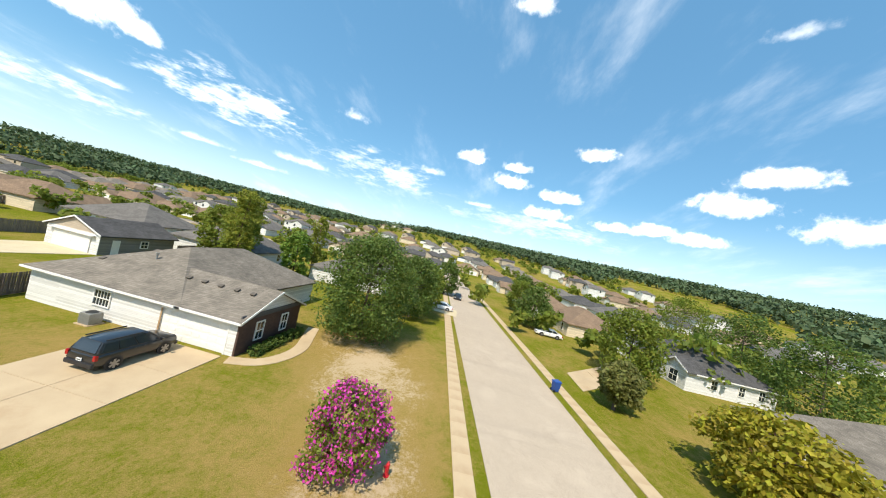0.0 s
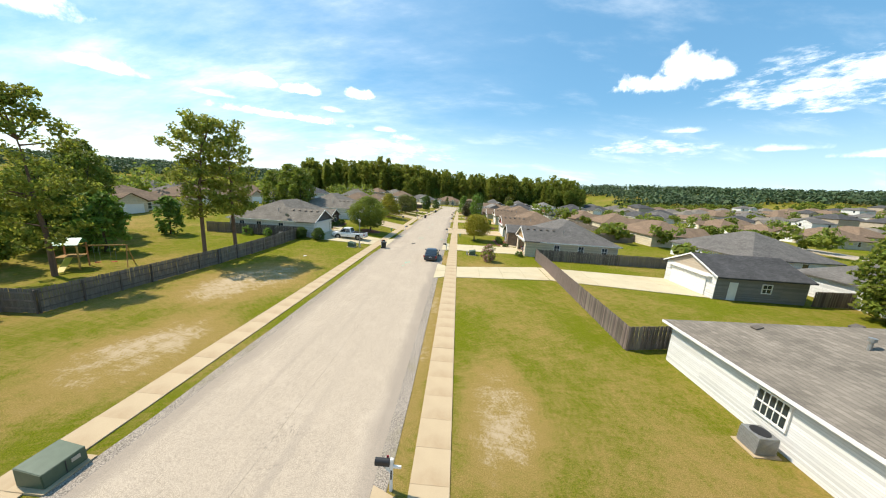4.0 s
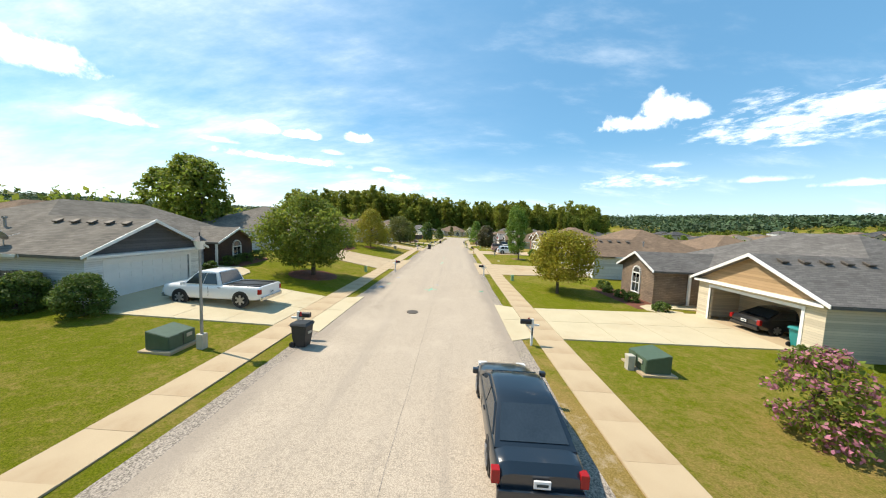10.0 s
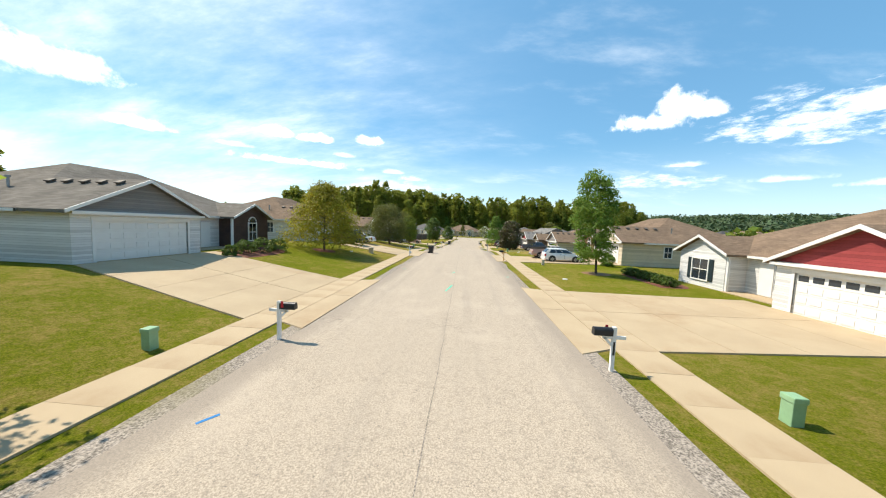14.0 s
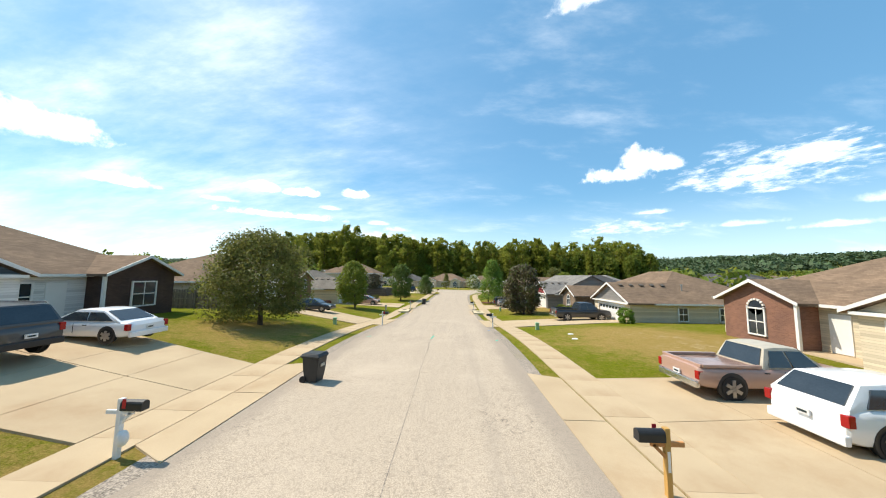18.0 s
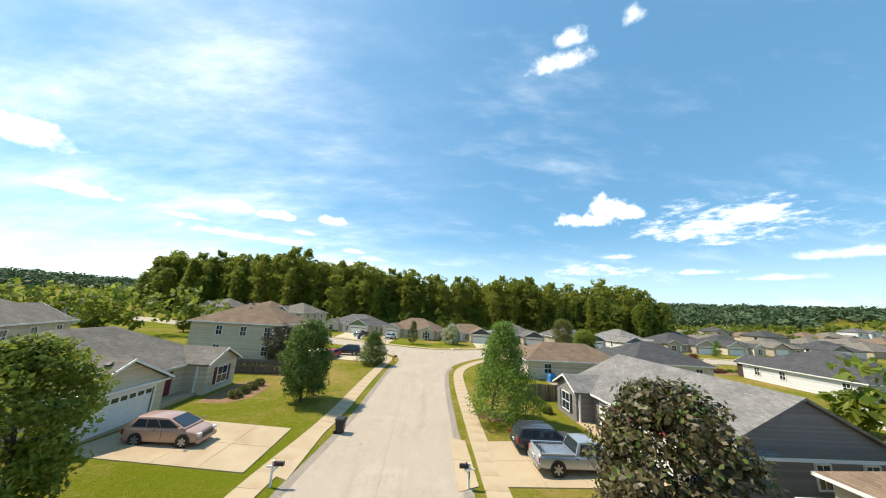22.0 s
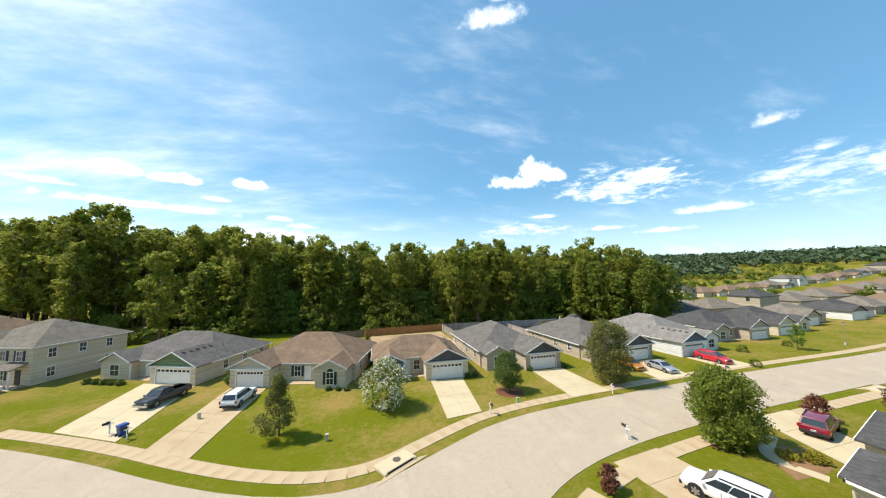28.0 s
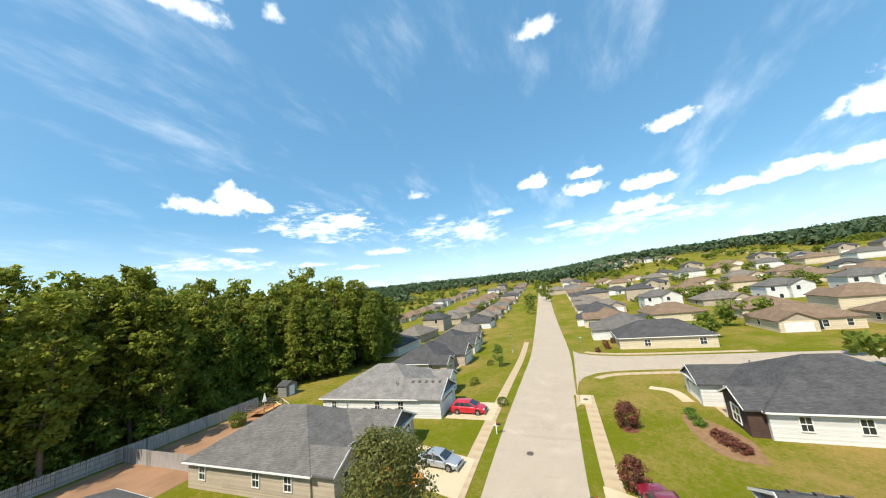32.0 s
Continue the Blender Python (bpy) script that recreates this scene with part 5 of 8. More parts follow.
def plain_house(m, wall, gable, roof, label, W=15.6, D=14.0, floors=1, flip=False, name="ranch_house", far=False):
    """A house of the wider estate, in its main parts."""
    th = thing(name, m, label, "house", "houses of the wider estate")
    H = EAVE if floors == 1 else 5.5
    X = (lambda a, b: (W - b, W - a)) if flip else (lambda a, b: (a, b))
    bm = one(box, 0, W, 2.0, D, -2.5, H)
    g0, g1 = X(0, 6.8)
    box(bm, g0, g1, 0, 2.02, -2.5, H)
    part("wall", bm, M[wall], th)
    bm, h = hip_bm(0, W, 2.0, D, H, 0.48)
    part("roof", bm, M[roof], th)
    bm, h = gable_bm(g0, g1, 0, 5.6, H, 0.5)
    part("roof", bm, M[roof], th)
    gable_wall(th, g0, g1, -0.02, H - 0.01, 0.5, gable)
    bm = one(box, g0 + 0.9, g1 - 0.9, -0.06, 0.0, 0, 2.15)
    for k in range(4):
        box(bm, g0 + 1.0, g1 - 1.0, -0.09, -0.05, 0.06 + 0.53 * k, 0.5 + 0.53 * k)
    part("garage_door", bm, M["white"], th)
    spots_w = [((X(9, 9)[0], 1.98, 0.7), 0), ((X(13, 13)[0], 1.98, 0.7), 0), ((-0.02, 7.5, 0.9), -90), ((W + 0.02, 8.5, 0.9), 90)]
    if floors == 2:
        spots_w += [((g0 + 2, -0.02, 3.5), 0), ((g1 - 2, -0.02, 3.5), 0), ((X(11, 11)[0], 1.98, 3.5), 0), ((-0.02, 7.5, 3.6), -90), ((W + 0.02, 8.5, 3.6), 90)]
    for p, a in spots_w[:: 2 if far else 1]:
        bm = bmesh.new()
        for x0, x1, z0, z1 in ((-0.6, -0.5, -0.1, 1.5), (0.5, 0.6, -0.1, 1.5), (-0.5, 0.5, -0.1, 0), (-0.5, 0.5, 1.4, 1.5), (-0.5, 0.5, 0.67, 0.73)):
            box(bm, x0, x1, -0.06, 0.03, z0, z1)
        mm = Matrix.Translation(p) @ Matrix.Rotation(radians(a), 4, "Z")
        if far:
            bm.free()
            part("window", one(box, -0.55, 0.55, -0.05, 0.02, -0.05, 1.45, 0.03), M["glass"], th, "", mm)
            continue
        win = part("window", bm, M["white"], th, "", mm)
        part("pane", one(box, -0.5, 0.5, -0.02, 0.02, 0, 1.4), M["glass"], win)
    if not far:
        part("front_door", one(box, X(7.6, 8.5)[0], X(7.6, 8.5)[1], 1.95, 2.01, 0.05, 2.1), M["shutter"], th)
    return th


PROTO = []
for k, (wl, gb, rf) in enumerate((("siding_cream", "siding_tan", "shingle_brown"), ("siding_white", "siding_grey", "shingle_dark"), ("siding_tan", "siding_tan", "shingle_taupe"), ("siding_white", "siding_blue", "shingle_grey"), ("siding_cream", "siding_cream", "shingle_brown"))):
    pr = plain_house(spot(-300 - 40 * k, -300), wl, gb, rf, flip=k % 2 == 1, D=(14, 15, 13, 16, 14)[k],
                     label=("cream ranch house with brown roof", "white ranch house with charcoal roof", "tan ranch house with taupe roof", "white ranch house with grey roof", "plain cream house with brown shingles")[k])
    PROTO.append(pr)
for k, (wl, rf) in enumerate((("siding_tan", "shingle_dark"), ("siding_white", "shingle_grey"))):
    pr = plain_house(spot(-300 - 40 * k, -360), wl, wl, rf, ("tan two-storey house with dark roof", "white two-storey house with grey roof")[k], 13, 12, 2, k == 1, "two_storey_house")
    PROTO.append(pr)
FAR_PROTO = []
for k, (wl, gb, rf) in enumerate((("siding_cream", "siding_tan", "shingle_brown"), ("siding_white", "siding_grey", "shingle_dark"), ("siding_tan", "siding_tan", "shingle_taupe"), ("siding_white", "siding_blue", "shingle_grey"), ("siding_cream", "siding_cream", "shingle_brown"))):
    FAR_PROTO.append(plain_house(spot(0, 0), wl, gb, rf, ("cream house with brown roof on the hill", "white house with charcoal roof on the hill", "tan house with taupe roof on the hill", "white house with grey roof on the hill", "pale house with brown roof on the hill")[k], 15.6, 14, 1, k % 2 == 0, far=True))
for k, (wl, rf) in enumerate((("siding_tan", "shingle_dark"), ("siding_white", "shingle_grey"))):
    FAR_PROTO.append(plain_house(spot(0, 0), wl, wl, rf, ("tall tan house with dark roof on the hill", "tall white house with grey roof on the hill")[k], 13, 12, 2, k == 1, "two_storey_house", far=True))
rng = random.Random(5)
lots = []
for x, turn, y0, y1 in ((67, 90, 12, 132), (118, -90, 8, 138), (158, 90, -20, 170), (176, -90, -20, 175), (226, 90, -20, 180), (246, -90, -20, 180), (300, 90, -20, 185), (322, -90, -20, 185)):
    y = y0
    while y < y1:
        lots.append((x, y, turn + rng.uniform(-6, 6)))
        y += rng.uniform(20, 24)
for y, turn in ((212, 0), (246, 180), (276, 0)):
    x = 128 if y < 230 else 116 + (y - 240) * 0.35
    while x < 430:
        lots.append((x, y + (x - 128) * 0.06, turn + rng.uniform(-6, 6)))
        x += rng.uniform(20, 24)
for x in range(132, 420, 23):
    lots.append((x, 176 + (x - 130) * 0.04, 180))
for x in (58, 82, 106, 132, 158, 184, 212, 240, 270, 300):
    if x < 200:
        lots.append((x - 2, -14 + 0.09 * (x - 58), 5))
    lots.append((x + 20, -46 + 0.095 * (x - 58), 185))
for x, turn, y0, y1 in ((-62, 90, 44, 138), (-100, -90, 30, 205), (-140, 90, 20, 210), (-180, -90, 10, 215)):
    y = y0
    while y < y1:
        lots.append((x, y, turn + rng.uniform(-6, 6)))
        y += rng.uniform(20, 24)
for y, turn in ((-92, 0), (-126, 180), (-170, 0), (-205, 180)):
    x = 84 - y * 0.2
    while x < 330:
        lots.append((x, y + 0.09 * (x - 80), turn + 5))
        x += rng.uniform(21, 26)
for x, y, turn in lots:
    k = rng.choice((0, 0, 1, 2, 2, 3, 4, 5, 6)) if (x > 150 or x < -100) else rng.choice((0, 1, 2, 3, 4))
    copy_thing((FAR_PROTO if (x > 140 or x < -90 or y < -70 or y > 255) else PROTO)[k], spot(x + rng.uniform(-1, 1), y, turn))
for k, pr in enumerate(PROTO):
    pr.matrix_basis = spot(460 + 26 * k, 60 + 11 * k, 80)
for k, pr in enumerate(FAR_PROTO):
    pr.matrix_basis = spot(470 + 26 * k, 100 + 11 * k, 80)

# ---- trees ----


def limb(bm, p, q, r0, r1, n=7):
    tube(bm, p, q, r0, r1, n)


def leaves_mesh(centres, radii, per, size, rnd, flat=0.35, up=0.4):
    """Clumps of folded leaf blades round the given centres."""
    n = len(centres) * per
    c = np.repeat(np.array(centres), per, 0)
    r = np.repeat(np.array(radii), per)[:, None]
    d = rnd.normal(size=(n, 3))
    d /= np.linalg.norm(d, axis=1, keepdims=True)
    p = c + d * r * rnd.uniform(0.35, 1.0, (n, 1)) ** 0.6 * np.array([1, 1, 0.75])
    nrm = d + rnd.normal(size=(n, 3)) * 0.7 + np.array([0, 0, up])
    nrm /= np.linalg.norm(nrm, axis=1, keepdims=True)
    t = np.cross(nrm, rnd.normal(size=(n, 3)))
    t /= np.linalg.norm(t, axis=1, keepdims=True)
    b = np.cross(nrm, t)
    s = size * rnd.uniform(0.6, 1.35, (n, 1))
    w = s * rnd.uniform(0.45, 0.75, (n, 1))
    v = np.stack([p - t * s, p + b * w - nrm * w * flat, p + t * s, p - b * w - nrm * w * flat], 1).reshape(-1, 3)
    f = np.arange(n * 4).reshape(-1, 4)
    return v, f


def np_mesh(name, v, f, mat, parent, label=""):
    me = bpy.data.meshes.new(name)
    me.vertices.add(len(v))
    me.vertices.foreach_set("co", np.asarray(v, np.float32).ravel())
    me.loops.add(f.size)
    me.loops.foreach_set("vertex_index", f.astype(np.int32).ravel())
    me.polygons.add(len(f))
    me.polygons.foreach_set("loop_start", np.arange(0, f.size, f.shape[1], dtype=np.int32))
    me.update(calc_edges=True)
    me.materials.append(mat)
    ob = new(name, me)
    ob.parent = parent
    return tagged(ob, label)


def tree(m, name, label, h=7.0, r=3.0, base=1.6, leaf="leaf", clumps=150, per=34, size=0.16, seed=1, shape="round", bark="bark", group="", trunk=0.16, flower=None, category="tree", clump=1.0):
    """Tapered trunk with limbs; crown of leaf clumps round an uneven envelope."""
    rnd = np.random.default_rng(seed)
    if group == "street trees":   # nearest to the camera: finer leaves
        size, per = size * 0.75, int(per * 1.5)
    th = thing(name, m, label, category, group)
    bm = bmesh.new()
    lean = rnd.normal(size=2) * 0.12
    pts = [(0, 0, -0.3)] + [(lean[0] * k + rnd.normal() * 0.04 * h / 7, lean[1] * k + rnd.normal() * 0.04 * h / 7, base + (h * 0.82 - base) * k / 4) for k in range(5)]
    for k in range(5):
        limb(bm, pts[k], pts[k + 1], trunk * (1 - k / 5.6), trunk * (1 - (k + 1) / 5.6), 9)
    H = h - base * 0.75
    cz = base * 0.75
    cs, rs = [], []
    seedv = rnd.uniform(0, 50)
    while len(cs) < clumps:
        k = rnd.uniform(0.0, 1.0)
        if shape == "round":
            env = math.sqrt(max(0.02, 1 - (2 * k - 0.84) ** 2 / 1.36)) if k > 0.1 else 0.55 + 2.4 * k
        elif shape == "cone":
            env = (1 - k) ** 0.8 * 0.95 + 0.08 if k > 0.12 else 0.5 + 4.2 * k
        elif shape == "oval":
            env = math.sqrt(max(0.02, 1 - (2 * k - 0.9) ** 2 / 1.25)) * 0.95
        elif shape == "tier":   # flat layers of branches
            k = (math.floor(k * 8) + 0.5 + 0.22 * rnd.normal()) / 8
            env = max(0.06, 1 - k) ** 0.75
        elif shape == "spread":
            env = math.sqrt(max(0.02, 1 - (2 * k - 0.6) ** 2 / 2.0))
        else:   # pine tufts high on the stem
            env = 0.5 + 0.5 * math.sin(k * math.pi) + 0.25 * math.sin(k * 19 + seedv)
        a = rnd.uniform(0, 2 * math.pi)
        lump = 0.78 + 0.42 * noise.noise((math.cos(a) * 1.3 + seedv, math.sin(a) * 1.3, k * 2.6))
        q = rnd.uniform(0.25, 1.0) ** 0.45
        rad = r * env * lump * q
        cs.append((rad * math.cos(a) + lean[0] * 3, rad * math.sin(a) + lean[1] * 3, cz + H * k))
        rs.append((r * rnd.uniform(0.13, 0.24) + 0.1) * clump)
    for i in range(0, len(cs), max(1, len(cs) // 16)):
        c = Vector(cs[i])
        zz = max(base * 0.85, min(c.z - 0.25 * math.hypot(c.x, c.y), h * 0.75))
        f = (zz - base) / max(0.1, h * 0.82 - base) * 4
        k = int(min(3, max(0, f)))
        o = Vector(pts[k + 1]).lerp(Vector(pts[k + 2]), min(1, max(0, f - k))) if f > 0 else Vector(pts[1])
        limb(bm, o, o.lerp(c, 0.55) + Vector((0, 0, 0.1)), trunk * 0.34, trunk * 0.18, 6)
        limb(bm, o.lerp(c, 0.55) + Vector((0, 0, 0.1)), c, trunk * 0.18, trunk * 0.05, 5)
    part("trunk", bm, M[bark], th)
    v, f = leaves_mesh(cs, rs, per, size, rnd)
    np_mesh("crown", v, f, M[leaf], th)
    if flower:
        top = [(c, q) for c, q in zip(cs, rs) if rnd.uniform() < 0.7]
        v, f = leaves_mesh([tuple(np.array(c) * (1.05, 1.05, 1.02)) for c, _ in top], [q * 0.95 for _, q in top], flower[1], size * 0.8, rnd)
        np_mesh("blossom", v, f, M[flower[0]], th)
    return th


def shrub(m, r=0.6, h=0.9, leaf="leaf_dark", seed=1, label="clipped dark green shrub", name="shrub", group="foundation shrubs", n=46, per=22, size=0.075, flower=None):
    rnd = np.random.default_rng(seed)
    th = thing(name, m, label, "shrub", group)
    cs, rs = [], []
    for _ in range(n):
        k, a = rnd.uniform(0.05, 1), rnd.uniform(0, 2 * math.pi)
        env = math.sqrt(max(0.03, 1 - (2 * k - 0.8) ** 2 / 1.5))
        q = rnd.uniform(0.2, 1) ** 0.4 * (0.85 + 0.25 * noise.noise((a, k * 3, seed)))
        cs.append((r * env * q * math.cos(a), r * env * q * math.sin(a), h * k * 0.92))
        rs.append(r * 0.24)
    bm = bmesh.new()
    for a in range(5):
        limb(bm, (0.05 * math.cos(a * 1.3), 0.05 * math.sin(a * 1.3), -0.15), (r * 0.4 * math.cos(a * 1.3), r * 0.4 * math.sin(a * 1.3), h * 0.6), 0.03, 0.012, 5)
    part("stem", bm, M["bark"], th)
    v, f = leaves_mesh(cs, rs, per, size, rnd)
    np_mesh("foliage", v, f, M[leaf], th)
    if flower:
        v, f = leaves_mesh(cs, rs, flower[1], size, rnd)
        np_mesh("blossom", v, f, M[flower[0]], th)
    return th


G = "street trees"
tree(spot(32.0, -16.6), "oak_tree", "broad dark green shade oak on a dry lawn", 10.4, 6.2, 1.0, "leaf_dark", 460, 44, 0.17, 2, "oval", trunk=0.26, group=G)
tree(spot(14.1, -21.4), "crape_myrtle", "large round crape myrtle covered in magenta blossom", 3.7, 2.25, 0.3, "leaf", 190, 26, 0.1, 3, "round", trunk=0.1, flower=("pink", 34), category="bush")
tree(spot(46, -19.5), "oak_tree", "dark green shade oak beside the cross street", 9, 4.6, 1.4, "leaf_dark", 220, 36, 0.2, 4, "round", trunk=0.24, group=G)
tree(spot(-11.2, 49.6), "oak_tree", "rounded dark green oak with a ring of mulch", 6.9, 4.2, 1.8, "leaf", 330, 42, 0.15, 5, "round", trunk=0.2, group=G)
tree(spot(10.8, 48.6), "maple_tree", "small round yellow-green maple on a lawn", 5.1, 3.3, 1.8, "leaf_yellow", 300, 42, 0.12, 6, "round", trunk=0.13, group=G)
tree(spot(-13.8, 77.4), "cypress_tree", "airy yellow-green young tree in a mulch ring", 6.6, 5.4, 1.2, "leaf_yellow", 330, 42, 0.12, 7, "tier", trunk=0.12, group=G)
tree(spot(13.1, 75.5), "sycamore_tree", "tall oval bright green young tree in a mulch ring", 9.2, 2.3, 1.6, "leaf_bright", 240, 50, 0.11, 8, "oval", trunk=0.11, group=G)
tree(spot(-12.2, 98.2), "willow_oak", "spreading olive-green willow oak with fine leaves", 6.4, 4.2, 1.0, "leaf_olive", 440, 46, 0.11, 9, "spread", trunk=0.19, group=G)
tree(spot(-13.2, 122.6), "oak_tree", "upright green oak on a mown lawn", 6.9, 2.9, 1.3, "leaf", 260, 38, 0.15, 10, "oval", trunk=0.16, group=G)
tree(spot(11.9, 120.3), "magnolia_tree", "bronze-green magnolia with leathery leaves", 6.8, 3.2, 0.7, "leaf_bronze", 280, 38, 0.16, 11, "oval", trunk=0.17, flower=("leaf_dark", 14), group=G)
tree(spot(-9.2, 140.4), "oak_tree", "upright dark green oak beside the pavement", 7.4, 3.1, 1.2, "leaf_dark", 260, 38, 0.15, 12, "oval", trunk=0.16, group=G)
tree(spot(9.2, 139.0), "bald_cypress", "tall feathery green young tree", 8.5, 4.1, 1.0, "leaf_bright", 300, 38, 0.13, 13, "tier", trunk=0.16, group=G)
tree(spot(-5.9, 159.8), "holly_tree", "low conical dark holly at the corner", 4.9, 3.1, 0.2, "leaf_dark", 260, 36, 0.11, 14, "cone", trunk=0.12, group=G)
tree(spot(13.1, 157.0), "young_conifer", "small upright young conifer", 3.8, 1.1, 0.4, "leaf_dark", 90, 30, 0.09, 15, "cone", trunk=0.07, group=G)
tree(spot(16.0, 166.9), "young_conifer", "small pair of upright young conifers", 3.4, 0.9, 0.3, "leaf_dark", 80, 30, 0.09, 16, "cone", trunk=0.07, group=G)
tree(spot(39.0, 177.4), "red_maple", "dense egg-shaped green maple beside the pavement", 6.3, 3.4, 0.3, "leaf", 440, 44, 0.14, 17, "oval", trunk=0.2, group=G)
tree(spot(-0.2, 190.2), "willow_tree", "thin green young willow oak", 5.8, 2.2, 1.0, "leaf_olive", 130, 32, 0.12, 18, "cone", trunk=0.1, group=G)
tree(spot(10.4, 193.4), "crape_myrtle", "round crape myrtle covered in white blossom", 5.2, 3.1, 0.3, "leaf", 200, 22, 0.12, 19, "round", trunk=0.1, flower=("blossom", 26), category="bush")
tree(spot(26.2, 193.6), "oak_tree", "small round oak in a mulch ring", 4.9, 2.2, 1.0, "leaf_dark", 150, 36, 0.12, 20, "round", trunk=0.11, group=G)
tree(spot(41.2, 192.2), "oak_tree", "tall olive-green oak near the pavement", 8.4, 3.8, 1.0, "leaf_olive", 300, 40, 0.14, 21, "oval", trunk=0.18, group=G)
tree(spot(-19.2, 158.6), "holly_tree", "dark bushy tree against the tan house", 5.4, 2.6, 0.4, "leaf_bronze", 200, 34, 0.13, 22, "round", trunk=0.12, group=G)
tree(spot(90, 196.5), "young_tree", "thin young street tree", 4.6, 1.5, 1.2, "leaf_bright", 70, 30, 0.12, 23, "oval", trunk=0.08, group=G)
tree(spot(63.8, 176.4), "crape_myrtle", "round rust-red crape myrtle on a mown lawn", 2.6, 1.5, 0.2, "leaf_rust", 100, 30, 0.09, 24, "round", trunk=0.07, category="bush")
tree(spot(53.0, 177.8), "crape_myrtle", "small rust-red crape myrtle beside a driveway", 2.4, 1.2, 0.2, "leaf_rust", 80, 28, 0.09, 25, "round", trunk=0.07, category="bush")
tree(spot(12.7, 32.2), "crape_myrtle", "small crape myrtle in fading pink blossom", 2.4, 1.25, 0.2, "leaf", 90, 22, 0.075, 26, "round", trunk=0.06, flower=("pale_pink", 26), category="bush")
tree(spot(24.1, 175.2), "crape_myrtle", "small dark red crape myrtle on a corner lawn", 1.7, 0.75, 0.2, "leaf_rust", 60, 26, 0.08, 27, "round", trunk=0.05, category="bush")
# south of the cross street
for k, (x, y, h, r, lf) in enumerate(((21.6, -47.6, 5.4, 4.4, "leaf_yellow"), (42.6, -50, 9, 4.8, "leaf"), (30.8, -43, 4.4, 2.3, "leaf_olive"), (62.5, -42, 8, 4.2, "leaf_dark"), (79, -42, 8, 4, "leaf"), (98, -46, 9, 4.6, "leaf_dark"), (56, -76, 12, 7, "leaf_dark"), (74, -78, 13, 7, "leaf"), (44, -76, 11, 7, "leaf_dark"), (52.5, -21, 8, 4, "leaf"), (78, -22.5, 8.5, 4, "leaf_dark"))):
    tree(spot(x, y), "oak_tree", "mature green shade tree beside the cross street", h, r, 1.2, lf, 190, 34, 0.2, 40 + k, "round", trunk=0.2, group="trees along the cross street")

# pines and broadleaf woods
WOOD = []
for k, (h, r, b, lf, sh, bk, c) in enumerate(((21, 3.8, 6, "needle", "pine", "bark_pine", 260), (24, 4.0, 8, "needle", "pine", "bark_pine", 260), (18, 3.8, 2.5, "needle", "cone", "bark_pine", 260), (17, 4.8, 2, "leaf", "oval", "bark", 280), (14, 4.6, 1.5, "leaf", "round", "bark", 260), (9, 3.6, 0.6, "leaf_bright", "round", "bark", 150))):
    WOOD.append(tree(spot(-330 + 12 * k, 300), "pine_tree" if k < 3 else "forest_tree", ("tall slender pine with high tufts of needles", "very tall pine with a bare trunk", "dense conical pine with low branches", "tall dark broadleaf tree at the wood's edge", "rounded broadleaf tree at the wood's edge", "low bright green undergrowth tree")[k], h, r, b, lf, int(c * 1.35), 15, 0.3, 60 + k, sh, bk, "trees of the wood", 0.24, clump=0.8))
DEEP = [tree(spot(-330 + 12 * k, 330), "pine_tree", "tall pine deep in the wood", h, 4.0, 8, "needle", 150, 14, 0.42, 80 + k, "pine", "bark_pine", "trees of the wood", 0.24) for k, h in enumerate((20, 23))]
rng = random.Random(11)
spots = []
for i in range(1500):
    x, y = rng.uniform(-150, 106), rng.uniform(233, 300)
    front = 241 + (8 if x < 0 else 0) + max(0, -30 - x) * 0.22 + 3 * math.sin(x * 0.11) - (6 if x > 70 else 0)
    if y > front and all((x - a) ** 2 + (y - b) ** 2 > (11 if y < front + 14 else 26) for a, b, _ in spots):
        spots.append((x, y, y - front))
spots = sorted(spots, key=lambda s: s[2])[:285]
for x, y, d in spots:
    k = rng.choice((0, 1, 0, 2, 3, 4, 5, 0)) if d < 8 else rng.choice((0, 0, 1, 0, 3))
    if x > 78:
        k = rng.choice((3, 3, 4, 0, 1))
    c = copy_thing(WOOD[k] if d < 11 else DEEP[k % 2], spot(x, y, rng.uniform(0, 360)))
    s = rng.uniform(0.95, 1.08) * (1.05 + 0.3 * ss(20, -60, x)) if k != 5 else rng.uniform(0.8, 1.3)
    c.scale = (s, s, s * rng.uniform(0.92, 1.08))
for k, (x, y) in enumerate(((-36, 238), (-60, 250), (-20, 246), (104, 240), (99, 247), (91, 243))):
    WOOD[k].matrix_basis = spot(x, y, 30 * k)
for k in (0, 1):
    DEEP[k].matrix_basis = spot(-10 + 40 * k, 275, 30 * k)
for k, (x, y, h) in enumerate(((-23.0, 21.2, 16.4), (-21.1, 23.8, 16.4), (-30, 12.5, 16))):
    tree(spot(x, y, 50 * k), "pine_tree", "tall yard pine with a bare trunk and clumped tufts", h, 3.5, 7.5 if k < 2 else 4, "needle", 120, 60, 0.16, 90 + k, "pine", "bark_pine", "tall trees in the back yards", 0.22)
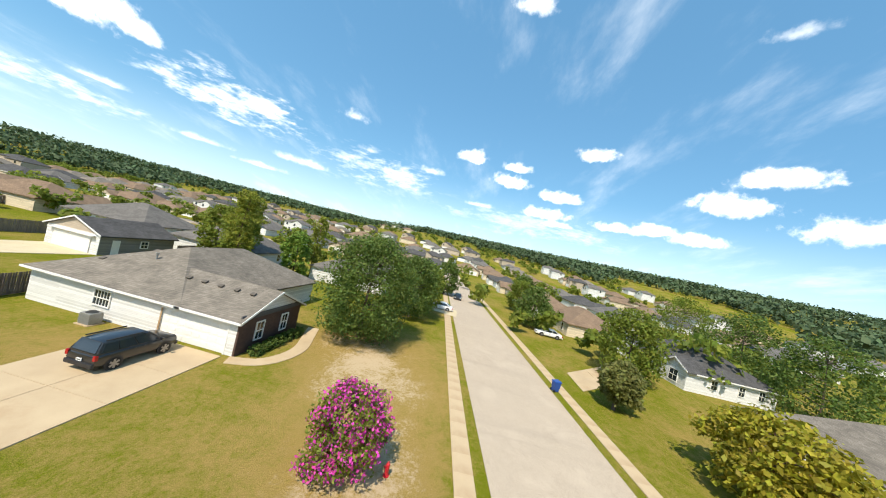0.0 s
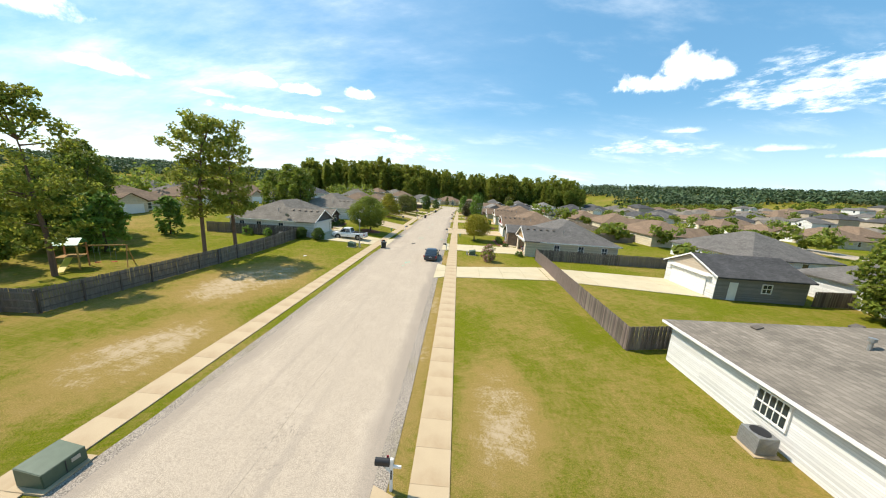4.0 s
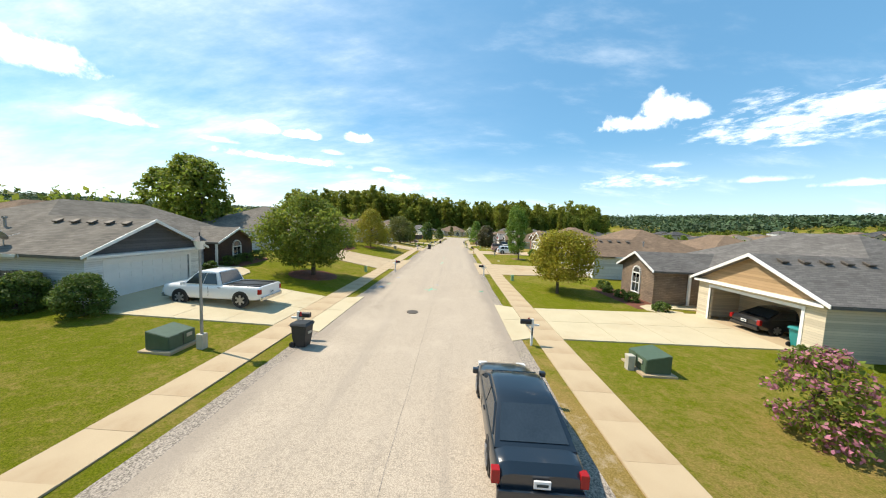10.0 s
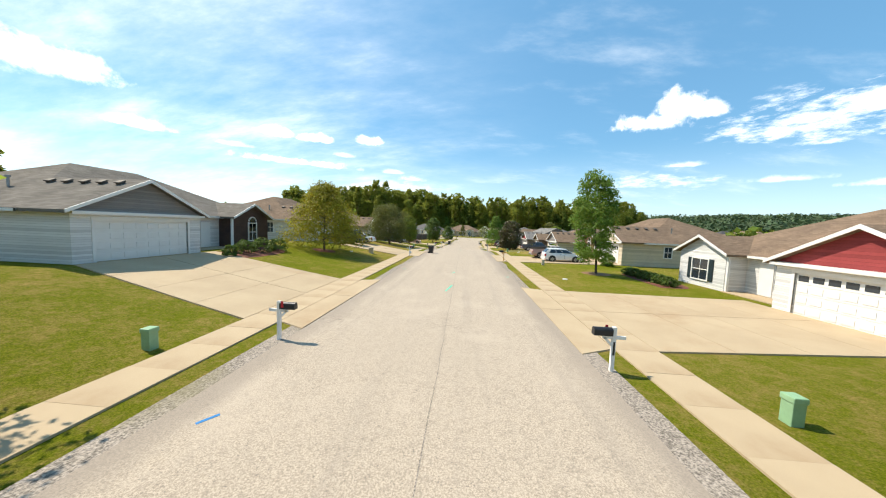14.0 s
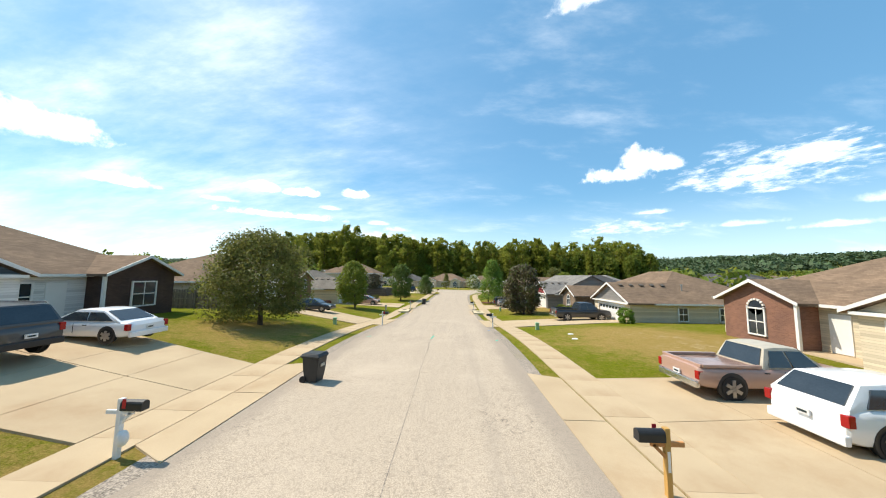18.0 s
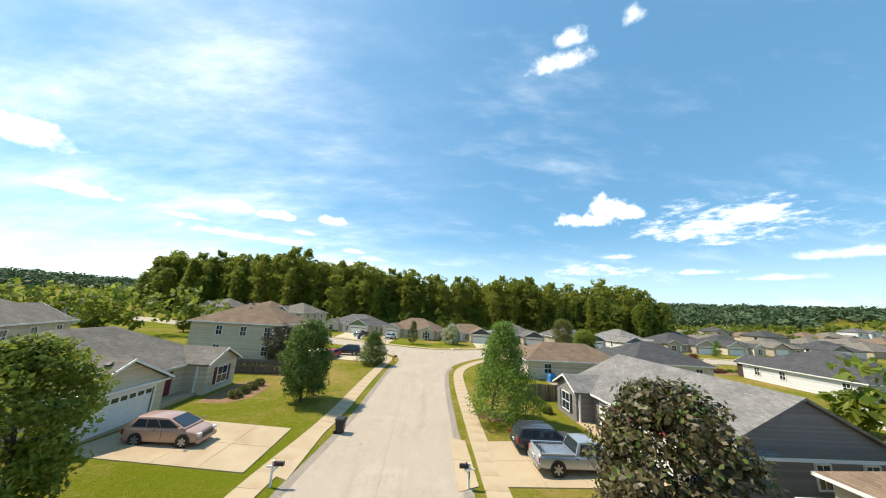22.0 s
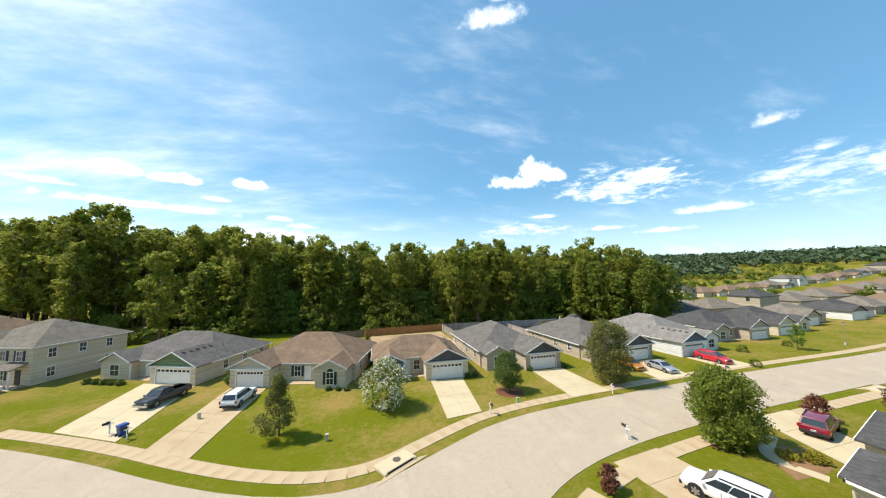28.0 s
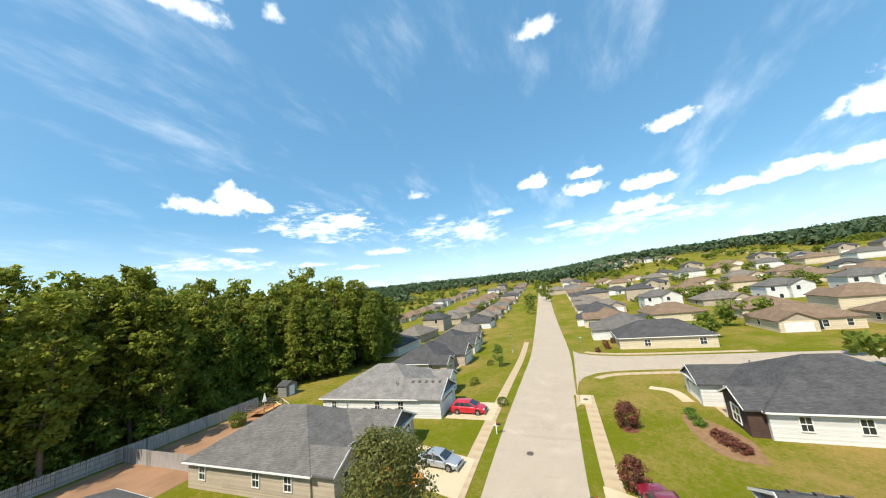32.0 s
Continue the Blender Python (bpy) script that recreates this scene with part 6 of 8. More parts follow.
# tall pines and dark trees in the yards west of the street
for x, y, k, s in ((-41, 20, 4, 0.75), (-44, 27, 3, 0.7), (-38, 13, 4, 0.65), (-46, 14, 3, 0.75), (-43, 22, 4, 0.7), (-49, 30, 3, 0.8), (-36, 21.5, 5, 0.8), (-52, 20, 3, 0.75), (-39, 33, 5, 0.65),
                   (-33.5, 63, 4, 0.84), (-37.0, 64.5, 4, 0.9), (-42.5, 66, 4, 0.78), (44, 8.5, 0, 0.62), (48, 12, 3, 0.7), (52.5, 13.5, 0, 0.6), (49, 16.5, 4, 0.7), (53, 4, 5, 0.9), (57, 3, 1, 0.5), (-70, 180, 4, 0.6), (-58, 190, 4, 0.5)):
    c = copy_thing(WOOD[k], spot(x, y, 37 * k + x))
    c.scale = (s, s, s)
    c["group"] = "tall trees in the back yards"


def understorey():
    """Foliage that fills the wood between its trees."""
    rnd = np.random.default_rng(31)
    cs, rs = [], []
    while len(cs) < 2300:
        x, y = rnd.uniform(-150, 104), rnd.uniform(240, 300)
        front = 246 + (8 if x < 0 else 0) + max(0, -30 - x) * 0.22 + 3 * math.sin(x * 0.11) - (4 if x > 70 else 0)
        if y < front:
            continue
        top = (17 + 9 * ss(20, -60, x)) * (0.5 + 0.5 * ss(0, 14, y - front))
        k = rnd.uniform(0.03, 1.0)
        cs.append((x, y, gz(x, y) + top * k))
        rs.append(rnd.uniform(1.2, 2.4))
    while len(cs) < 3000:   # bushy edge of the wood behind the fences
        x, y = rnd.uniform(-60, 74), rnd.uniform(239, 248)
        front = 239.2 + (5 if x < 8 else 0) + 1.5 * math.sin(x * 0.31)
        if y < front:
            continue
        cs.append((x, y, gz(x, y) + rnd.uniform(0.4, 2.5 + 1.6 * (y - front))))
        rs.append(rnd.uniform(0.8, 1.6))
    v, f = leaves_mesh(cs, rs, 46, 0.3, rnd)
    tagged(np_mesh("undergrowth", v, f, M["leaf"], None), "dense shaded green undergrowth filling the pine wood", "undergrowth", kind="stuff")


understorey()

# ---- far woods on the hills ----


def far_woods():
    rnd = np.random.default_rng(77)
    cs, rs = [], []
    for _ in range(15000):
        a = rnd.uniform(-1.2, 3.6)
        d = rnd.uniform(430, 1000)
        x, y = d * math.cos(a), 80 + d * math.sin(a)
        if noise.noise((x * 0.006, y * 0.006, 0)) < (-0.4 if d > 560 else 0.05):
            continue
        h = rnd.uniform(9, 17)
        cs.append((x, y, gz(x, y) + h * 0.5))
        rs.append(h * 0.55)
    v, f = leaves_mesh(cs, rs, 12, 2.6, rnd)
    tagged(np_mesh("far_woods", v, f, M["needle_far"], None), "hazy dark green woods on the far hills", "woods", kind="stuff")
    cs, rs = [], []
    for _ in range(1900):
        x, y = rnd.uniform(45, 430), rnd.uniform(-230, 380)
        if (x < 112 and y > 140) or noise.noise((x * 0.02, y * 0.02, 4)) < -0.1:
            continue
        if any(abs(x - lx) < 12 and abs(y - ly) < 12 for lx, ly, _ in lots):
            continue
        h = rnd.uniform(3, 8)
        for _ in range(6):
            cs.append((x + rnd.normal() * h * 0.2, y + rnd.normal() * h * 0.2, gz(x, y) + h * rnd.uniform(0.3, 0.85)))
            rs.append(h * 0.26)
    for _ in range(420):
        x, y = rnd.uniform(-230, -50), rnd.uniform(-60, 215)
        if noise.noise((x * 0.02, y * 0.02, 4)) < 0.0 or any(abs(x - lx) < 12 and abs(y - ly) < 12 for lx, ly, _ in lots):
            continue
        h = rnd.uniform(5, 12)
        for _ in range(7):
            cs.append((x + rnd.normal() * h * 0.2, y + rnd.normal() * h * 0.2, gz(x, y) + h * rnd.uniform(0.3, 0.85)))
            rs.append(h * 0.26)
    v, f = leaves_mesh(cs, rs, 30, 0.6, rnd)
    tagged(np_mesh("yard_trees", v, f, M["leaf"], None), "scattered green trees among the far houses", "trees", kind="stuff")


far_woods()

# ---- vehicles ----


def loft(bm, sections):
    """Closed skin through rings of equal count, capped at both ends."""
    rings = [[bm.verts.new(p) for p in s] for s in sections]
    for a, b in zip(rings, rings[1:]):
        for i in range(len(a)):
            j = (i + 1) % len(a)
            bm.faces.new((a[i], a[j], b[j], b[i]))
    bm.faces.new(rings[0][::-1])
    bm.faces.new(rings[-1])


def car(m, name, label, paint_key, kind="sedan", L=4.8, W=1.85, H=1.45, cover=False, two_tone=None):
    """Local +y is forward, the origin on the ground at the centre."""
    th = thing(name, m, label, "car" if kind != "pickup" else "pickup truck", "parked cars")
    hb = {"sedan": 0.92, "suv": 1.12, "pickup": 1.16, "hatch": 0.98}[kind] * (H / {"sedan": 1.45, "suv": 1.75, "pickup": 1.9, "hatch": 1.5}[kind])
    g = 0.24 if kind in ("sedan", "hatch") else 0.38
    h = W / 2
    prof = {  # along the length: position, top of body, half width factor
        "sedan": [(-0.5, 0.82, 0.86), (-0.47, 0.98, 0.95), (-0.36, 1.0, 1.0), (0.0, 1.0, 1.0), (0.22, 0.98, 1.0), (0.38, 0.88, 0.97), (0.47, 0.78, 0.9), (0.5, 0.62, 0.8)],
        "hatch": [(-0.5, 0.9, 0.88), (-0.47, 1.0, 0.96), (-0.36, 1.02, 1.0), (0.0, 1.0, 1.0), (0.22, 0.97, 1.0), (0.38, 0.86, 0.97), (0.47, 0.76, 0.9), (0.5, 0.6, 0.8)],
        "suv": [(-0.5, 0.86, 0.92), (-0.48, 1.0, 0.97), (-0.36, 1.0, 1.0), (0.0, 1.0, 1.0), (0.24, 1.0, 1.0), (0.4, 0.97, 0.98), (0.48, 0.92, 0.93), (0.5, 0.76, 0.86)],
        "pickup": [(-0.5, 0.97, 0.97), (-0.49, 1.0, 0.99), (-0.36, 1.0, 1.0), (0.0, 1.0, 1.0), (0.24, 1.0, 1.0), (0.4, 0.97, 0.99), (0.48, 0.93, 0.95), (0.5, 0.75, 0.9)]}[kind]
    bm = bmesh.new()
    secs = []
    stations = []
    for (t0, a0, w0), (t1, a1, w1) in zip(prof, prof[1:]):
        for k in range(3):
            q = k / 3
            stations.append((t0 + (t1 - t0) * q, a0 + (a1 - a0) * q, w0 + (w1 - w0) * math.sin(q * math.pi / 2)))
    stations.append(prof[-1])
    for t, top, wf in stations:
        y, z, w = t * L, hb * top, h * wf
        gg = g + 0.1 * max(0, abs(t) - 0.42) / 0.08
        half = [(0.82 * w, gg), (0.94 * w, gg + 0.05), (0.99 * w, gg + 0.18), (1.0 * w, gg + (z - gg) * 0.5), (0.985 * w, gg + (z - gg) * 0.74), (0.955 * w, z - 0.07), (0.9 * w, z - 0.02), (0.7 * w, z + 0.012)]
        secs.append([(-x, y, q) for x, q in half] + [(x, y, q) for x, q in half[::-1]])
    loft(bm, secs)
    body = part("body", bm, M[paint_key], th)
    body.data.shade_smooth()
    body.data.set_sharp_from_angle(angle=radians(38))
    # cabin: painted shell with panes set on it
    cab = {"sedan": (-0.4, -0.2, 0.06, 0.27), "hatch": (-0.485, -0.37, 0.05, 0.3), "suv": (-0.49, -0.42, 0.09, 0.26), "pickup": (-0.1, -0.05, 0.16, 0.29)}[kind]
    r0, r1, f1, f0 = [c * L for c in cab]
    zt, zb = H, hb - 0.02
    wl, wu = h * 0.92, h * 0.73
    zs = zt - 0.07
    bm = bmesh.new()
    secs = []
    for y, k in ((r0, 0.0), (r0 + (r1 - r0) * 0.5, 0.47), (r1, 0.94), (r1 + (f1 - r1) * 0.3, 1.0), (r1 + (f1 - r1) * 0.7, 1.0), (f1, 0.93), (f1 + (f0 - f1) * 0.5, 0.465), (f0, 0.0)):
        z = zb + (zt - zb) * k + 0.01
        wt = wl + (wu - wl) * k
        secs.append([(-wl, y, zb - 0.08), (-(wl + wt) / 2 - 0.01, y, (zb + z) / 2), (-wt, y, z - 0.05 * k), (-wt * 0.8, y, z), (wt * 0.8, y, z), (wt, y, z - 0.05 * k), ((wl + wt) / 2 + 0.01, y, (zb + z) / 2), (wl, y, zb - 0.08)])
    loft(bm, secs)
    roof = part("roof", bm, M[two_tone or paint_key], th)
    roof.data.shade_smooth()
    roof.data.set_sharp_from_angle(angle=radians(30))

    def pane(corners, push):
        bm = bmesh.new()
        n = (Vector(corners[1]) - Vector(corners[0])).cross(Vector(corners[-1]) - Vector(corners[0])).normalized()
        if n.dot(push) < 0:
            n = -n
        fr = [bm.verts.new(Vector(c) + n * 0.022) for c in corners]
        bk = [bm.verts.new(Vector(c) - n * 0.02) for c in corners]
        bm.faces.new(fr)
        bm.faces.new(bk[::-1])
        for i in range(len(fr)):
            bm.faces.new((fr[i], bk[i], bk[(i + 1) % len(fr)], fr[(i + 1) % len(fr)]))
        part("window", bm, M["glass"], th)

    def sx(z):
        return wl + (wu - wl) * min(1, max(0, (z - zb) / (zt - zb))) + 0.012

    def fy(z):
        return f0 + (f1 - f0) * min(1, (z - zb) / (zt * 0.94 + zb * 0.06 - zb))

    def ry(z):
        return r0 + (r1 - r0) * min(1, (z - zb) / (zt * 0.94 + zb * 0.06 - zb))

    z0, z1 = zb + 0.05, zt - 0.14
    cuts = {"sedan": (0.06, 0.47, 0.93), "hatch": (0.1, 0.36, 0.62, 0.95), "suv": (0.04, 0.3, 0.6, 0.95), "pickup": (0.08, 0.48, 0.94)}[kind]
    for s in (-1, 1):
        for c0, c1 in zip(cuts, cuts[1:]):
            q = []
            for c, z in ((c0, z0), (c1, z0), (c1, z1), (c0, z1)):
                y = ry(z) + (fy(z) - ry(z)) * c + (0.035 if c == c0 else -0.035)
                q.append((s * sx(z), y, z))
            pane(q, Vector((s, 0, 0.2)))
    for fn, d in ((fy, 1), (ry, -1)):
        za, zc = zb + 0.06, zt - 0.1
        pane([(-sx(za) + 0.12, fn(za), za + 0.01), (sx(za) - 0.12, fn(za), za + 0.01), (sx(zc) - 0.1, fn(zc), zc + 0.01), (-sx(zc) + 0.1, fn(zc), zc + 0.01)], Vector((0, d, 0.6)))
    if kind == "pickup":
        bm = bmesh.new()
        y0, y1 = -0.485 * L, -0.11 * L
        if cover:
            box(bm, -h * 0.88, h * 0.88, y0, y1, hb - 0.01, hb + 0.03, 0.01)
            for s in (-1, 1):
                box(bm, s * h * 0.5 - 0.03, s * h * 0.5 + 0.03, y0 + 0.1, y1 - 0.1, hb + 0.03, hb + 0.06)
            part("bed_cover", bm, M["black_plastic"], th)
        else:
            box(bm, -h * 0.8, h * 0.8, y0 + 0.06, y1, hb - 0.005, hb + 0.012)
            part("bed_liner", bm, M["black_plastic"], th)
            for s in (-1, 1):
                part("bed_rail", one(box, s * h * 0.9 - 0.06, s * h * 0.9 + 0.06, y0 + 0.072, y1, hb, hb + 0.1, 0.02), M[paint_key], th)
            part("tailgate_rail", one(box, -h * 0.93, h * 0.93, y0, y0 + 0.07, hb, hb + 0.1, 0.02), M[paint_key], th)
    # wheels
    wr = {"sedan": 0.335, "hatch": 0.32 if H < 1.6 else 0.37, "suv": 0.4, "pickup": 0.43}[kind]
    for s in (-1, 1):
        for y in (-0.3 * L, 0.31 * L):
            bm = bmesh.new()
            bmesh.ops.create_cone(bm, cap_ends=True, segments=22, radius1=wr, radius2=wr, depth=0.24, matrix=Matrix.Rotation(math.pi / 2, 4, "Y"))
            bmesh.ops.bevel(bm, geom=[e for e in bm.edges if len(e.link_faces) == 2 and any(len(f.verts) > 4 for f in e.link_faces)], offset=0.04, segments=2, affect="EDGES")
            wh = part("wheel", bm, M["rubber"], th, "", Matrix.Translation((s * (h - 0.1), y, wr)))
            bm = bmesh.new()
            bmesh.ops.create_cone(bm, cap_ends=True, segments=18, radius1=wr * 0.2, radius2=wr * 0.18, depth=0.04, matrix=Matrix.Translation((s * 0.115, 0, 0)) @ Matrix.Rotation(s * math.pi / 2, 4, "Y"))
            for k in range(6):
                box(bm, 0.11 * s, 0.142 * s, -0.055, 0.055, 0.04, wr * 0.66, m=Matrix.Rotation(k * math.pi / 3, 4, "X"))
            part("rim", bm, M["alloy"], wh)
            # black disc for the shade in the wheel well; on clad cars the cladding
            bm = bmesh.new()
            bmesh.ops.create_cone(bm, cap_ends=True, segments=22, radius1=wr + 0.06, radius2=wr + 0.06, depth=0.05, matrix=Matrix.Translation((s * (h - 0.025), y, wr + 0.02)) @ Matrix.Rotation(math.pi / 2, 4, "Y"))
            part("wheel_arch", bm, M["black_plastic"], th)
    # bumpers, lights, plate, mirrors
    for s in (-1, 1):
        part("bumper", one(box, -h * 0.93, h * 0.93, s * L / 2 - 0.1, s * L / 2 + 0.06, g + 0.02, g + 0.26, 0.04), M["black_plastic" if kind in ("suv",) else ("chrome" if kind == "pickup" else paint_key)], th)
        zl = hb * (0.78 if kind != "suv" else 0.85)
        part("tail_light", one(box, s * h * 0.92 - 0.12, s * h * 0.92 + 0.05, -L / 2 - 0.02, -L / 2 + 0.14, zl - 0.16, zl + 0.12, 0.02), M["red_light"], th, "red tail light")
        part("headlight", one(box, s * h * 0.72 - 0.17, s * h * 0.72 + 0.14, L / 2 - 0.2, L / 2 + 0.012, hb * 0.62, hb * 0.76, 0.03), M["lamp_glass"], th, "clear headlight")
        part("mirror", one(box, s * (h + 0.02), s * (h + 0.2), f0 - 0.25, f0 - 0.1, hb - 0.02, hb + 0.14, 0.03), M[paint_key], th)
    part("number_plate", one(box, -0.16, 0.16, -L / 2 - 0.07, -L / 2 - 0.03, hb * 0.6, hb * 0.6 + 0.15), M["plate"], th, "white number plate")
    part("plate_bar", one(box, -0.11, 0.11, -L / 2 - 0.076, -L / 2 - 0.068, hb * 0.6 + 0.045, hb * 0.6 + 0.1), M["shutter"], th)
    part("grille", one(box, -h * 0.5, h * 0.5, L / 2 - 0.03, L / 2 + 0.02, hb * 0.45, hb * 0.7), M["black_plastic"], th)
    if kind == "suv":
        for s in (-1, 1):
            part("roof_rail", one(box, s * wu - 0.03, s * wu + 0.01, r1 + 0.15, f1 - 0.2, zt - 0.02, zt + 0.05), M["chrome" if paint_key == "paint_grey" else "black_plastic"], th)
    bm = bmesh.new()
    for s in (-1, 1):
        box(bm, s * (h + 0.002) - 0.004, s * (h + 0.002) + 0.004, 0.02 * L, 0.02 * L + 0.02, g + 0.2, hb - 0.08)
        box(bm, s * (h - 0.012) - 0.02, s * (h - 0.012) + 0.02, -0.1 * L, -0.1 * L + 0.16, hb - 0.16, hb - 0.125)
    part("door_seams", bm, M["black_plastic"], th)
    return th


FWD, BACK = 0, 180
car(spot(3.6, 30.8, 0), "sedan", "black saloon with red tail lights parked on the street", "paint_navy", "sedan", 4.95, 1.85, 1.47)
car(spot(18.0, -6.8, -90), "sport_utility_vehicle", "black sport utility vehicle on a concrete driveway", "paint_black", "suv", 4.7, 1.85, 1.76)
car(spot(-12.2, 40.2, 90), "pickup_truck", "white crew cab pickup with a black bed cover", "paint_white", "pickup", 5.9, 2.05, 2.0, cover=True)
car(spot(21.4, 40.8, -90), "sedan", "dark car inside the open garage", "paint_black", "sedan", 4.7, 1.8, 1.45)
car(spot(-15.6, 87.0, 90), "sport_utility_vehicle", "dark graphite sport utility vehicle with chrome roof rails", "paint_grey", "suv", 4.9, 1.94, 1.88)
car(spot(-15.0, 90.6, 90), "sedan", "white saloon on a driveway", "paint_white", "sedan", 4.8, 1.85, 1.45)
car(spot(13.0, 85.2, -90), "sport_utility_vehicle", "white compact sport utility vehicle on a driveway", "paint_white", "hatch", 4.5, 1.86, 1.66)
car(spot(12.6, 88.4, -90), "pickup_truck", "faded two-tone old pickup with an open bed", "paint_bronze", "pickup", 5.4, 1.95, 1.78, two_tone="beige")
car(spot(15.8, 110.6, -90), "pickup_truck", "graphite grey crew cab pickup on a driveway", "paint_grey", "pickup", 5.9, 2.05, 1.95)
car(spot(-14.6, 111.4, -90), "sedan", "dark blue-black saloon on a driveway", "paint_navy", "sedan", 4.8, 1.85, 1.45)
car(spot(12.6, 129.4, -90), "pickup_truck", "silver pickup on a driveway", "paint_silver", "pickup", 5.7, 2.0, 1.9)
car(spot(11.6, 132.2, -90), "sport_utility_vehicle", "dark silver estate car on a driveway", "paint_grey", "suv", 4.6, 1.85, 1.65)
car(spot(-14.0, 131.4, -90), "sport_utility_vehicle", "bronze crossover facing the street on a driveway", "paint_bronze", "hatch", 4.7, 1.88, 1.68)
car(spot(-13.4, 163.4, 172), "sedan", "red saloon on a concrete pad", "paint_red", "sedan", 4.7, 1.85, 1.45)
car(spot(-11.6, 167.4, 95), "sport_utility_vehicle", "black sport utility vehicle by a garage", "paint_black", "suv", 4.8, 1.9, 1.75)
car(spot(-16.4, 203.2, 160), "pickup_truck", "dark grey pickup on a driveway", "paint_grey", "pickup", 5.6, 1.95, 1.85)
car(spot(-7.0, 200.0, -10), "sport_utility_vehicle", "white sport utility vehicle on a driveway", "paint_white", "suv", 4.7, 1.88, 1.75)
car(spot(-41.6, 211.4, 150), "sedan", "white saloon on a driveway", "paint_white", "sedan", 4.7, 1.85, 1.45)
car(spot(-38.8, 207.4, 115), "sedan", "dark saloon at the kerb", "paint_grey", "sedan", 4.7, 1.85, 1.45)
car(spot(53.4, 194.8, 175), "sedan", "silver coupe on a driveway", "paint_silver", "sedan", 4.5, 1.82, 1.4)
car(spot(49.8, 197.0, 175), "hatchback_car", "orange hatchback beside an oak", "paint_orange", "hatch", 4.2, 1.78, 1.5)
car(spot(66.2, 195.8, 180), "minivan", "red minivan on a driveway", "paint_red", "hatch", 4.9, 1.95, 1.7)
car(spot(31.2, 172.4, 20), "sport_utility_vehicle", "white sport utility vehicle on a driveway", "paint_white", "suv", 4.7, 1.88, 1.75)
car(spot(50.2, 176.4, -75), "minivan", "maroon minivan on a driveway", "paint_maroon", "suv", 5.0, 1.95, 1.72)
car(spot(58, -23.5, 0), "sedan", "white saloon on a driveway", "paint_white", "sedan", 4.7, 1.85, 1.45)
car(spot(76, -26.4, 90), "sedan", "dark saloon beside the cross street", "paint_black", "sedan", 4.7, 1.85, 1.45)
car(spot(57.8, -44.2, 0), "sedan", "white car by a brick house", "paint_white", "sedan", 4.7, 1.85, 1.45)

# ---- fences ----


def fence(pts, mat="fence", h=1.75, label="weathered grey board fence", step=0.155, rails_side=1, board=0.151, single=85):
    th = thing("fence", Matrix(), label, "fence", "back yard fences")
    me = bpy.data.meshes.new("board")
    bm = bmesh.new()
    box(bm, -board / 2, board / 2, -0.011, 0.011, 0, h)
    for v in bm.verts:   # dog-eared top
        if v.co.z > h - 0.01:
            v.co.x *= 0.8
    bm.to_mesh(me)
    bm.free()
    me.materials.append(M[mat])
    if pts[0][1] > 140 or pts[0][0] > 33:
        single = min(single, 40)
    count, rest = 0, bmesh.new()
    rnd = random.Random(len(pts) * 31 + int(pts[0][0] * 7))
    for a, b in zip(pts, pts[1:]):
        d = math.dist(a, b)
        ang = math.atan2(b[1] - a[1], b[0] - a[0])
        n = max(1, round(d / step))
        for i in range(n):
            k = (i + 0.5) / n
            x, y = a[0] + (b[0] - a[0]) * k, a[1] + (b[1] - a[1]) * k
            mm = Matrix.Translation((x, y, gz(x, y) + 0.02 + rnd.uniform(-0.03, 0.03))) @ Matrix.Rotation(ang + rnd.uniform(-0.02, 0.02), 4, "Z") @ Matrix.Rotation(rnd.uniform(-0.012, 0.012), 4, "Y")
            if count < single:
                ob = new("board", me)
                ob.parent = th
                ob.matrix_basis = mm
                count += 1
            else:
                rest.from_mesh(me)
                rest.verts.ensure_lookup_table()
                bmesh.ops.transform(rest, matrix=mm, verts=rest.verts[-8:])
        bm = bmesh.new()
        nrm = Vector((-math.sin(ang), math.cos(ang), 0)) * rails_side
        for z in (0.35, h * 0.52, h - 0.3):
            p, q = Vector((a[0], a[1], gz(*a) + z)) + nrm * 0.04, Vector((b[0], b[1], gz(*b) + z)) + nrm * 0.04
            box(bm, -d / 2, d / 2, -0.022, 0.022, -0.045, 0.045, m=Matrix.Translation((p + q) / 2) @ (q - p).to_track_quat("X", "Z").to_matrix().to_4x4())
        part("rail", bm, M[mat], th)
        for i in range(int(d / 2.4) + 1):
            k = i * 2.4 / d
            x, y = a[0] + (b[0] - a[0]) * k + nrm.x * 0.09, a[1] + (b[1] - a[1]) * k + nrm.y * 0.09
            part("post", one(box, x - 0.045, x + 0.045, y - 0.045, y + 0.045, gz(x, y) - 0.2, gz(x, y) + h - 0.05), M[mat], th)
    if rest.verts:
        tagged(part("fence_boarding", rest, M[mat], th), kind="stuff")
    else:
        rest.free()


fence([(23.2, 8.0), (19.2, 7.2), (19.8, 34.6)], rails_side=-1)
fence([(19.8, 34.4), (33, 34.4), (47, 35)], rails_side=1)
fence([(-19.6, 37.2), (-20.4, 20), (-21.4, 5.6), (-40, 4)], rails_side=1)
fence([(-19.6, 37.2), (-36, 36.6)], rails_side=1)
fence([(46.4, 20.4), (60, 22), (60, 52)], single=60, label="weathered board fence behind a garage")
fence([(-19.8, 157.4), (-13.2, 158.0), (-14.6, 150.4), (-34, 149.6)], label="weathered board fence beside the tan house")
fence([(-20.0, 104.4), (-30, 104.2)], label="weathered board fence between houses")
fence([(8.0, 215), (8.2, 236), (28.6, 237.5)], "fence_new", 1.8, "new orange cedar fence round a sandy yard", rails_side=-1)
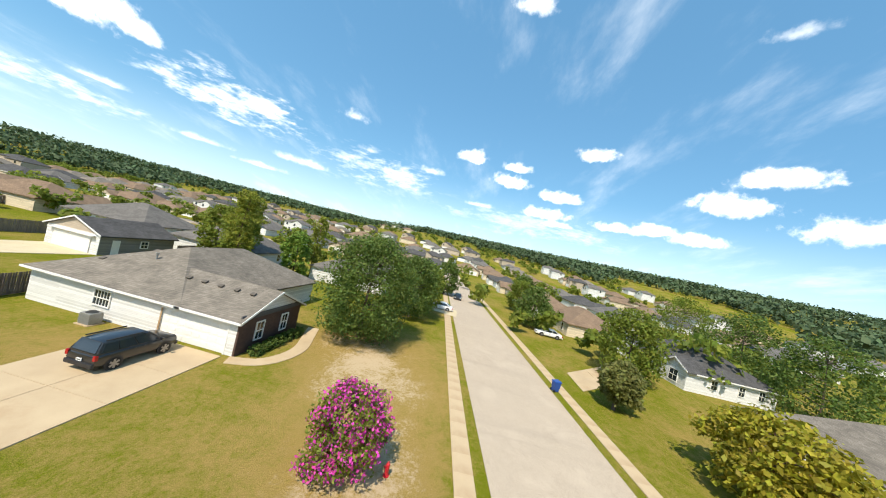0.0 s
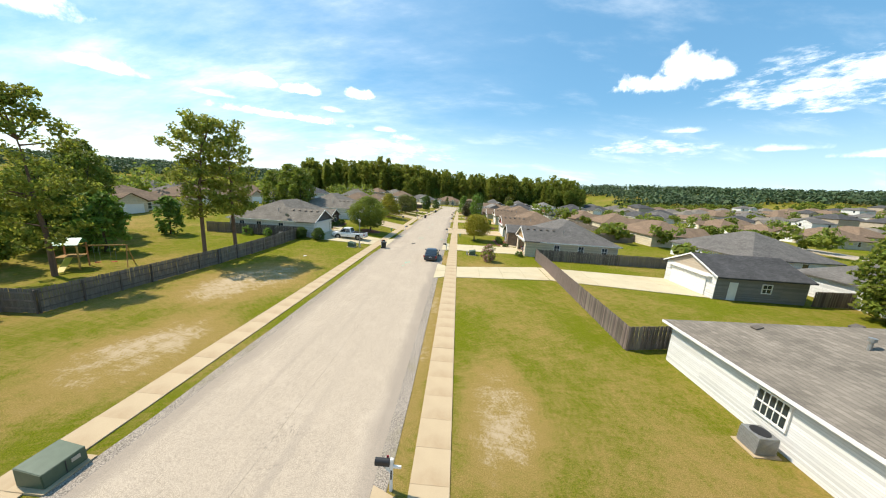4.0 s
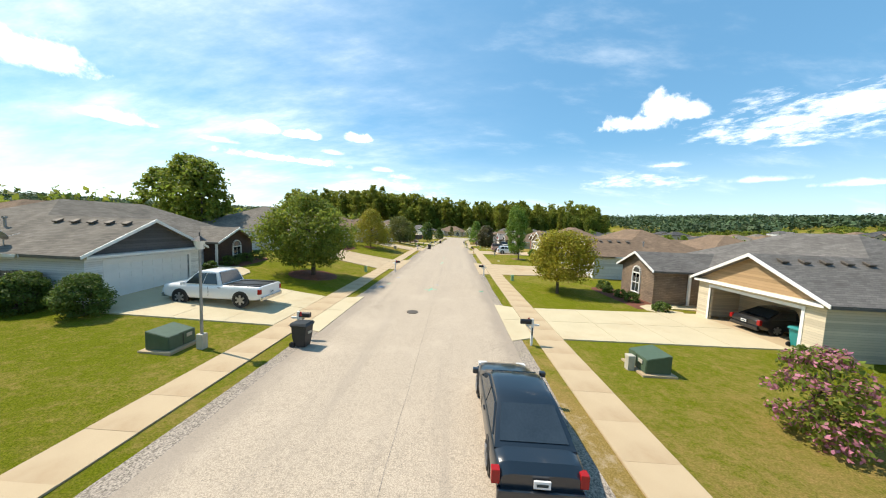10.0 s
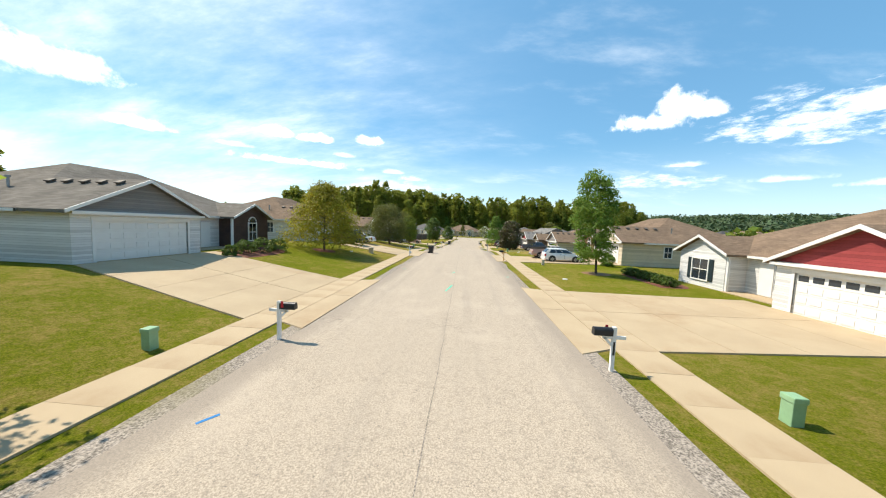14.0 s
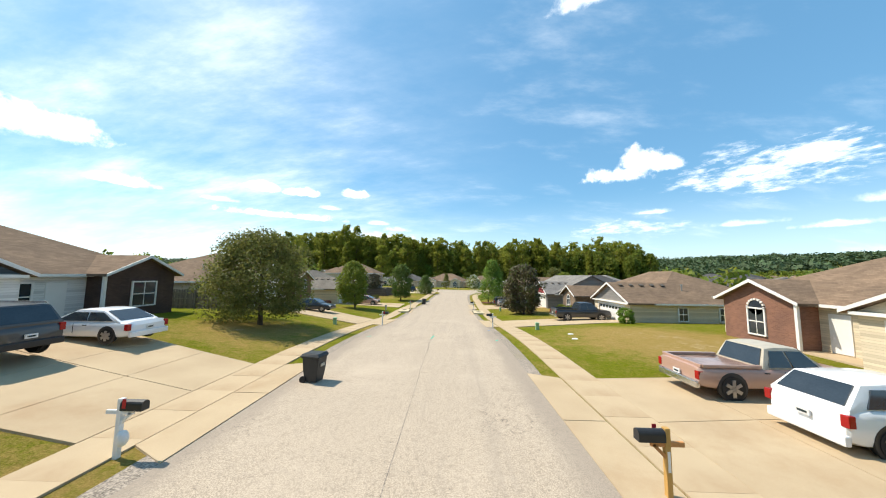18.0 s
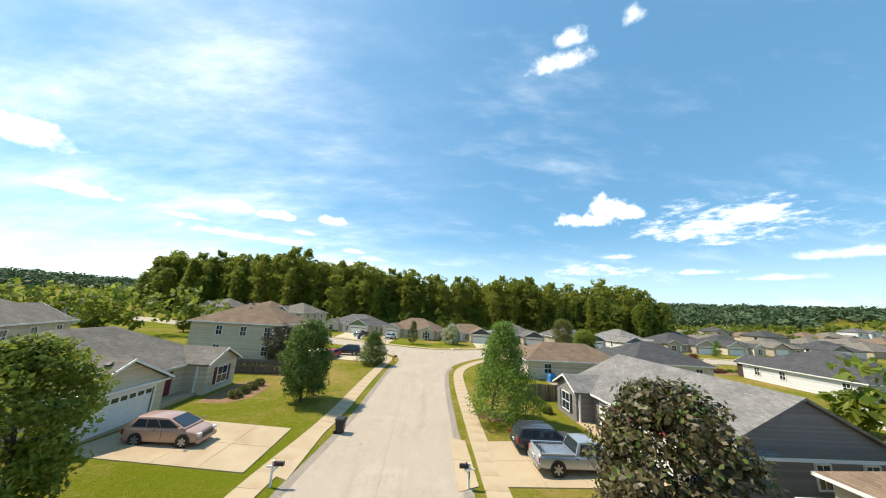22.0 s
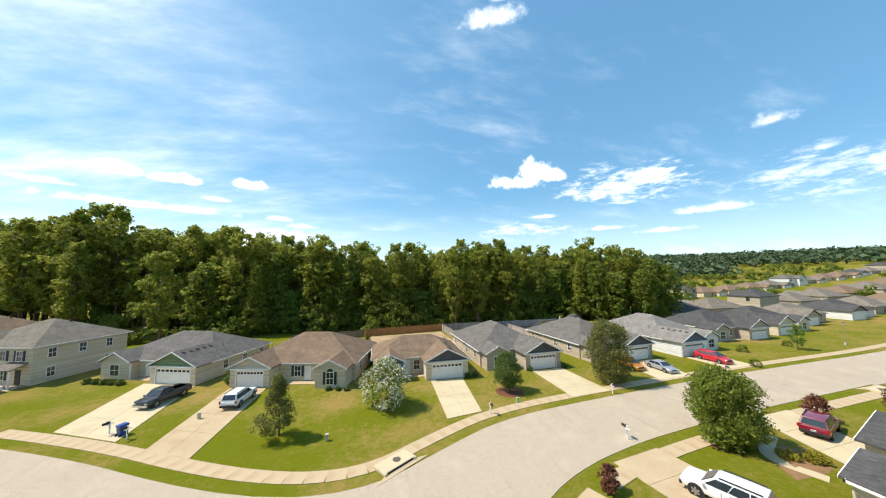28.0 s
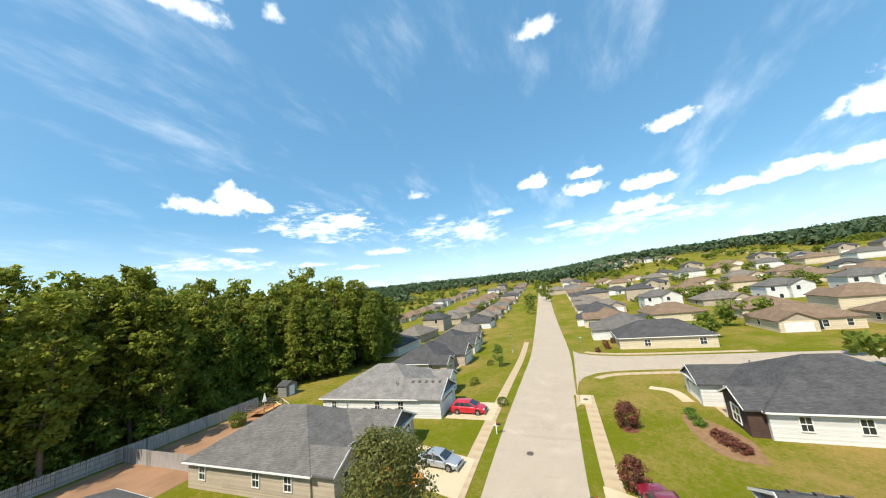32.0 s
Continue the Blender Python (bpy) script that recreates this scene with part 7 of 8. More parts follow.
fence([(28.6, 237.5), (29.4, 221)], "fence_pale", 1.8, "grey board fence between back yards")
fence([(28.6, 237.6), (46, 236.6), (64, 236)], "fence_pale", 1.8, "grey board fence along the wood", rails_side=-1)
fence([(46, 236.6), (46.6, 221)], "fence_pale", 1.8, "grey board fence between back yards")
fence([(-8, 222), (-8, 234), (8, 235.6)], "fence", 1.7, "dark board fence in front of the wood", rails_side=-1)
fence([(118.4, 172.2), (137, 168), (137, 154), (133, 153)], "fence_pale", 1.7, "pale board fence round a corner yard")
for x0 in (36, 50):
    fence([(x0, 54 + x0 * 0.2), (x0 + 14, 54 + x0 * 0.2)], label="weathered board fence between back yards", single=40)
fence([(14.6, 144.4), (20.4, 144.6)], label="dark weathered board fence beside a grey house")
fence([(50, 66), (50, 96), (50, 124)], label="weathered board fence along the back yards", step=0.3, board=0.28, single=10)

# ---- street furniture ----


def mailbox(x, y, face, post="white", tilt=0.0, label="black mailbox on a white wooden post", bag=False):
    """face: degrees the open end points to."""
    th = thing("mailbox", spot(x, y, face), label, "mailbox", "mailboxes along the street")
    bm = bmesh.new()
    box(bm, -0.05, 0.05, -0.05, 0.05, -0.3, 1.28, 0.008)
    part("post", bm, M[post], th)
    bm = bmesh.new()
    box(bm, -0.03, 0.03, -0.32, 0.3, 0.94, 1.03, 0.006)
    box(bm, -0.03, 0.03, -0.03, 0.03, 0, 0.42, m=Matrix.Translation((0, 0.26, 0.98)) @ Matrix.Rotation(radians(135), 4, "X"))
    part("bracket", bm, M[post], th)
    bm = bmesh.new()
    secs = []
    for yy in (0.06, 0.56):
        ring = [(-0.09, yy, 1.04), (-0.09, yy, 1.17)] + [(0.09 * math.cos(math.pi - a * math.pi / 8), yy, 1.17 + 0.09 * math.sin(a * math.pi / 8)) for a in range(1, 8)] + [(0.09, yy, 1.17), (0.09, yy, 1.04)]
        secs.append(ring)
    loft(bm, secs)
    bx = part("box", bm, M["black_plastic"], th, "black metal letter box")
    part("flag", one(box, 0.092, 0.1, 0.12, 0.2, 1.1, 1.3), M["sign_red"], bx)
    part("number_bar", one(box, -0.058, -0.05, -0.025, 0.025, 0.5, 0.87), M["black_plastic" if post != "fence_new" else "white"], th)
    if bag:
        part("bag", one(lambda b: bmesh.ops.create_icosphere(b, subdivisions=2, radius=0.15, matrix=Matrix.Translation((0.05, 0.14, 0.45)) @ Matrix.Diagonal((0.7, 0.9, 1.2, 1)))), M["white"], th, "white plastic bag")
    return th


for x, y, f, p, bag in ((5.35, -4.0, 90, "white", 0), (5.55, 36.7, 90, "white", 0), (5.1, 55.6, 90, "white", 0), (5.6, 82.9, 90, "fence_new", 0), (5.3, 104.4, 90, "white", 0), (5.3, 127.4, 90, "white", 0),
                        (-5.3, 36.0, -90, "white", 0), (-4.9, 56.2, -90, "white", 0), (-5.9, 83.6, -90, "white", 1), (-4.9, 104.9, -90, "white", 0), (-5.3, 127.0, -90, "white", 0),
                        (-2.4, 161.6, -90, "fence_new", 0), (21.3, 188.6, 180, "white", 0), (31.4, 180.4, 0, "white", 0), (38.6, 189.4, 180, "white", 0), (49.6, 180.6, 0, "white", 0), (-16.6, 195.2, 150, "white", 0), (-14.2, 193.6, 150, "white", 0), (60.6, 190.6, 180, "white", 0), (11.0, -27.0, 180, "white", 0)):
    mailbox(x, y, f, p, bag=bool(bag), label="black mailbox on a white wooden post" if p == "white" else "black mailbox on a bare timber post")


def bin_(x, y, turn, mat="bin", label="charcoal wheeled refuse bin at the road edge"):
    th = thing("wheeled_bin", spot(x, y, turn), label, "bin", "wheeled bins")
    bm = bmesh.new()
    secs = []
    for z, a, b in ((0.06, 0.23, 0.25), (0.5, 0.27, 0.3), (0.92, 0.3, 0.34), (0.94, 0.33, 0.37), (1.0, 0.33, 0.37)):
        secs.append([(-a, -b, z), (a, -b, z), (a, b, z), (-a, b, z)])
    loft(bm, secs)
    bmesh.ops.bevel(bm, geom=[e for e in bm.edges if abs(e.verts[0].co.z - e.verts[1].co.z) > 0.02], offset=0.03, segments=2, affect="EDGES")
    part("body", bm, M[mat], th)
    bm = bmesh.new()
    loft(bm, [[(-0.34, -0.39, 1.003), (0.34, -0.39, 1.003), (0.34, 0.4, 1.003), (-0.34, 0.4, 1.003)], [(-0.28, -0.32, 1.1), (0.28, -0.32, 1.1), (0.28, 0.36, 1.08), (-0.28, 0.36, 1.08)]])
    part("lid", bm, M[mat], th)
    for s in (-1, 1):
        bm = bmesh.new()
        bmesh.ops.create_cone(bm, cap_ends=True, segments=16, radius1=0.13, radius2=0.13, depth=0.06, matrix=Matrix.Translation((s * 0.26, 0.3, 0.13)) @ Matrix.Rotation(math.pi / 2, 4, "Y"))
        part("wheel", bm, M["rubber"], th)
    bm = bmesh.new()
    tube(bm, (-0.28, 0.43, 0.98), (0.28, 0.43, 0.98), 0.02)
    part("handle", bm, M[mat], th)
    part("label_bar", one(box, -0.12, 0.12, -0.36, -0.33, 0.62, 0.72), M["beige"], th)


bin_(-4.7, 35.2, 85)
bin_(-3.75, 88.5, 80)
bin_(-3.6, 134.0, 85)
bin_(-15.2, 194.6, 150, "bin_blue", "blue wheeled recycling bin at the road edge")
bin_(-18.6, 170.8, 0, "bin_blue", "blue wheeled recycling bin by a garage")
bin_(31.5, -37.6, 20, "bin_blue", "blue wheeled recycling bin beside the cross street")
bin_(19.4, 38.2, 90, "teal", "teal green bin in the open garage")


def transformer(x, y, turn, s=1.0, label="green metal transformer cabinet on a concrete pad"):
    th = thing("transformer_cabinet", spot(x, y, turn), label, "utility box", "utility boxes")
    part("pad", one(box, -0.75 * s, 0.75 * s, -0.65 * s, 0.65 * s, -0.1, 0.08), M["concrete"], th)
    bm = bmesh.new()
    loft(bm, [[(-0.6 * s, -0.5 * s, 0.08), (0.6 * s, -0.5 * s, 0.08), (0.6 * s, 0.5 * s, 0.08), (-0.6 * s, 0.5 * s, 0.08)], [(-0.6 * s, -0.46 * s, 0.62 * s), (0.6 * s, -0.46 * s, 0.62 * s), (0.6 * s, 0.5 * s, 0.82 * s), (-0.6 * s, 0.5 * s, 0.82 * s)]])
    bmesh.ops.bevel(bm, geom=list(bm.edges), offset=0.02, segments=2, affect="EDGES")
    body = part("body", bm, M["green_box"], th)
    part("door_seam", one(box, -0.01, 0.01, -0.505 * s, -0.49 * s, 0.12, 0.6 * s), M["black_plastic"], body)
    part("warning_plate", one(box, 0.15 * s, 0.4 * s, -0.512 * s, -0.485 * s, 0.38 * s, 0.52 * s), M["beige"], body)


transformer(-9.7, 34.3, 90)
transformer(9.8, 34.9, -90)
transformer(-5.9, -4.6, 90, 0.95, "green metal transformer cabinet beside the pavement")


def pedestal(x, y, mat="green_ped", h=0.6, label="pale green cable pedestal on a lawn", w=0.13):
    th = thing("cable_pedestal", spot(x, y), label, "utility post", "cable pedestals")
    bm = bmesh.new()
    box(bm, -w, w, -w, w, -0.1, h * 0.8, 0.02)
    part("body", bm, M[mat], th)
    part("cap", one(box, -w * 1.15, w * 1.15, -w * 1.15, w * 1.15, h * 0.78, h, 0.03), M[mat], th)


for x, y, mt, h in ((-7.9, 54.9, "green_ped", 0.62), (7.9, 53.8, "green_ped", 0.62), (-9.9, 81.3, "beige", 0.75), (-10.3, 81.8, "beige", 0.6), (9.6, 80.6, "beige", 0.6), (-8.8, 103.4, "green_ped", 0.6), (8.8, 102.6, "green_ped", 0.6), (-8.8, 124.2, "beige", 0.75), (9.3, 124.6, "green_ped", 0.6), (9.0, 34.8, "beige", 0.6),
                    (25.6, 190.4, "green_ped", 0.6), (40.4, 178.8, "green_ped", 0.5), (4.4, 188.0, "beige", 0.6), (-9.6, 196.4, "beige", 0.7)):
    pedestal(x, y, mt, h, "pale green cable pedestal on a lawn" if mt == "green_ped" else "beige cable pedestal on a lawn")


def cover(x, y, r=0.36, label="round iron manhole cover", name="manhole_cover", lift=0.04, mat="iron"):
    th = thing(name, spot(x, y), label, "manhole")
    bm = bmesh.new()
    bmesh.ops.create_cone(bm, cap_ends=True, segments=28, radius1=r, radius2=r - 0.01, depth=0.05, matrix=Matrix.Translation((0, 0, lift)))
    part("lid", bm, M[mat], th)
    bm = bmesh.new()
    for k in range(5):
        a = -r * 0.66 + k * r * 0.33
        box(bm, a - 0.015, a + 0.015, -r * 0.6, r * 0.6, lift + 0.02, lift + 0.034)
    part("ribs", bm, M[mat], th)


cover(-0.7, 40.9)
cover(57, 186.4, lift=0.05)
cover(6.6, 176.2, 0.3, lift=0.05)
for x, y in ((9.0, 71.4), (9.9, 97.6), (10.4, 99.6), (-13.4, 26.4), (-12.0, 80.2)):
    cover(x, y, 0.2, "white plastic meter cover in the grass", "meter_cover", 0.01, "white")


def inlet(x, y, turn, label="concrete storm drain inlet with an iron lid"):
    th = thing("storm_inlet", spot(x, y, turn), label, "storm drain", "storm drain inlets")
    bm = bmesh.new()
    box(bm, -1.6, 1.6, 0.0, 1.5, 0.02, 0.22, 0.02)
    box(bm, -1.6, -1.35, -0.12, 0.02, -0.2, 0.2)
    box(bm, 1.35, 1.6, -0.12, 0.02, -0.2, 0.2)
    part("slab", bm, M["concrete_new"], th)
    # no real hole: a black panel gives the shade of the opening
    part("throat", one(box, -1.35, 1.35, -0.05, 0.015, -0.1, 0.17), M["black_plastic"], th, "black panel standing in for the shade inside the inlet opening")
    bm = bmesh.new()
    bmesh.ops.create_cone(bm, cap_ends=True, segments=24, radius1=0.33, radius2=0.33, depth=0.03, matrix=Matrix.Translation((0.2, 0.75, 0.235)))
    part("lid", bm, M["iron"], th)
    bm = bmesh.new()
    poly(bm, [(-2.6, -0.5, 0.06), (2.6, -0.5, 0.06), (1.6, 0.0, 0.05), (-1.6, 0.0, 0.05)], 0.1)
    part("gutter_apron", bm, M["concrete"], th)


inlet(-4.9, 123.2, 90)
inlet(4.9, 122.4, -90)
inlet(10.6, 182.2, 32)
inlet(72, 181.2, 180)


def lamp_post(x, y):
    th = thing("street_lamp", spot(x, y), "slim grey street lamp post with a lantern head", "street lamp")
    bm = bmesh.new()
    tube(bm, (0, 0, -0.3), (0, 0, 4.1), 0.06, 0.045, 12)
    part("pole", bm, M["steel"], th)
    part("base", one(box, -0.14, 0.14, -0.14, 0.14, -0.1, 0.62, 0.03), M["beige"], th)
    bm = bmesh.new()
    loft(bm, [[(0.12 * math.cos(a * math.pi / 4), 0.12 * math.sin(a * math.pi / 4), 4.1) for a in range(8)], [(0.2 * math.cos(a * math.pi / 4), 0.2 * math.sin(a * math.pi / 4), 4.45) for a in range(8)]])
    head = part("lantern", bm, M["lamp_glass"], th, "clear lantern glass")
    bm = bmesh.new()
    bmesh.ops.create_cone(bm, cap_ends=True, segments=8, radius1=0.26, radius2=0.05, depth=0.18, matrix=Matrix.Translation((0, 0, 4.54)))
    tube(bm, (0, 0, 4.6), (0, 0, 4.78), 0.02)
    part("cap", bm, M["black_plastic"], head)


lamp_post(-8.5, 34.4)
lamp_post(104, 196)


def sign(x, y, turn, kind):
    th = thing("stop_sign" if kind == "stop" else "street_name_sign", spot(x, y, turn), "red stop sign on a steel post" if kind == "stop" else "green street name sign on a steel post", "sign")
    bm = bmesh.new()
    tube(bm, (0, 0, -0.3), (0, 0, 2.7 if kind == "stop" else 3.0), 0.03, 0.03, 8)
    part("post", bm, M["steel"], th)
    if kind == "stop":
        bm = bmesh.new()
        bmesh.ops.create_cone(bm, cap_ends=True, segments=8, radius1=0.38, radius2=0.38, depth=0.02, matrix=Matrix.Translation((0, -0.04, 2.35)) @ Matrix.Rotation(math.pi / 2, 4, "X") @ Matrix.Rotation(math.pi / 8, 4, "Z"))
        plate = part("plate", bm, M["sign_red"], th)
        cu = bpy.data.curves.new("lettering", "FONT")
        cu.body, cu.size, cu.extrude, cu.align_x = "STOP", 0.26, 0.004, "CENTER"
        ob = new("lettering", cu)
        ob.data.materials.append(M["white"])
        ob.parent = plate
        ob.matrix_basis = Matrix.Translation((0, -0.056, 2.26)) @ Matrix.Rotation(math.pi / 2, 4, "X")
    else:
        for a, z in ((0, 2.9), (90, 3.1)):
            bm = bmesh.new()
            box(bm, -0.45, 0.45, -0.012, 0.012, z - 0.1, z + 0.1, m=Matrix.Rotation(radians(a), 4, "Z"))
            pl = part("plate", bm, M["sign_green"], th)
            part("name_bar", one(lambda b: box(b, -0.32, 0.32, -0.018, 0.018, z - 0.04, z + 0.04, m=Matrix.Rotation(radians(a), 4, "Z"))), M["white"], pl)


sign(-6.5, 172.2, 20, "stop")
sign(-5.2, 171.4, 20, "name")
sign(103.5, 179.5, 0, "name")


def mark(pts, mat, w=0.09):
    """Sprayed survey marks on the asphalt."""
    th = thing("survey_mark", Matrix(), "sprayed %s survey mark on the asphalt" % ("green" if mat == "mark_green" else "blue"), "paint mark", "survey marks")
    bm = bmesh.new()
    for a, b in pts:
        d = math.dist(a, b)
        ang = math.atan2(b[1] - a[1], b[0] - a[0])
        n = max(2, int(d / 0.12))
        for i in range(n):
            k = (i + 0.5) / n
            x, y = a[0] + (b[0] - a[0]) * k, a[1] + (b[1] - a[1]) * k
            wob = 0.7 * w * (0.6 + 0.6 * noise.noise((x * 9, y * 9, 1)) ** 2 + 0.3)
            c, s = math.cos(ang), math.sin(ang)
            hl = d / n * 0.55
            q = [(x + c * hl * u - s * wob * v * 0.5, y + s * hl * u + c * wob * v * 0.5) for u, v in ((-1, -1), (1, -1), (1, 1), (-1, 1))]
            bm.faces.new([bm.verts.new((px, py, gz(px, py) + 0.0345 + 0.0004 * (i % 2))) for px, py in q])
    part("paint", bm, M[mat], th)


mark([((0.3, 26.6), (0.9, 27.5)), ((0.2, 27.1), (1.1, 26.9)), ((0.3, 24.8), (0.3, 25.5))], "mark_green")
mark([((-0.3, 46.8), (0.0, 48.2)), ((-0.6, 47.4), (0.4, 47.7))], "mark_green")
mark([((4.0, 47.6), (4.3, 47.9)), ((4.0, 47.9), (4.3, 47.6))], "mark_green", 0.14)
mark([((-4.2, 48.9), (-3.9, 49.1))], "mark_green", 0.16)
mark([((-4.6, 47.4), (-4.1, 48.2)), ((-4.7, 48.0), (-4.2, 47.5))], "mark_blue", 0.12)
mark([((-3.9, 52.2), (-3.7, 52.5))], "mark_blue", 0.12)
mark([((0.1, 49.6), (0.5, 49.6))], "mark_blue", 0.1)
mark([((-0.1, 64.6), (0.2, 66.4))], "mark_green", 0.13)
mark([((0.0, 71.4), (0.2, 72.2))], "mark_green", 0.13)
mark([((-4.3, 72.4), (-4.1, 72.6)), ((4.3, 70.8), (4.5, 71.0))], "mark_green", 0.18)
mark([((0.2, 97.0), (0.3, 98.2))], "mark_green", 0.12)
mark([((-4.2, 97.4), (-4.0, 97.6)), ((4.4, 96.6), (4.6, 96.9))], "mark_green", 0.16)
mark([((4.5, 101.4), (4.7, 101.8))], "mark_blue", 0.16)
mark([((1.0, 118), (1.0, 118.8))], "mark_green", 0.12)


def seam(line, w=0.022):
    """Dark tar seam along the road."""
    th = thing("tar_seam", Matrix(), "thin dark tar seam in the asphalt", "road seam", kind="structure")
    bm = bmesh.new()
    pts = [(x + 0.06 * noise.noise((x, y * 0.7, 2)), y) for x, y in line]
    for a, b in zip(pts, pts[1:]):
        bm.faces.new([bm.verts.new((x, y, gz(x, y) + 0.0335)) for x, y in ((a[0] - w / 2, a[1]), (a[0] + w / 2, a[1]), (b[0] + w / 2, b[1]), (b[0] - w / 2, b[1]))])
    part("tar", bm, M["gravel"], th)


seam([(0.3 + 0.1 * math.sin(y * 0.05), y) for y in np.arange(-24, 150, 1.0)])

# ---- garden details ----
n_s = 0


def shrubs(pts, **k):
    global n_s
    for x, y, r, h in pts:
        n_s += 1
        shrub(spot(x, y), r, h, seed=n_s, **k)


shrubs([(22.6 + 0.95 * i, -12.0, 0.6, 0.8) for i in range(7)], label="clipped dark hedge shrub against brick")
shrubs([(-16.2, 36.4, 1.15, 2.1), (-19.2, 36.3, 1.1, 2.0)], label="large rounded evergreen shrub at a house corner", n=230, per=46, size=0.05)
shrubs([(-25, 36.2, 0.9, 1.5), (-28.5, 36.2, 1.0, 1.6)], label="bright green shrub by a white wall", leaf="leaf_bright")
shrubs([(17.6, 36.2, 0.75, 0.9), (16.6, 44.2, 0.6, 0.7), (16.0, 46.8, 0.7, 0.8), (15.9, 48.2, 0.6, 0.7), (15.8, 50.0, 0.5, 0.6), (16.2, 51.6, 0.8, 0.9)], label="low clipped evergreen shrub in red mulch")
shrubs([(-18.8, 47.0, 0.6, 0.7), (-18.6, 49, 0.8, 0.9), (-18.6, 50.8, 0.9, 0.9), (-18.6, 52.6, 0.9, 0.95)], label="low dark hedge in front of brick")
shrubs([(-16.2, 69.2, 0.8, 1.1), (-16, 70.8, 0.9, 1.2), (-15.8, 72.6, 0.9, 1.2), (-16, 67.6, 0.6, 0.8)], label="rounded dark shrub below a brick gable")
shrubs([(16.2, 70.4 + 1.1 * i, 0.62, 0.75) for i in range(6)], label="low clipped hedge in a mulch bed")
shrubs([(17.2, 82.2, 0.9, 1.5)], label="bright box-shaped hedge beside a garage", leaf="leaf_bright", n=90, per=26)
shrubs([(17.8, 105.4, 0.8, 1.5)], label="bright evergreen shrub beside a garage", leaf="leaf_bright", n=90, per=26)
shrubs([(16.4, 116.2, 0.8, 1.3), (16.4, 117.8, 0.9, 1.4), (16.5, 119.4, 0.8, 1.1), (16.9, 114.6, 0.9, 1.9)], label="loose green shrub below a stone gable", leaf="leaf")
shrubs([(-17.0, 116.3 + 0.9 * i, 0.6, 0.8) for i in range(7)], label="dark red loropetalum hedge", leaf="leaf_rust")
shrubs([(-15.6, 141 + 1.4 * i, 0.7, 0.8) for i in range(4)], label="low green shrub in a garden bed", leaf="leaf_olive")
shrubs([(15.2, 140.4 + 1.0 * i, 0.6, 0.8) for i in range(4)], label="low green shrub beside a grey house", leaf="leaf")
shrubs([(35.9, 167.6 - 1.9 * i, 0.5, 0.6) for i in range(8)], label="small rust-red shrub in a row", leaf="leaf_rust")
shrubs([(15.8, 163.8, 0.7, 0.9), (15.4, 161.2, 0.6, 0.8)], label="green shrub by a white wall", leaf="leaf_bright")
shrubs([(62.0, 168.6, 1.0, 0.8), (60.6, 168.2, 0.9, 0.7), (63.2, 168.9, 0.8, 0.7)], label="sprawling rust-red shrub in a bed", leaf="leaf_rust")
shrubs([(65.5, 169.6, 0.7, 0.7), (67.2, 169.6, 0.7, 0.7), (68.8, 169.5, 0.7, 0.7)], label="rounded green shrub along a path", leaf="leaf_bright")
shrubs([(41.6, 174.6, 0.8, 0.7), (43.0, 173.6, 0.9, 0.8)], label="yellow-green shrub in a bed", leaf="leaf_yellow")
shrubs([(-10.8, 208.2, 1.2, 2.2)], label="dark evergreen shrub between houses", n=100, per=28)
shrubs([(x, 200.4, 0.5, 0.7) for x in (22.8, 24.0, 39.6, 33.4)], label="small round shrub beside a garage")
shrubs([(3.2 + 1.2 * i, 201.0 - 0.4 * i, 0.4, 0.5) for i in range(3)], label="small shrub below a window")
shrubs([(-31.4 + 1.3 * i, 213.8 - 0.5 * i, 0.6, 0.8) for i in range(5)], label="dark hedge in front of a brick wall")
shrubs([(69, 191.6, 0.9, 1.3), (78.2, 198.6, 1.0, 1.4), (92, 199, 0.9, 1.2)], label="rounded green shrub on a front lawn", leaf="leaf")
shrubs([(101.8, 176.4, 0.7, 1.2), (105, 174, 0.9, 1.2), (109, 174, 0.9, 1.5), (111.5, 172, 0.8, 1.4)], label="shrub at the corner of a side road", leaf="leaf_rust")


def bed(pts, mat, label, turns=2):
    bm = bmesh.new()
    c = (sum(p[0] for p in pts) / len(pts), sum(p[1] for p in pts) / len(pts))
    ring = rounded([*pts, pts[0]], turns)[:-1]
    cv = bm.verts.new((*c, gz(*c) + 0.07))
    vs = [bm.verts.new((x, y, gz(x, y) + 0.015)) for x, y in ring]
    for i in range(len(vs)):
        bm.faces.new((cv, vs[i], vs[(i + 1) % len(vs)]))
    ob = part("garden_bed", bm, M[mat])
    tagged(ob, label, "garden bed", kind="structure")


def ring_bed(x, y, r, mat="mulch", label="round mulch ring below a tree"):
    bed([(x + r * math.cos(a), y + r * math.sin(a)) for a in np.arange(0, 6.28, 0.7)], mat, label)


bed([(15.2, 44.6), (18, 44.4), (17.6, 52.4), (14.8, 52.4), (14.9, 48)], "mulch", "red mulch bed along the house front")
bed([(15.2, 69.6), (18, 69.6), (18, 77.4), (15.4, 77)], "mulch", "mulch bed along the house front")
bed([(-18, 46), (-17.4, 46), (-17.4, 54), (-20, 54)], "mulch", "mulch bed below dark brick")
bed([(-17.8, 66), (-14.8, 66.4), (-14.8, 73.6), (-18, 74)], "mulch", "mulch bed below a brick gable")
bed([(15.6, 113.8), (18.6, 113.8), (18.4, 121), (15.4, 120.8)], "mulch", "mulch bed below a stone gable")
bed([(-18.2, 115.2), (-16.2, 115.2), (-16.2, 123.2), (-18.6, 123.2)], "mulch", "mulch bed with a red hedge")
bed([(-18, 139), (-14, 139.6), (-14.4, 147), (-18.4, 147)], "straw", "pine straw bed with low shrubs")
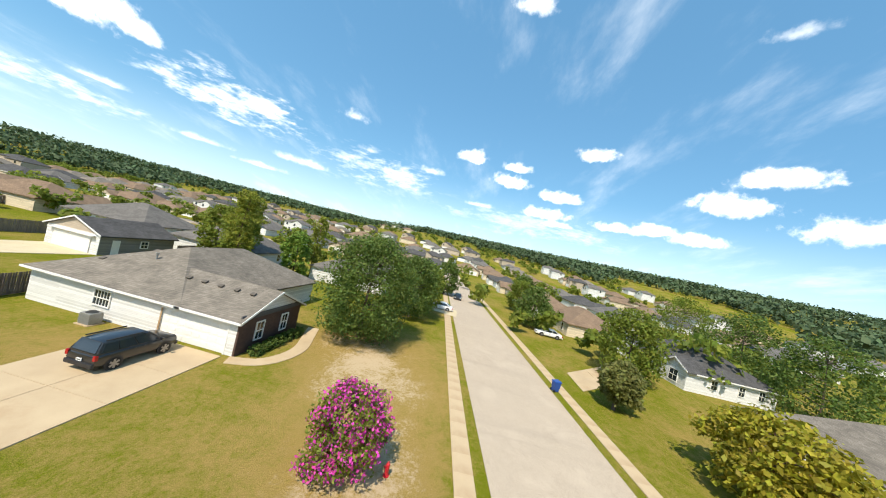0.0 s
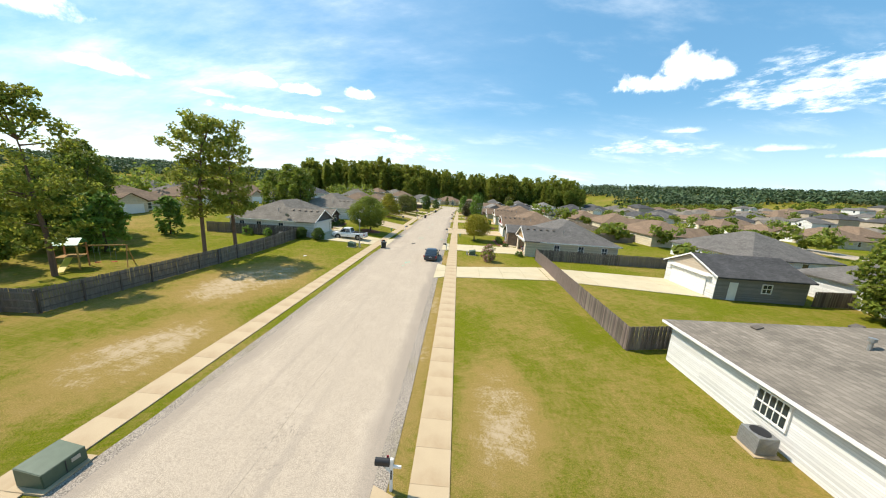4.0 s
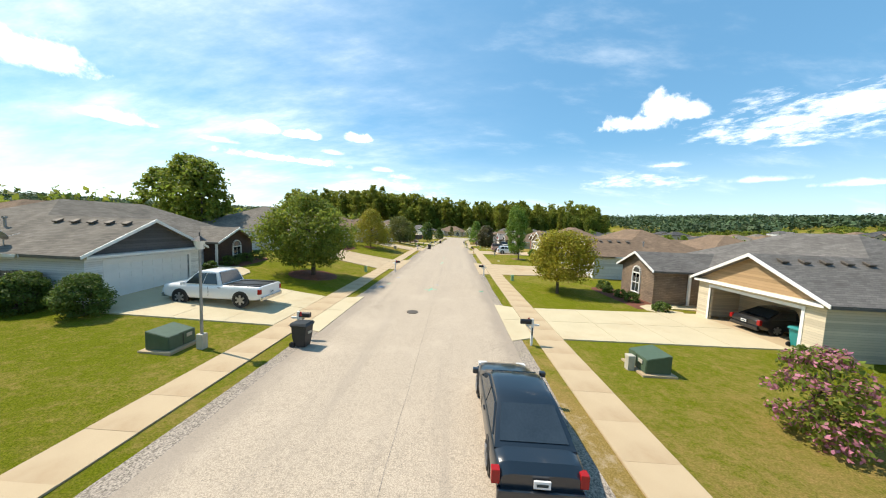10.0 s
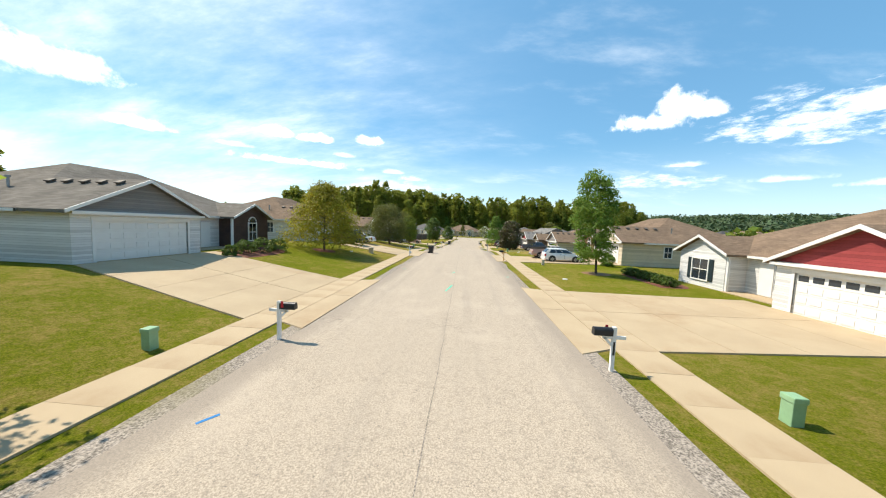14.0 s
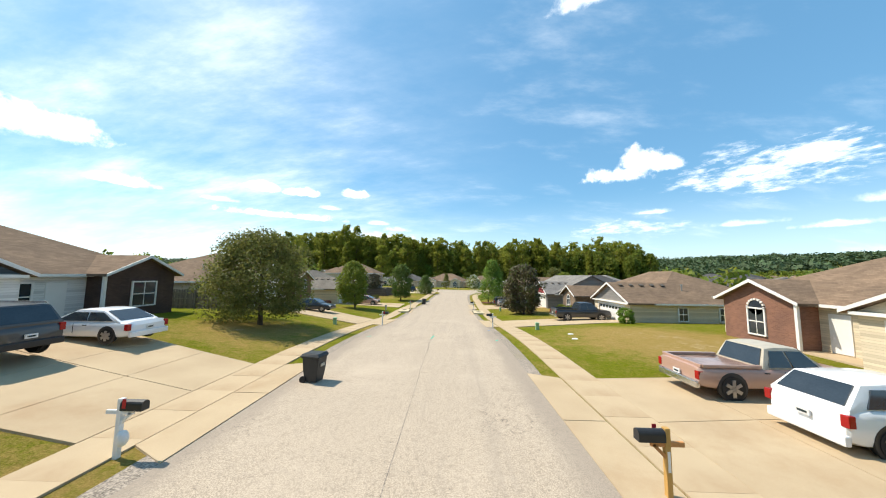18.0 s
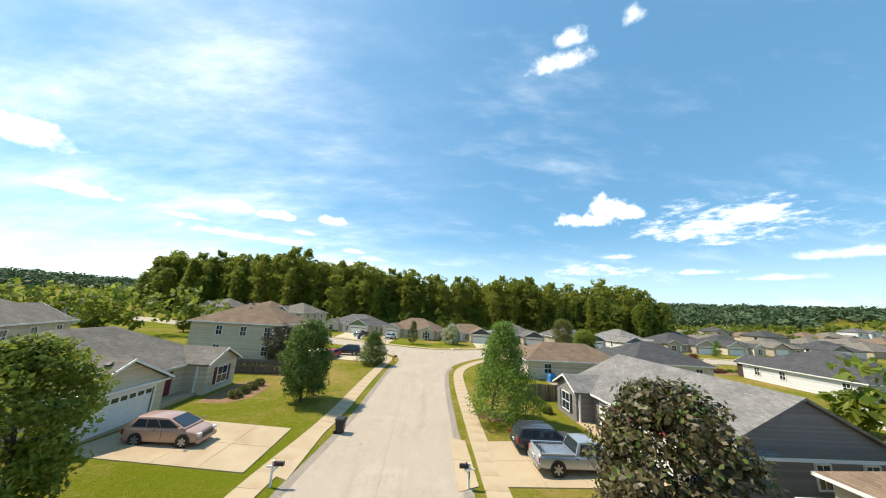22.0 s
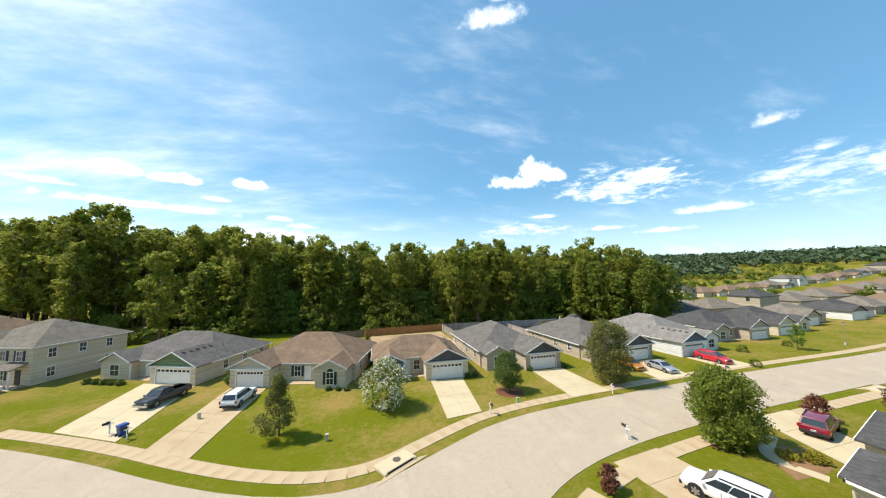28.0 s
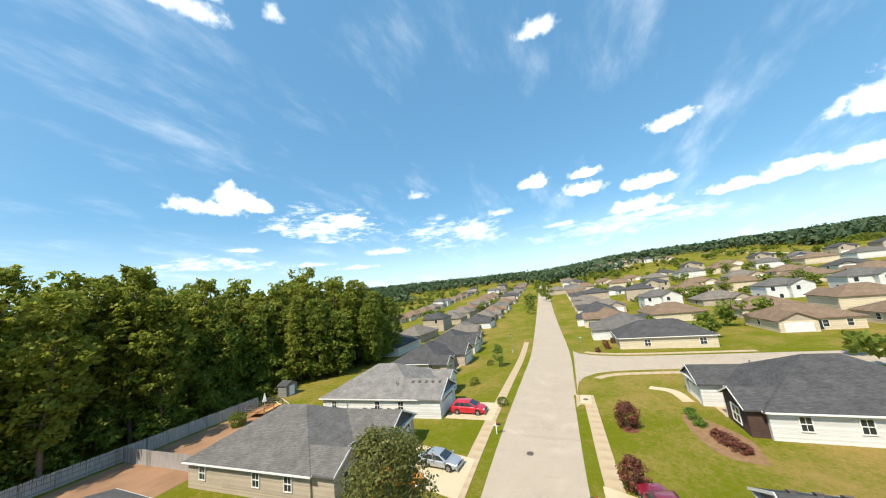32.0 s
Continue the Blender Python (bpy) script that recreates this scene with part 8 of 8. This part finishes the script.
bed([(58.6, 167.2), (63.6, 166.2), (70, 170.4), (64, 171), (59, 170)], "straw", "pine straw bed in front of brick")
bed([(38.6, 172.6), (43.8, 172.4), (44.4, 175.8), (41, 176.8)], "straw", "pine straw bed by a driveway")
ring_bed(-11.2, 49.6, 2.2)
ring_bed(13.1, 75.5, 1.3, "straw")
ring_bed(-13.8, 77.4, 1.2)
ring_bed(26.2, 193.6, 1.9)
ring_bed(9.2, 139, 1.5)
ring_bed(39.0, 177.4, 1.6)
ring_bed(63.8, 176.4, 0.9)
bed([(9, 216), (28, 216), (28, 236.5), (9, 235)], "sand", "bare sandy back yard", 0)
bed([(29.6, 221.4), (46, 221.4), (63, 220), (63, 235.4), (30, 236.4)], "dirt", "bare red-brown earth back yard", 0)


def path(pts, w, label="narrow concrete front path", mat="concrete_new", lift=0.045):
    line = resample(rounded(pts, 3), 0.6)
    strip("front_path", offset(line, -w / 2), offset(line, w / 2), M[mat], lift, label, "path", sub=2, thick=0.1)


path([(20.8, -11.2), (21.6, -13.4), (25, -14.2), (28, -13.2), (31, -12.2)], 1.1, "curved concrete front path", "concrete")
path([(17.8, 43.6), (15.6, 44.6), (17.4, 45.7), (21.0, 45.2)], 1.2)
path([(-17.4, 45.4), (-15.6, 46.4), (-17.0, 48.0), (-21, 47.8)], 1.3)
path([(77.8, 171.6), (76.8, 168.9), (72.4, 168.5)], 1.3, "curved pale front path")
path([(41.0, 172.0), (39.8, 175.2), (44.6, 177.2)], 1.0, "curved front path")
driveway(((7.36, 21.6), (7.36, 26.4)), ((18.8, 23.2), (18.8, 29.4)), 4, "pale concrete driveway to a detached garage")
driveway(((18.9, 23.2), (18.9, 29.4)), ((35.8, 20.9), (35.8, 28.4)), 6, "pale concrete driveway to a detached garage")
for k in range(2):
    tagged(quad_slab("driveway_apron", [(4.72, 20.6 + 3.4 * k), (4.72, 24 + 3.4 * k), (5.93, 24 + 2.6 * k), (5.93, 21.4 + 2.6 * k)], M["concrete_new"], None, 0.05), "flared concrete driveway apron", "apron", kind="structure")
driveway(((16.4, 188.8), (20.6, 189.4)), ((17.2, 200.4), (22.0, 200.2)), 4, "concrete driveway up to a white garage door")
driveway(((33.0, 190.0), (39.0, 190.2)), ((33.6, 200.2), (39.0, 200.2)), 4, "concrete driveway up to a garage")
driveway(((49.0, 191.4), (55.0, 191.6)), ((50.6, 199.4), (57.0, 199.6)), 3, "concrete driveway with two parked cars")
driveway(((64.0, 192.0), (70.0, 192.2)), ((64.0, 198.6), (70.0, 198.8)), 3, "concrete driveway with a red minivan")
driveway(((-11.2, 190.6), (-6.6, 188.2)), ((-10.2, 205.6), (-5.2, 204.2)), 4, "concrete driveway with rusty stains", "concrete")
driveway(((-22.4, 197.2), (-14.8, 193.2)), ((-23.2, 211.4), (-15.4, 208.2)), 4, "pale concrete driveway with a parked pickup")
driveway(((27.4, 178.0), (32.6, 178.6)), ((28.8, 166.6), (34.4, 166.6)), 4, "concrete driveway to a corner house", "concrete")
driveway(((47.4, 180.0), (53.2, 180.2)), ((44.4, 171.6), (49.8, 171.6)), 3, "pale concrete driveway beside a bed")
driveway(((-4.6, 160.8), (-4.0, 167.2)), ((-20.4, 164.6), (-20.4, 174.0)), 4, "pale concrete driveway with a red car")
driveway(((-46, 206.4), (-40.4, 204.0)), ((-44.6, 217.0), (-39.6, 215.2)), 3, "concrete driveway to a two-storey house")
driveway(((54, -26.8), (60, -26.8)), ((56, -20), (62, -20)), 2, "concrete driveway off the cross street")
driveway(((33.5, -41.2), (38.5, -41.2)), ((43, -52), (49, -52)), 3, "concrete driveway beside a blue bin", "concrete")

# things at the first house
def ac_unit(x, y):
    th = thing("air_conditioner", spot(x, y), "grey outdoor air conditioning unit by a white wall", "air conditioner")
    part("casing", one(box, -0.42, 0.42, -0.42, 0.42, 0.05, 0.85, 0.03), M["steel"], th)
    bm = bmesh.new()
    for k in range(12):
        box(bm, -0.435, 0.435, -0.435, 0.435, 0.12 + 0.055 * k, 0.135 + 0.055 * k)
    part("grille", bm, M["alloy"], th)
    bm = bmesh.new()
    bmesh.ops.create_cone(bm, cap_ends=True, segments=24, radius1=0.34, radius2=0.34, depth=0.03, matrix=Matrix.Translation((0, 0, 0.86)))
    part("fan_grille", bm, M["black_plastic"], th)
    part("pad", one(box, -0.55, 0.55, -0.55, 0.55, -0.1, 0.05), M["concrete"], th)


ac_unit(20.5, -0.6)
ac_unit(-22.5, 36.4)


def hydrant(x, y):
    th = thing("fire_hydrant", spot(x, y), "red fire hydrant on a dry lawn", "hydrant")
    bm = bmesh.new()
    tube(bm, (0, 0, -0.1), (0, 0, 0.55), 0.1, 0.09, 14)
    tube(bm, (0, 0, 0.02), (0, 0, 0.07), 0.15, 0.15, 14)
    bmesh.ops.create_uvsphere(bm, u_segments=14, v_segments=8, radius=0.105, matrix=Matrix.Translation((0, 0, 0.56)))
    tube(bm, (0, 0, 0.62), (0, 0, 0.72), 0.03, 0.03, 6)
    part("barrel", bm, M["sign_red"], th)
    for a in (0, 90, 180):
        bm = bmesh.new()
        tube(bm, (0, 0, 0.42), (0.18 * math.cos(radians(a)), 0.18 * math.sin(radians(a)), 0.42), 0.05, 0.05, 10)
        part("outlet", bm, M["sign_red"], th)


hydrant(15.0, -24.6)


def playset(x, y, turn):
    th = thing("playset", spot(x, y, turn), "wooden climbing frame with slide and swings in a yard", "play equipment")
    for a in (-0.8, 0.8):
        for b in (-0.8, 0.8):
            part("post", one(box, a - 0.05, a + 0.05, b - 0.05, b + 0.05, -0.2, 2.5), M["fence_new"], th)
    part("deck", one(box, -0.85, 0.85, -0.85, 0.85, 1.2, 1.28), M["fence_new"], th)
    bm = bmesh.new()
    poly(bm, [(-0.95, -0.95, 2.5), (0.95, -0.95, 2.5), (0.95, 0, 3.1), (-0.95, 0, 3.1)], 0.05)
    poly(bm, [(-0.95, 0.95, 2.5), (0.95, 0.95, 2.5), (0.95, 0, 3.1), (-0.95, 0, 3.1)], 0.05)
    part("canopy", bm, M["sign_green"], th)
    bm = bmesh.new()
    box(bm, -0.25, 0.25, -2.0, 0, 0, 0.04, m=Matrix.Translation((0.2, -0.85, 1.25)) @ Matrix.Rotation(radians(32), 4, "X"))
    part("slide", bm, M["yellow"], th)
    part("beam", one(box, 0.8, 4.2, -0.05, 0.05, 2.2, 2.32), M["fence_new"], th)
    for b in (-1, 1):
        bm = bmesh.new()
        tube(bm, (4.1, 0, 2.3), (4.3, b * 0.9, -0.1), 0.05, 0.05, 6)
        part("leg", bm, M["fence_new"], th)
    for u in (1.8, 3.0):
        bm = bmesh.new()
        for s in (-0.2, 0.2):
            tube(bm, (u + s, 0, 2.2), (u + s, 0, 0.5), 0.01, 0.01, 4)
        sw = part("swing_chains", bm, M["steel"], th)
        part("swing_seat", one(box, u - 0.22, u + 0.22, -0.1, 0.1, 0.47, 0.51), M["sign_red"], sw)


playset(-31.5, 15.0, 30)


def shed(x, y, turn, label, wall="siding_grey", roof="shingle_dark", w=3.2, d=2.6, trim=False):
    th = thing("garden_shed", spot(x, y, turn), label, "shed", "garden sheds")
    part("wall", one(box, -w / 2, w / 2, -d / 2, d / 2, -0.2, 2.1), M[wall], th)
    bm, h = gable_bm(-w / 2, w / 2, -d / 2, d / 2 + 0.2, 2.1, 0.5, 0.2, 0.08, 0.2)
    part("roof", bm, M[roof], th)
    for v in (-d / 2 - 0.01, d / 2 - 0.14):
        gable_wall(th, -w / 2, w / 2, v, 2.1, 0.5, wall)
    if trim:
        for a in (-w / 2, w / 2):
            for b in (-d / 2, d / 2):
                part("corner_trim", one(box, a - 0.07, a + 0.07, b - 0.07, b + 0.07, -0.2, 2.08), M["white"], th)
        for a in (-0.72, 0.02):
            leaf = part("door", one(box, a, a + 0.7, -d / 2 - 0.04, -d / 2 - 0.003, 0.05, 1.9), M[wall], th)
            part("door_frame", one(box, a, a + 0.07, -d / 2 - 0.055, -d / 2 - 0.042, 0.05, 1.9), M["white"], leaf)
    else:
        part("door", one(box, -0.6, 0.6, -d / 2 - 0.04, -d / 2, 0.05, 1.9), M["white"], th)


shed(-25.5, 2.0, 90, "pale garden shed at the end of a fence", "siding_white", "shingle_brown", 5, 4)
shed(57, 27, 20, "small grey garden shed in a back yard")
shed(140, 160, 10, "small dark roofed shed in a fenced yard", "siding_grey", "shingle_dark", 5, 4)
shed(70.6, 236.4, 0, "small weathered shed beside the wood", "siding_grey", "shingle_dark", 2.6, 2.4)


def dish(x, y, z, turn):
    th = thing("satellite_dish", Matrix.Translation((x, y, gz(x, y) + z)) @ Matrix.Rotation(radians(turn), 4, "Z"), "grey satellite dish mounted on a shingle roof", "satellite dish")
    bm = bmesh.new()
    bmesh.ops.create_uvsphere(bm, u_segments=20, v_segments=12, radius=0.6, matrix=Matrix.Translation((0, 0.5, 0.55)) @ Matrix.Rotation(radians(70), 4, "X"))
    cut_n = Vector((0, -0.8, 0.6)).normalized()
    bmesh.ops.bisect_plane(bm, geom=list(bm.verts) + list(bm.edges) + list(bm.faces), plane_co=Vector((0, 0.5, 0.55)) - cut_n * 0.45, plane_no=cut_n, clear_outer=True)
    bmesh.ops.solidify(bm, geom=list(bm.faces), thickness=0.015)
    part("reflector", bm, M["steel"], th)
    bm = bmesh.new()
    tube(bm, (0, 0.72, 0.2), (0, 0.72, -0.35), 0.025, 0.025, 8)
    part("mast", bm, M["steel"], th)
    bm = bmesh.new()
    tube(bm, (0, 0.7, 0.1), (0, 0.1, 0.3), 0.015, 0.015, 6)
    part("feed_arm", bm, M["steel"], th)


dish(-22.2, 38.4, 3.25, 180)
shed(29.3, 152.2, -80, "tan garden shed with white trim and a brown roof", "siding_tan", "shingle_brown", 2.3, 4.5, True)


def garden_deck(x, y, turn):
    """A raised timber deck with a rail and a flight of steps."""
    th = thing("garden_deck", spot(x, y, turn), "raised reddish timber deck with railings and steps in a back yard", "deck")
    for i in range(12):
        part("plank", one(box, -2.2, 2.2, -1.8 + 0.3 * i, -1.8 + 0.3 * i + 0.285, 0.74, 0.78), M["fence_new"], th)
    for a in (-2.15, 0, 2.15):
        for b in (-1.75, 1.75):
            part("post", one(box, a - 0.05, a + 0.05, b - 0.05, b + 0.05, -0.3, 1.68), M["fence"], th)
    for b in (-1.75, 1.75):
        for z in (1.1, 1.4, 1.68):
            x1 = 0.0 if b < 0 else 2.2
            part("rail", one(box, -2.2, x1, b - 0.03, b + 0.03, z, z + 0.07), M["fence"], th)
        part("rim_board", one(box, -2.2, 2.2, b - 0.09, b - 0.05, 0.5, 0.74), M["fence"], th)
    for a in (-2.15, 2.15):
        for z in (1.1, 1.4, 1.68):
            part("rail", one(box, a - 0.03, a + 0.03, -1.75, 1.75, z, z + 0.07), M["fence"], th)
    for k in range(4):
        part("tread", one(box, 0.5, 1.9, -2.15 - 0.28 * k, -1.87 - 0.28 * k, 0.56 - 0.18 * k, 0.6 - 0.18 * k), M["fence_new"], th)
    for a in (0.46, 1.9):
        bm = bmesh.new()
        box(bm, a, a + 0.05, -1.6, 0, 0, 0.08, m=Matrix.Translation((0, -1.8, 1.6)) @ Matrix.Rotation(radians(33), 4, "X"))
        part("handrail", bm, M["white"], th)
        part("newel_post", one(box, a - 0.02, a + 0.07, -3.16, -3.07, -0.1, 0.85), M["white"], th)
    return th


def garden_umbrella(x, y, z):
    th = thing("garden_umbrella", spot(x, y) @ Matrix.Translation((0, 0, z)), "folded pale garden umbrella on a timber deck", "umbrella")
    part("base", one(box, -0.22, 0.22, -0.22, 0.22, 0, 0.08, 0.02), M["steel"], th)
    bm = bmesh.new()
    tube(bm, (0, 0, 0.06), (0, 0, 2.3), 0.022, 0.022, 8)
    part("pole", bm, M["white"], th)
    bm = bmesh.new()
    bmesh.ops.create_cone(bm, cap_ends=True, segments=14, radius1=0.36, radius2=0.04, depth=1.35, matrix=Matrix.Translation((0, 0, 1.6)))
    for v in bm.verts:
        if v.co.z < 1.2:
            k = 0.75 if round(math.atan2(v.co.y, v.co.x) / (math.pi / 7)) % 2 else 1.1
            v.co.x, v.co.y = v.co.x * k, v.co.y * k
    part("canopy", bm, M["siding_white"], th)


garden_deck(62.0, 231.6, 12)
garden_umbrella(62.6, 232.4, 0.78)
shrubs([(57.0, 231.0, 1.3, 2.2)], label="rounded bright evergreen shrub in a bare yard", leaf="leaf", n=120, per=34)
shrubs([(25.6, 154.9, 0.5, 0.7), (27.0, 154.6, 0.45, 0.6)], label="yellow-green shrub behind a grey house", leaf="leaf_yellow")

# back patio of the house at the corner
tagged(quad_slab("patio", [(20.6, 154.6), (20.6, 151.9), (25.4, 151.7), (25.4, 154.4)], M["concrete"], None, 0.05), "small concrete patio slab behind a house", "patio", kind="structure")


def patio_chair(m):
    th = thing("patio_chair", m, "dark metal patio chair with a brown sling seat", "chair", "patio chairs")
    part("seat", one(box, -0.25, 0.25, -0.25, 0.25, 0.4, 0.44, 0.015), M["shutter"], th)
    bm = bmesh.new()
    box(bm, -0.25, 0.25, 0, 0.035, 0, 0.5, 0.015, m=Matrix.Translation((0, 0.22, 0.46)) @ Matrix.Rotation(radians(-14), 4, "X"))
    part("backrest", bm, M["shutter"], th)
    for a in (-0.23, 0.23):
        for b in (-0.22, 0.22):
            part("leg", one(box, a - 0.015, a + 0.015, b - 0.015, b + 0.015, 0, 0.41), M["black_plastic"], th)
    return th


base = spot(23.4, 152.9) @ Matrix.Translation((0, 0, 0.05))
table = thing("patio_table", base, "dark rectangular patio table on a concrete slab", "table")
part("tabletop", one(box, -0.8, 0.8, -0.45, 0.45, 0.7, 0.74, 0.01), M["shutter"], table)
for a in (-0.72, 0.72):
    for b in (-0.38, 0.38):
        part("leg", one(box, a - 0.025, a + 0.025, b - 0.025, b + 0.025, 0, 0.7), M["black_plastic"], table)
first = patio_chair(base @ Matrix.Translation((-0.4, 0.75, 0)))
for u, v, turn in ((0.4, 0.78, 8), (-0.35, -0.8, 176), (0.45, -0.74, 190)):
    copy_thing(first, base @ Matrix.Translation((u, v, 0)) @ Matrix.Rotation(radians(turn), 4, "Z"))

grill = thing("barbecue_grill", spot(21.3, 153.5, 20) @ Matrix.Translation((0, 0, 0.05)), "covered barbecue grill under a blue tarpaulin", "grill")
bm = bmesh.new()
loft(bm, [[(-0.62, -0.34, 0.02), (0.62, -0.34, 0.02), (0.62, 0.34, 0.02), (-0.62, 0.34, 0.02)], [(-0.58, -0.3, 0.8), (0.58, -0.3, 0.8), (0.58, 0.3, 0.8), (-0.58, 0.3, 0.8)], [(-0.34, -0.18, 1.12), (0.34, -0.18, 1.12), (0.34, 0.2, 1.12), (-0.34, 0.2, 1.12)]])
part("cover", bm, M["mark_blue"], grill)
part("lid", one(box, -0.33, 0.33, -0.16, 0.18, 1.121, 1.17, 0.02), M["black_plastic"], grill)
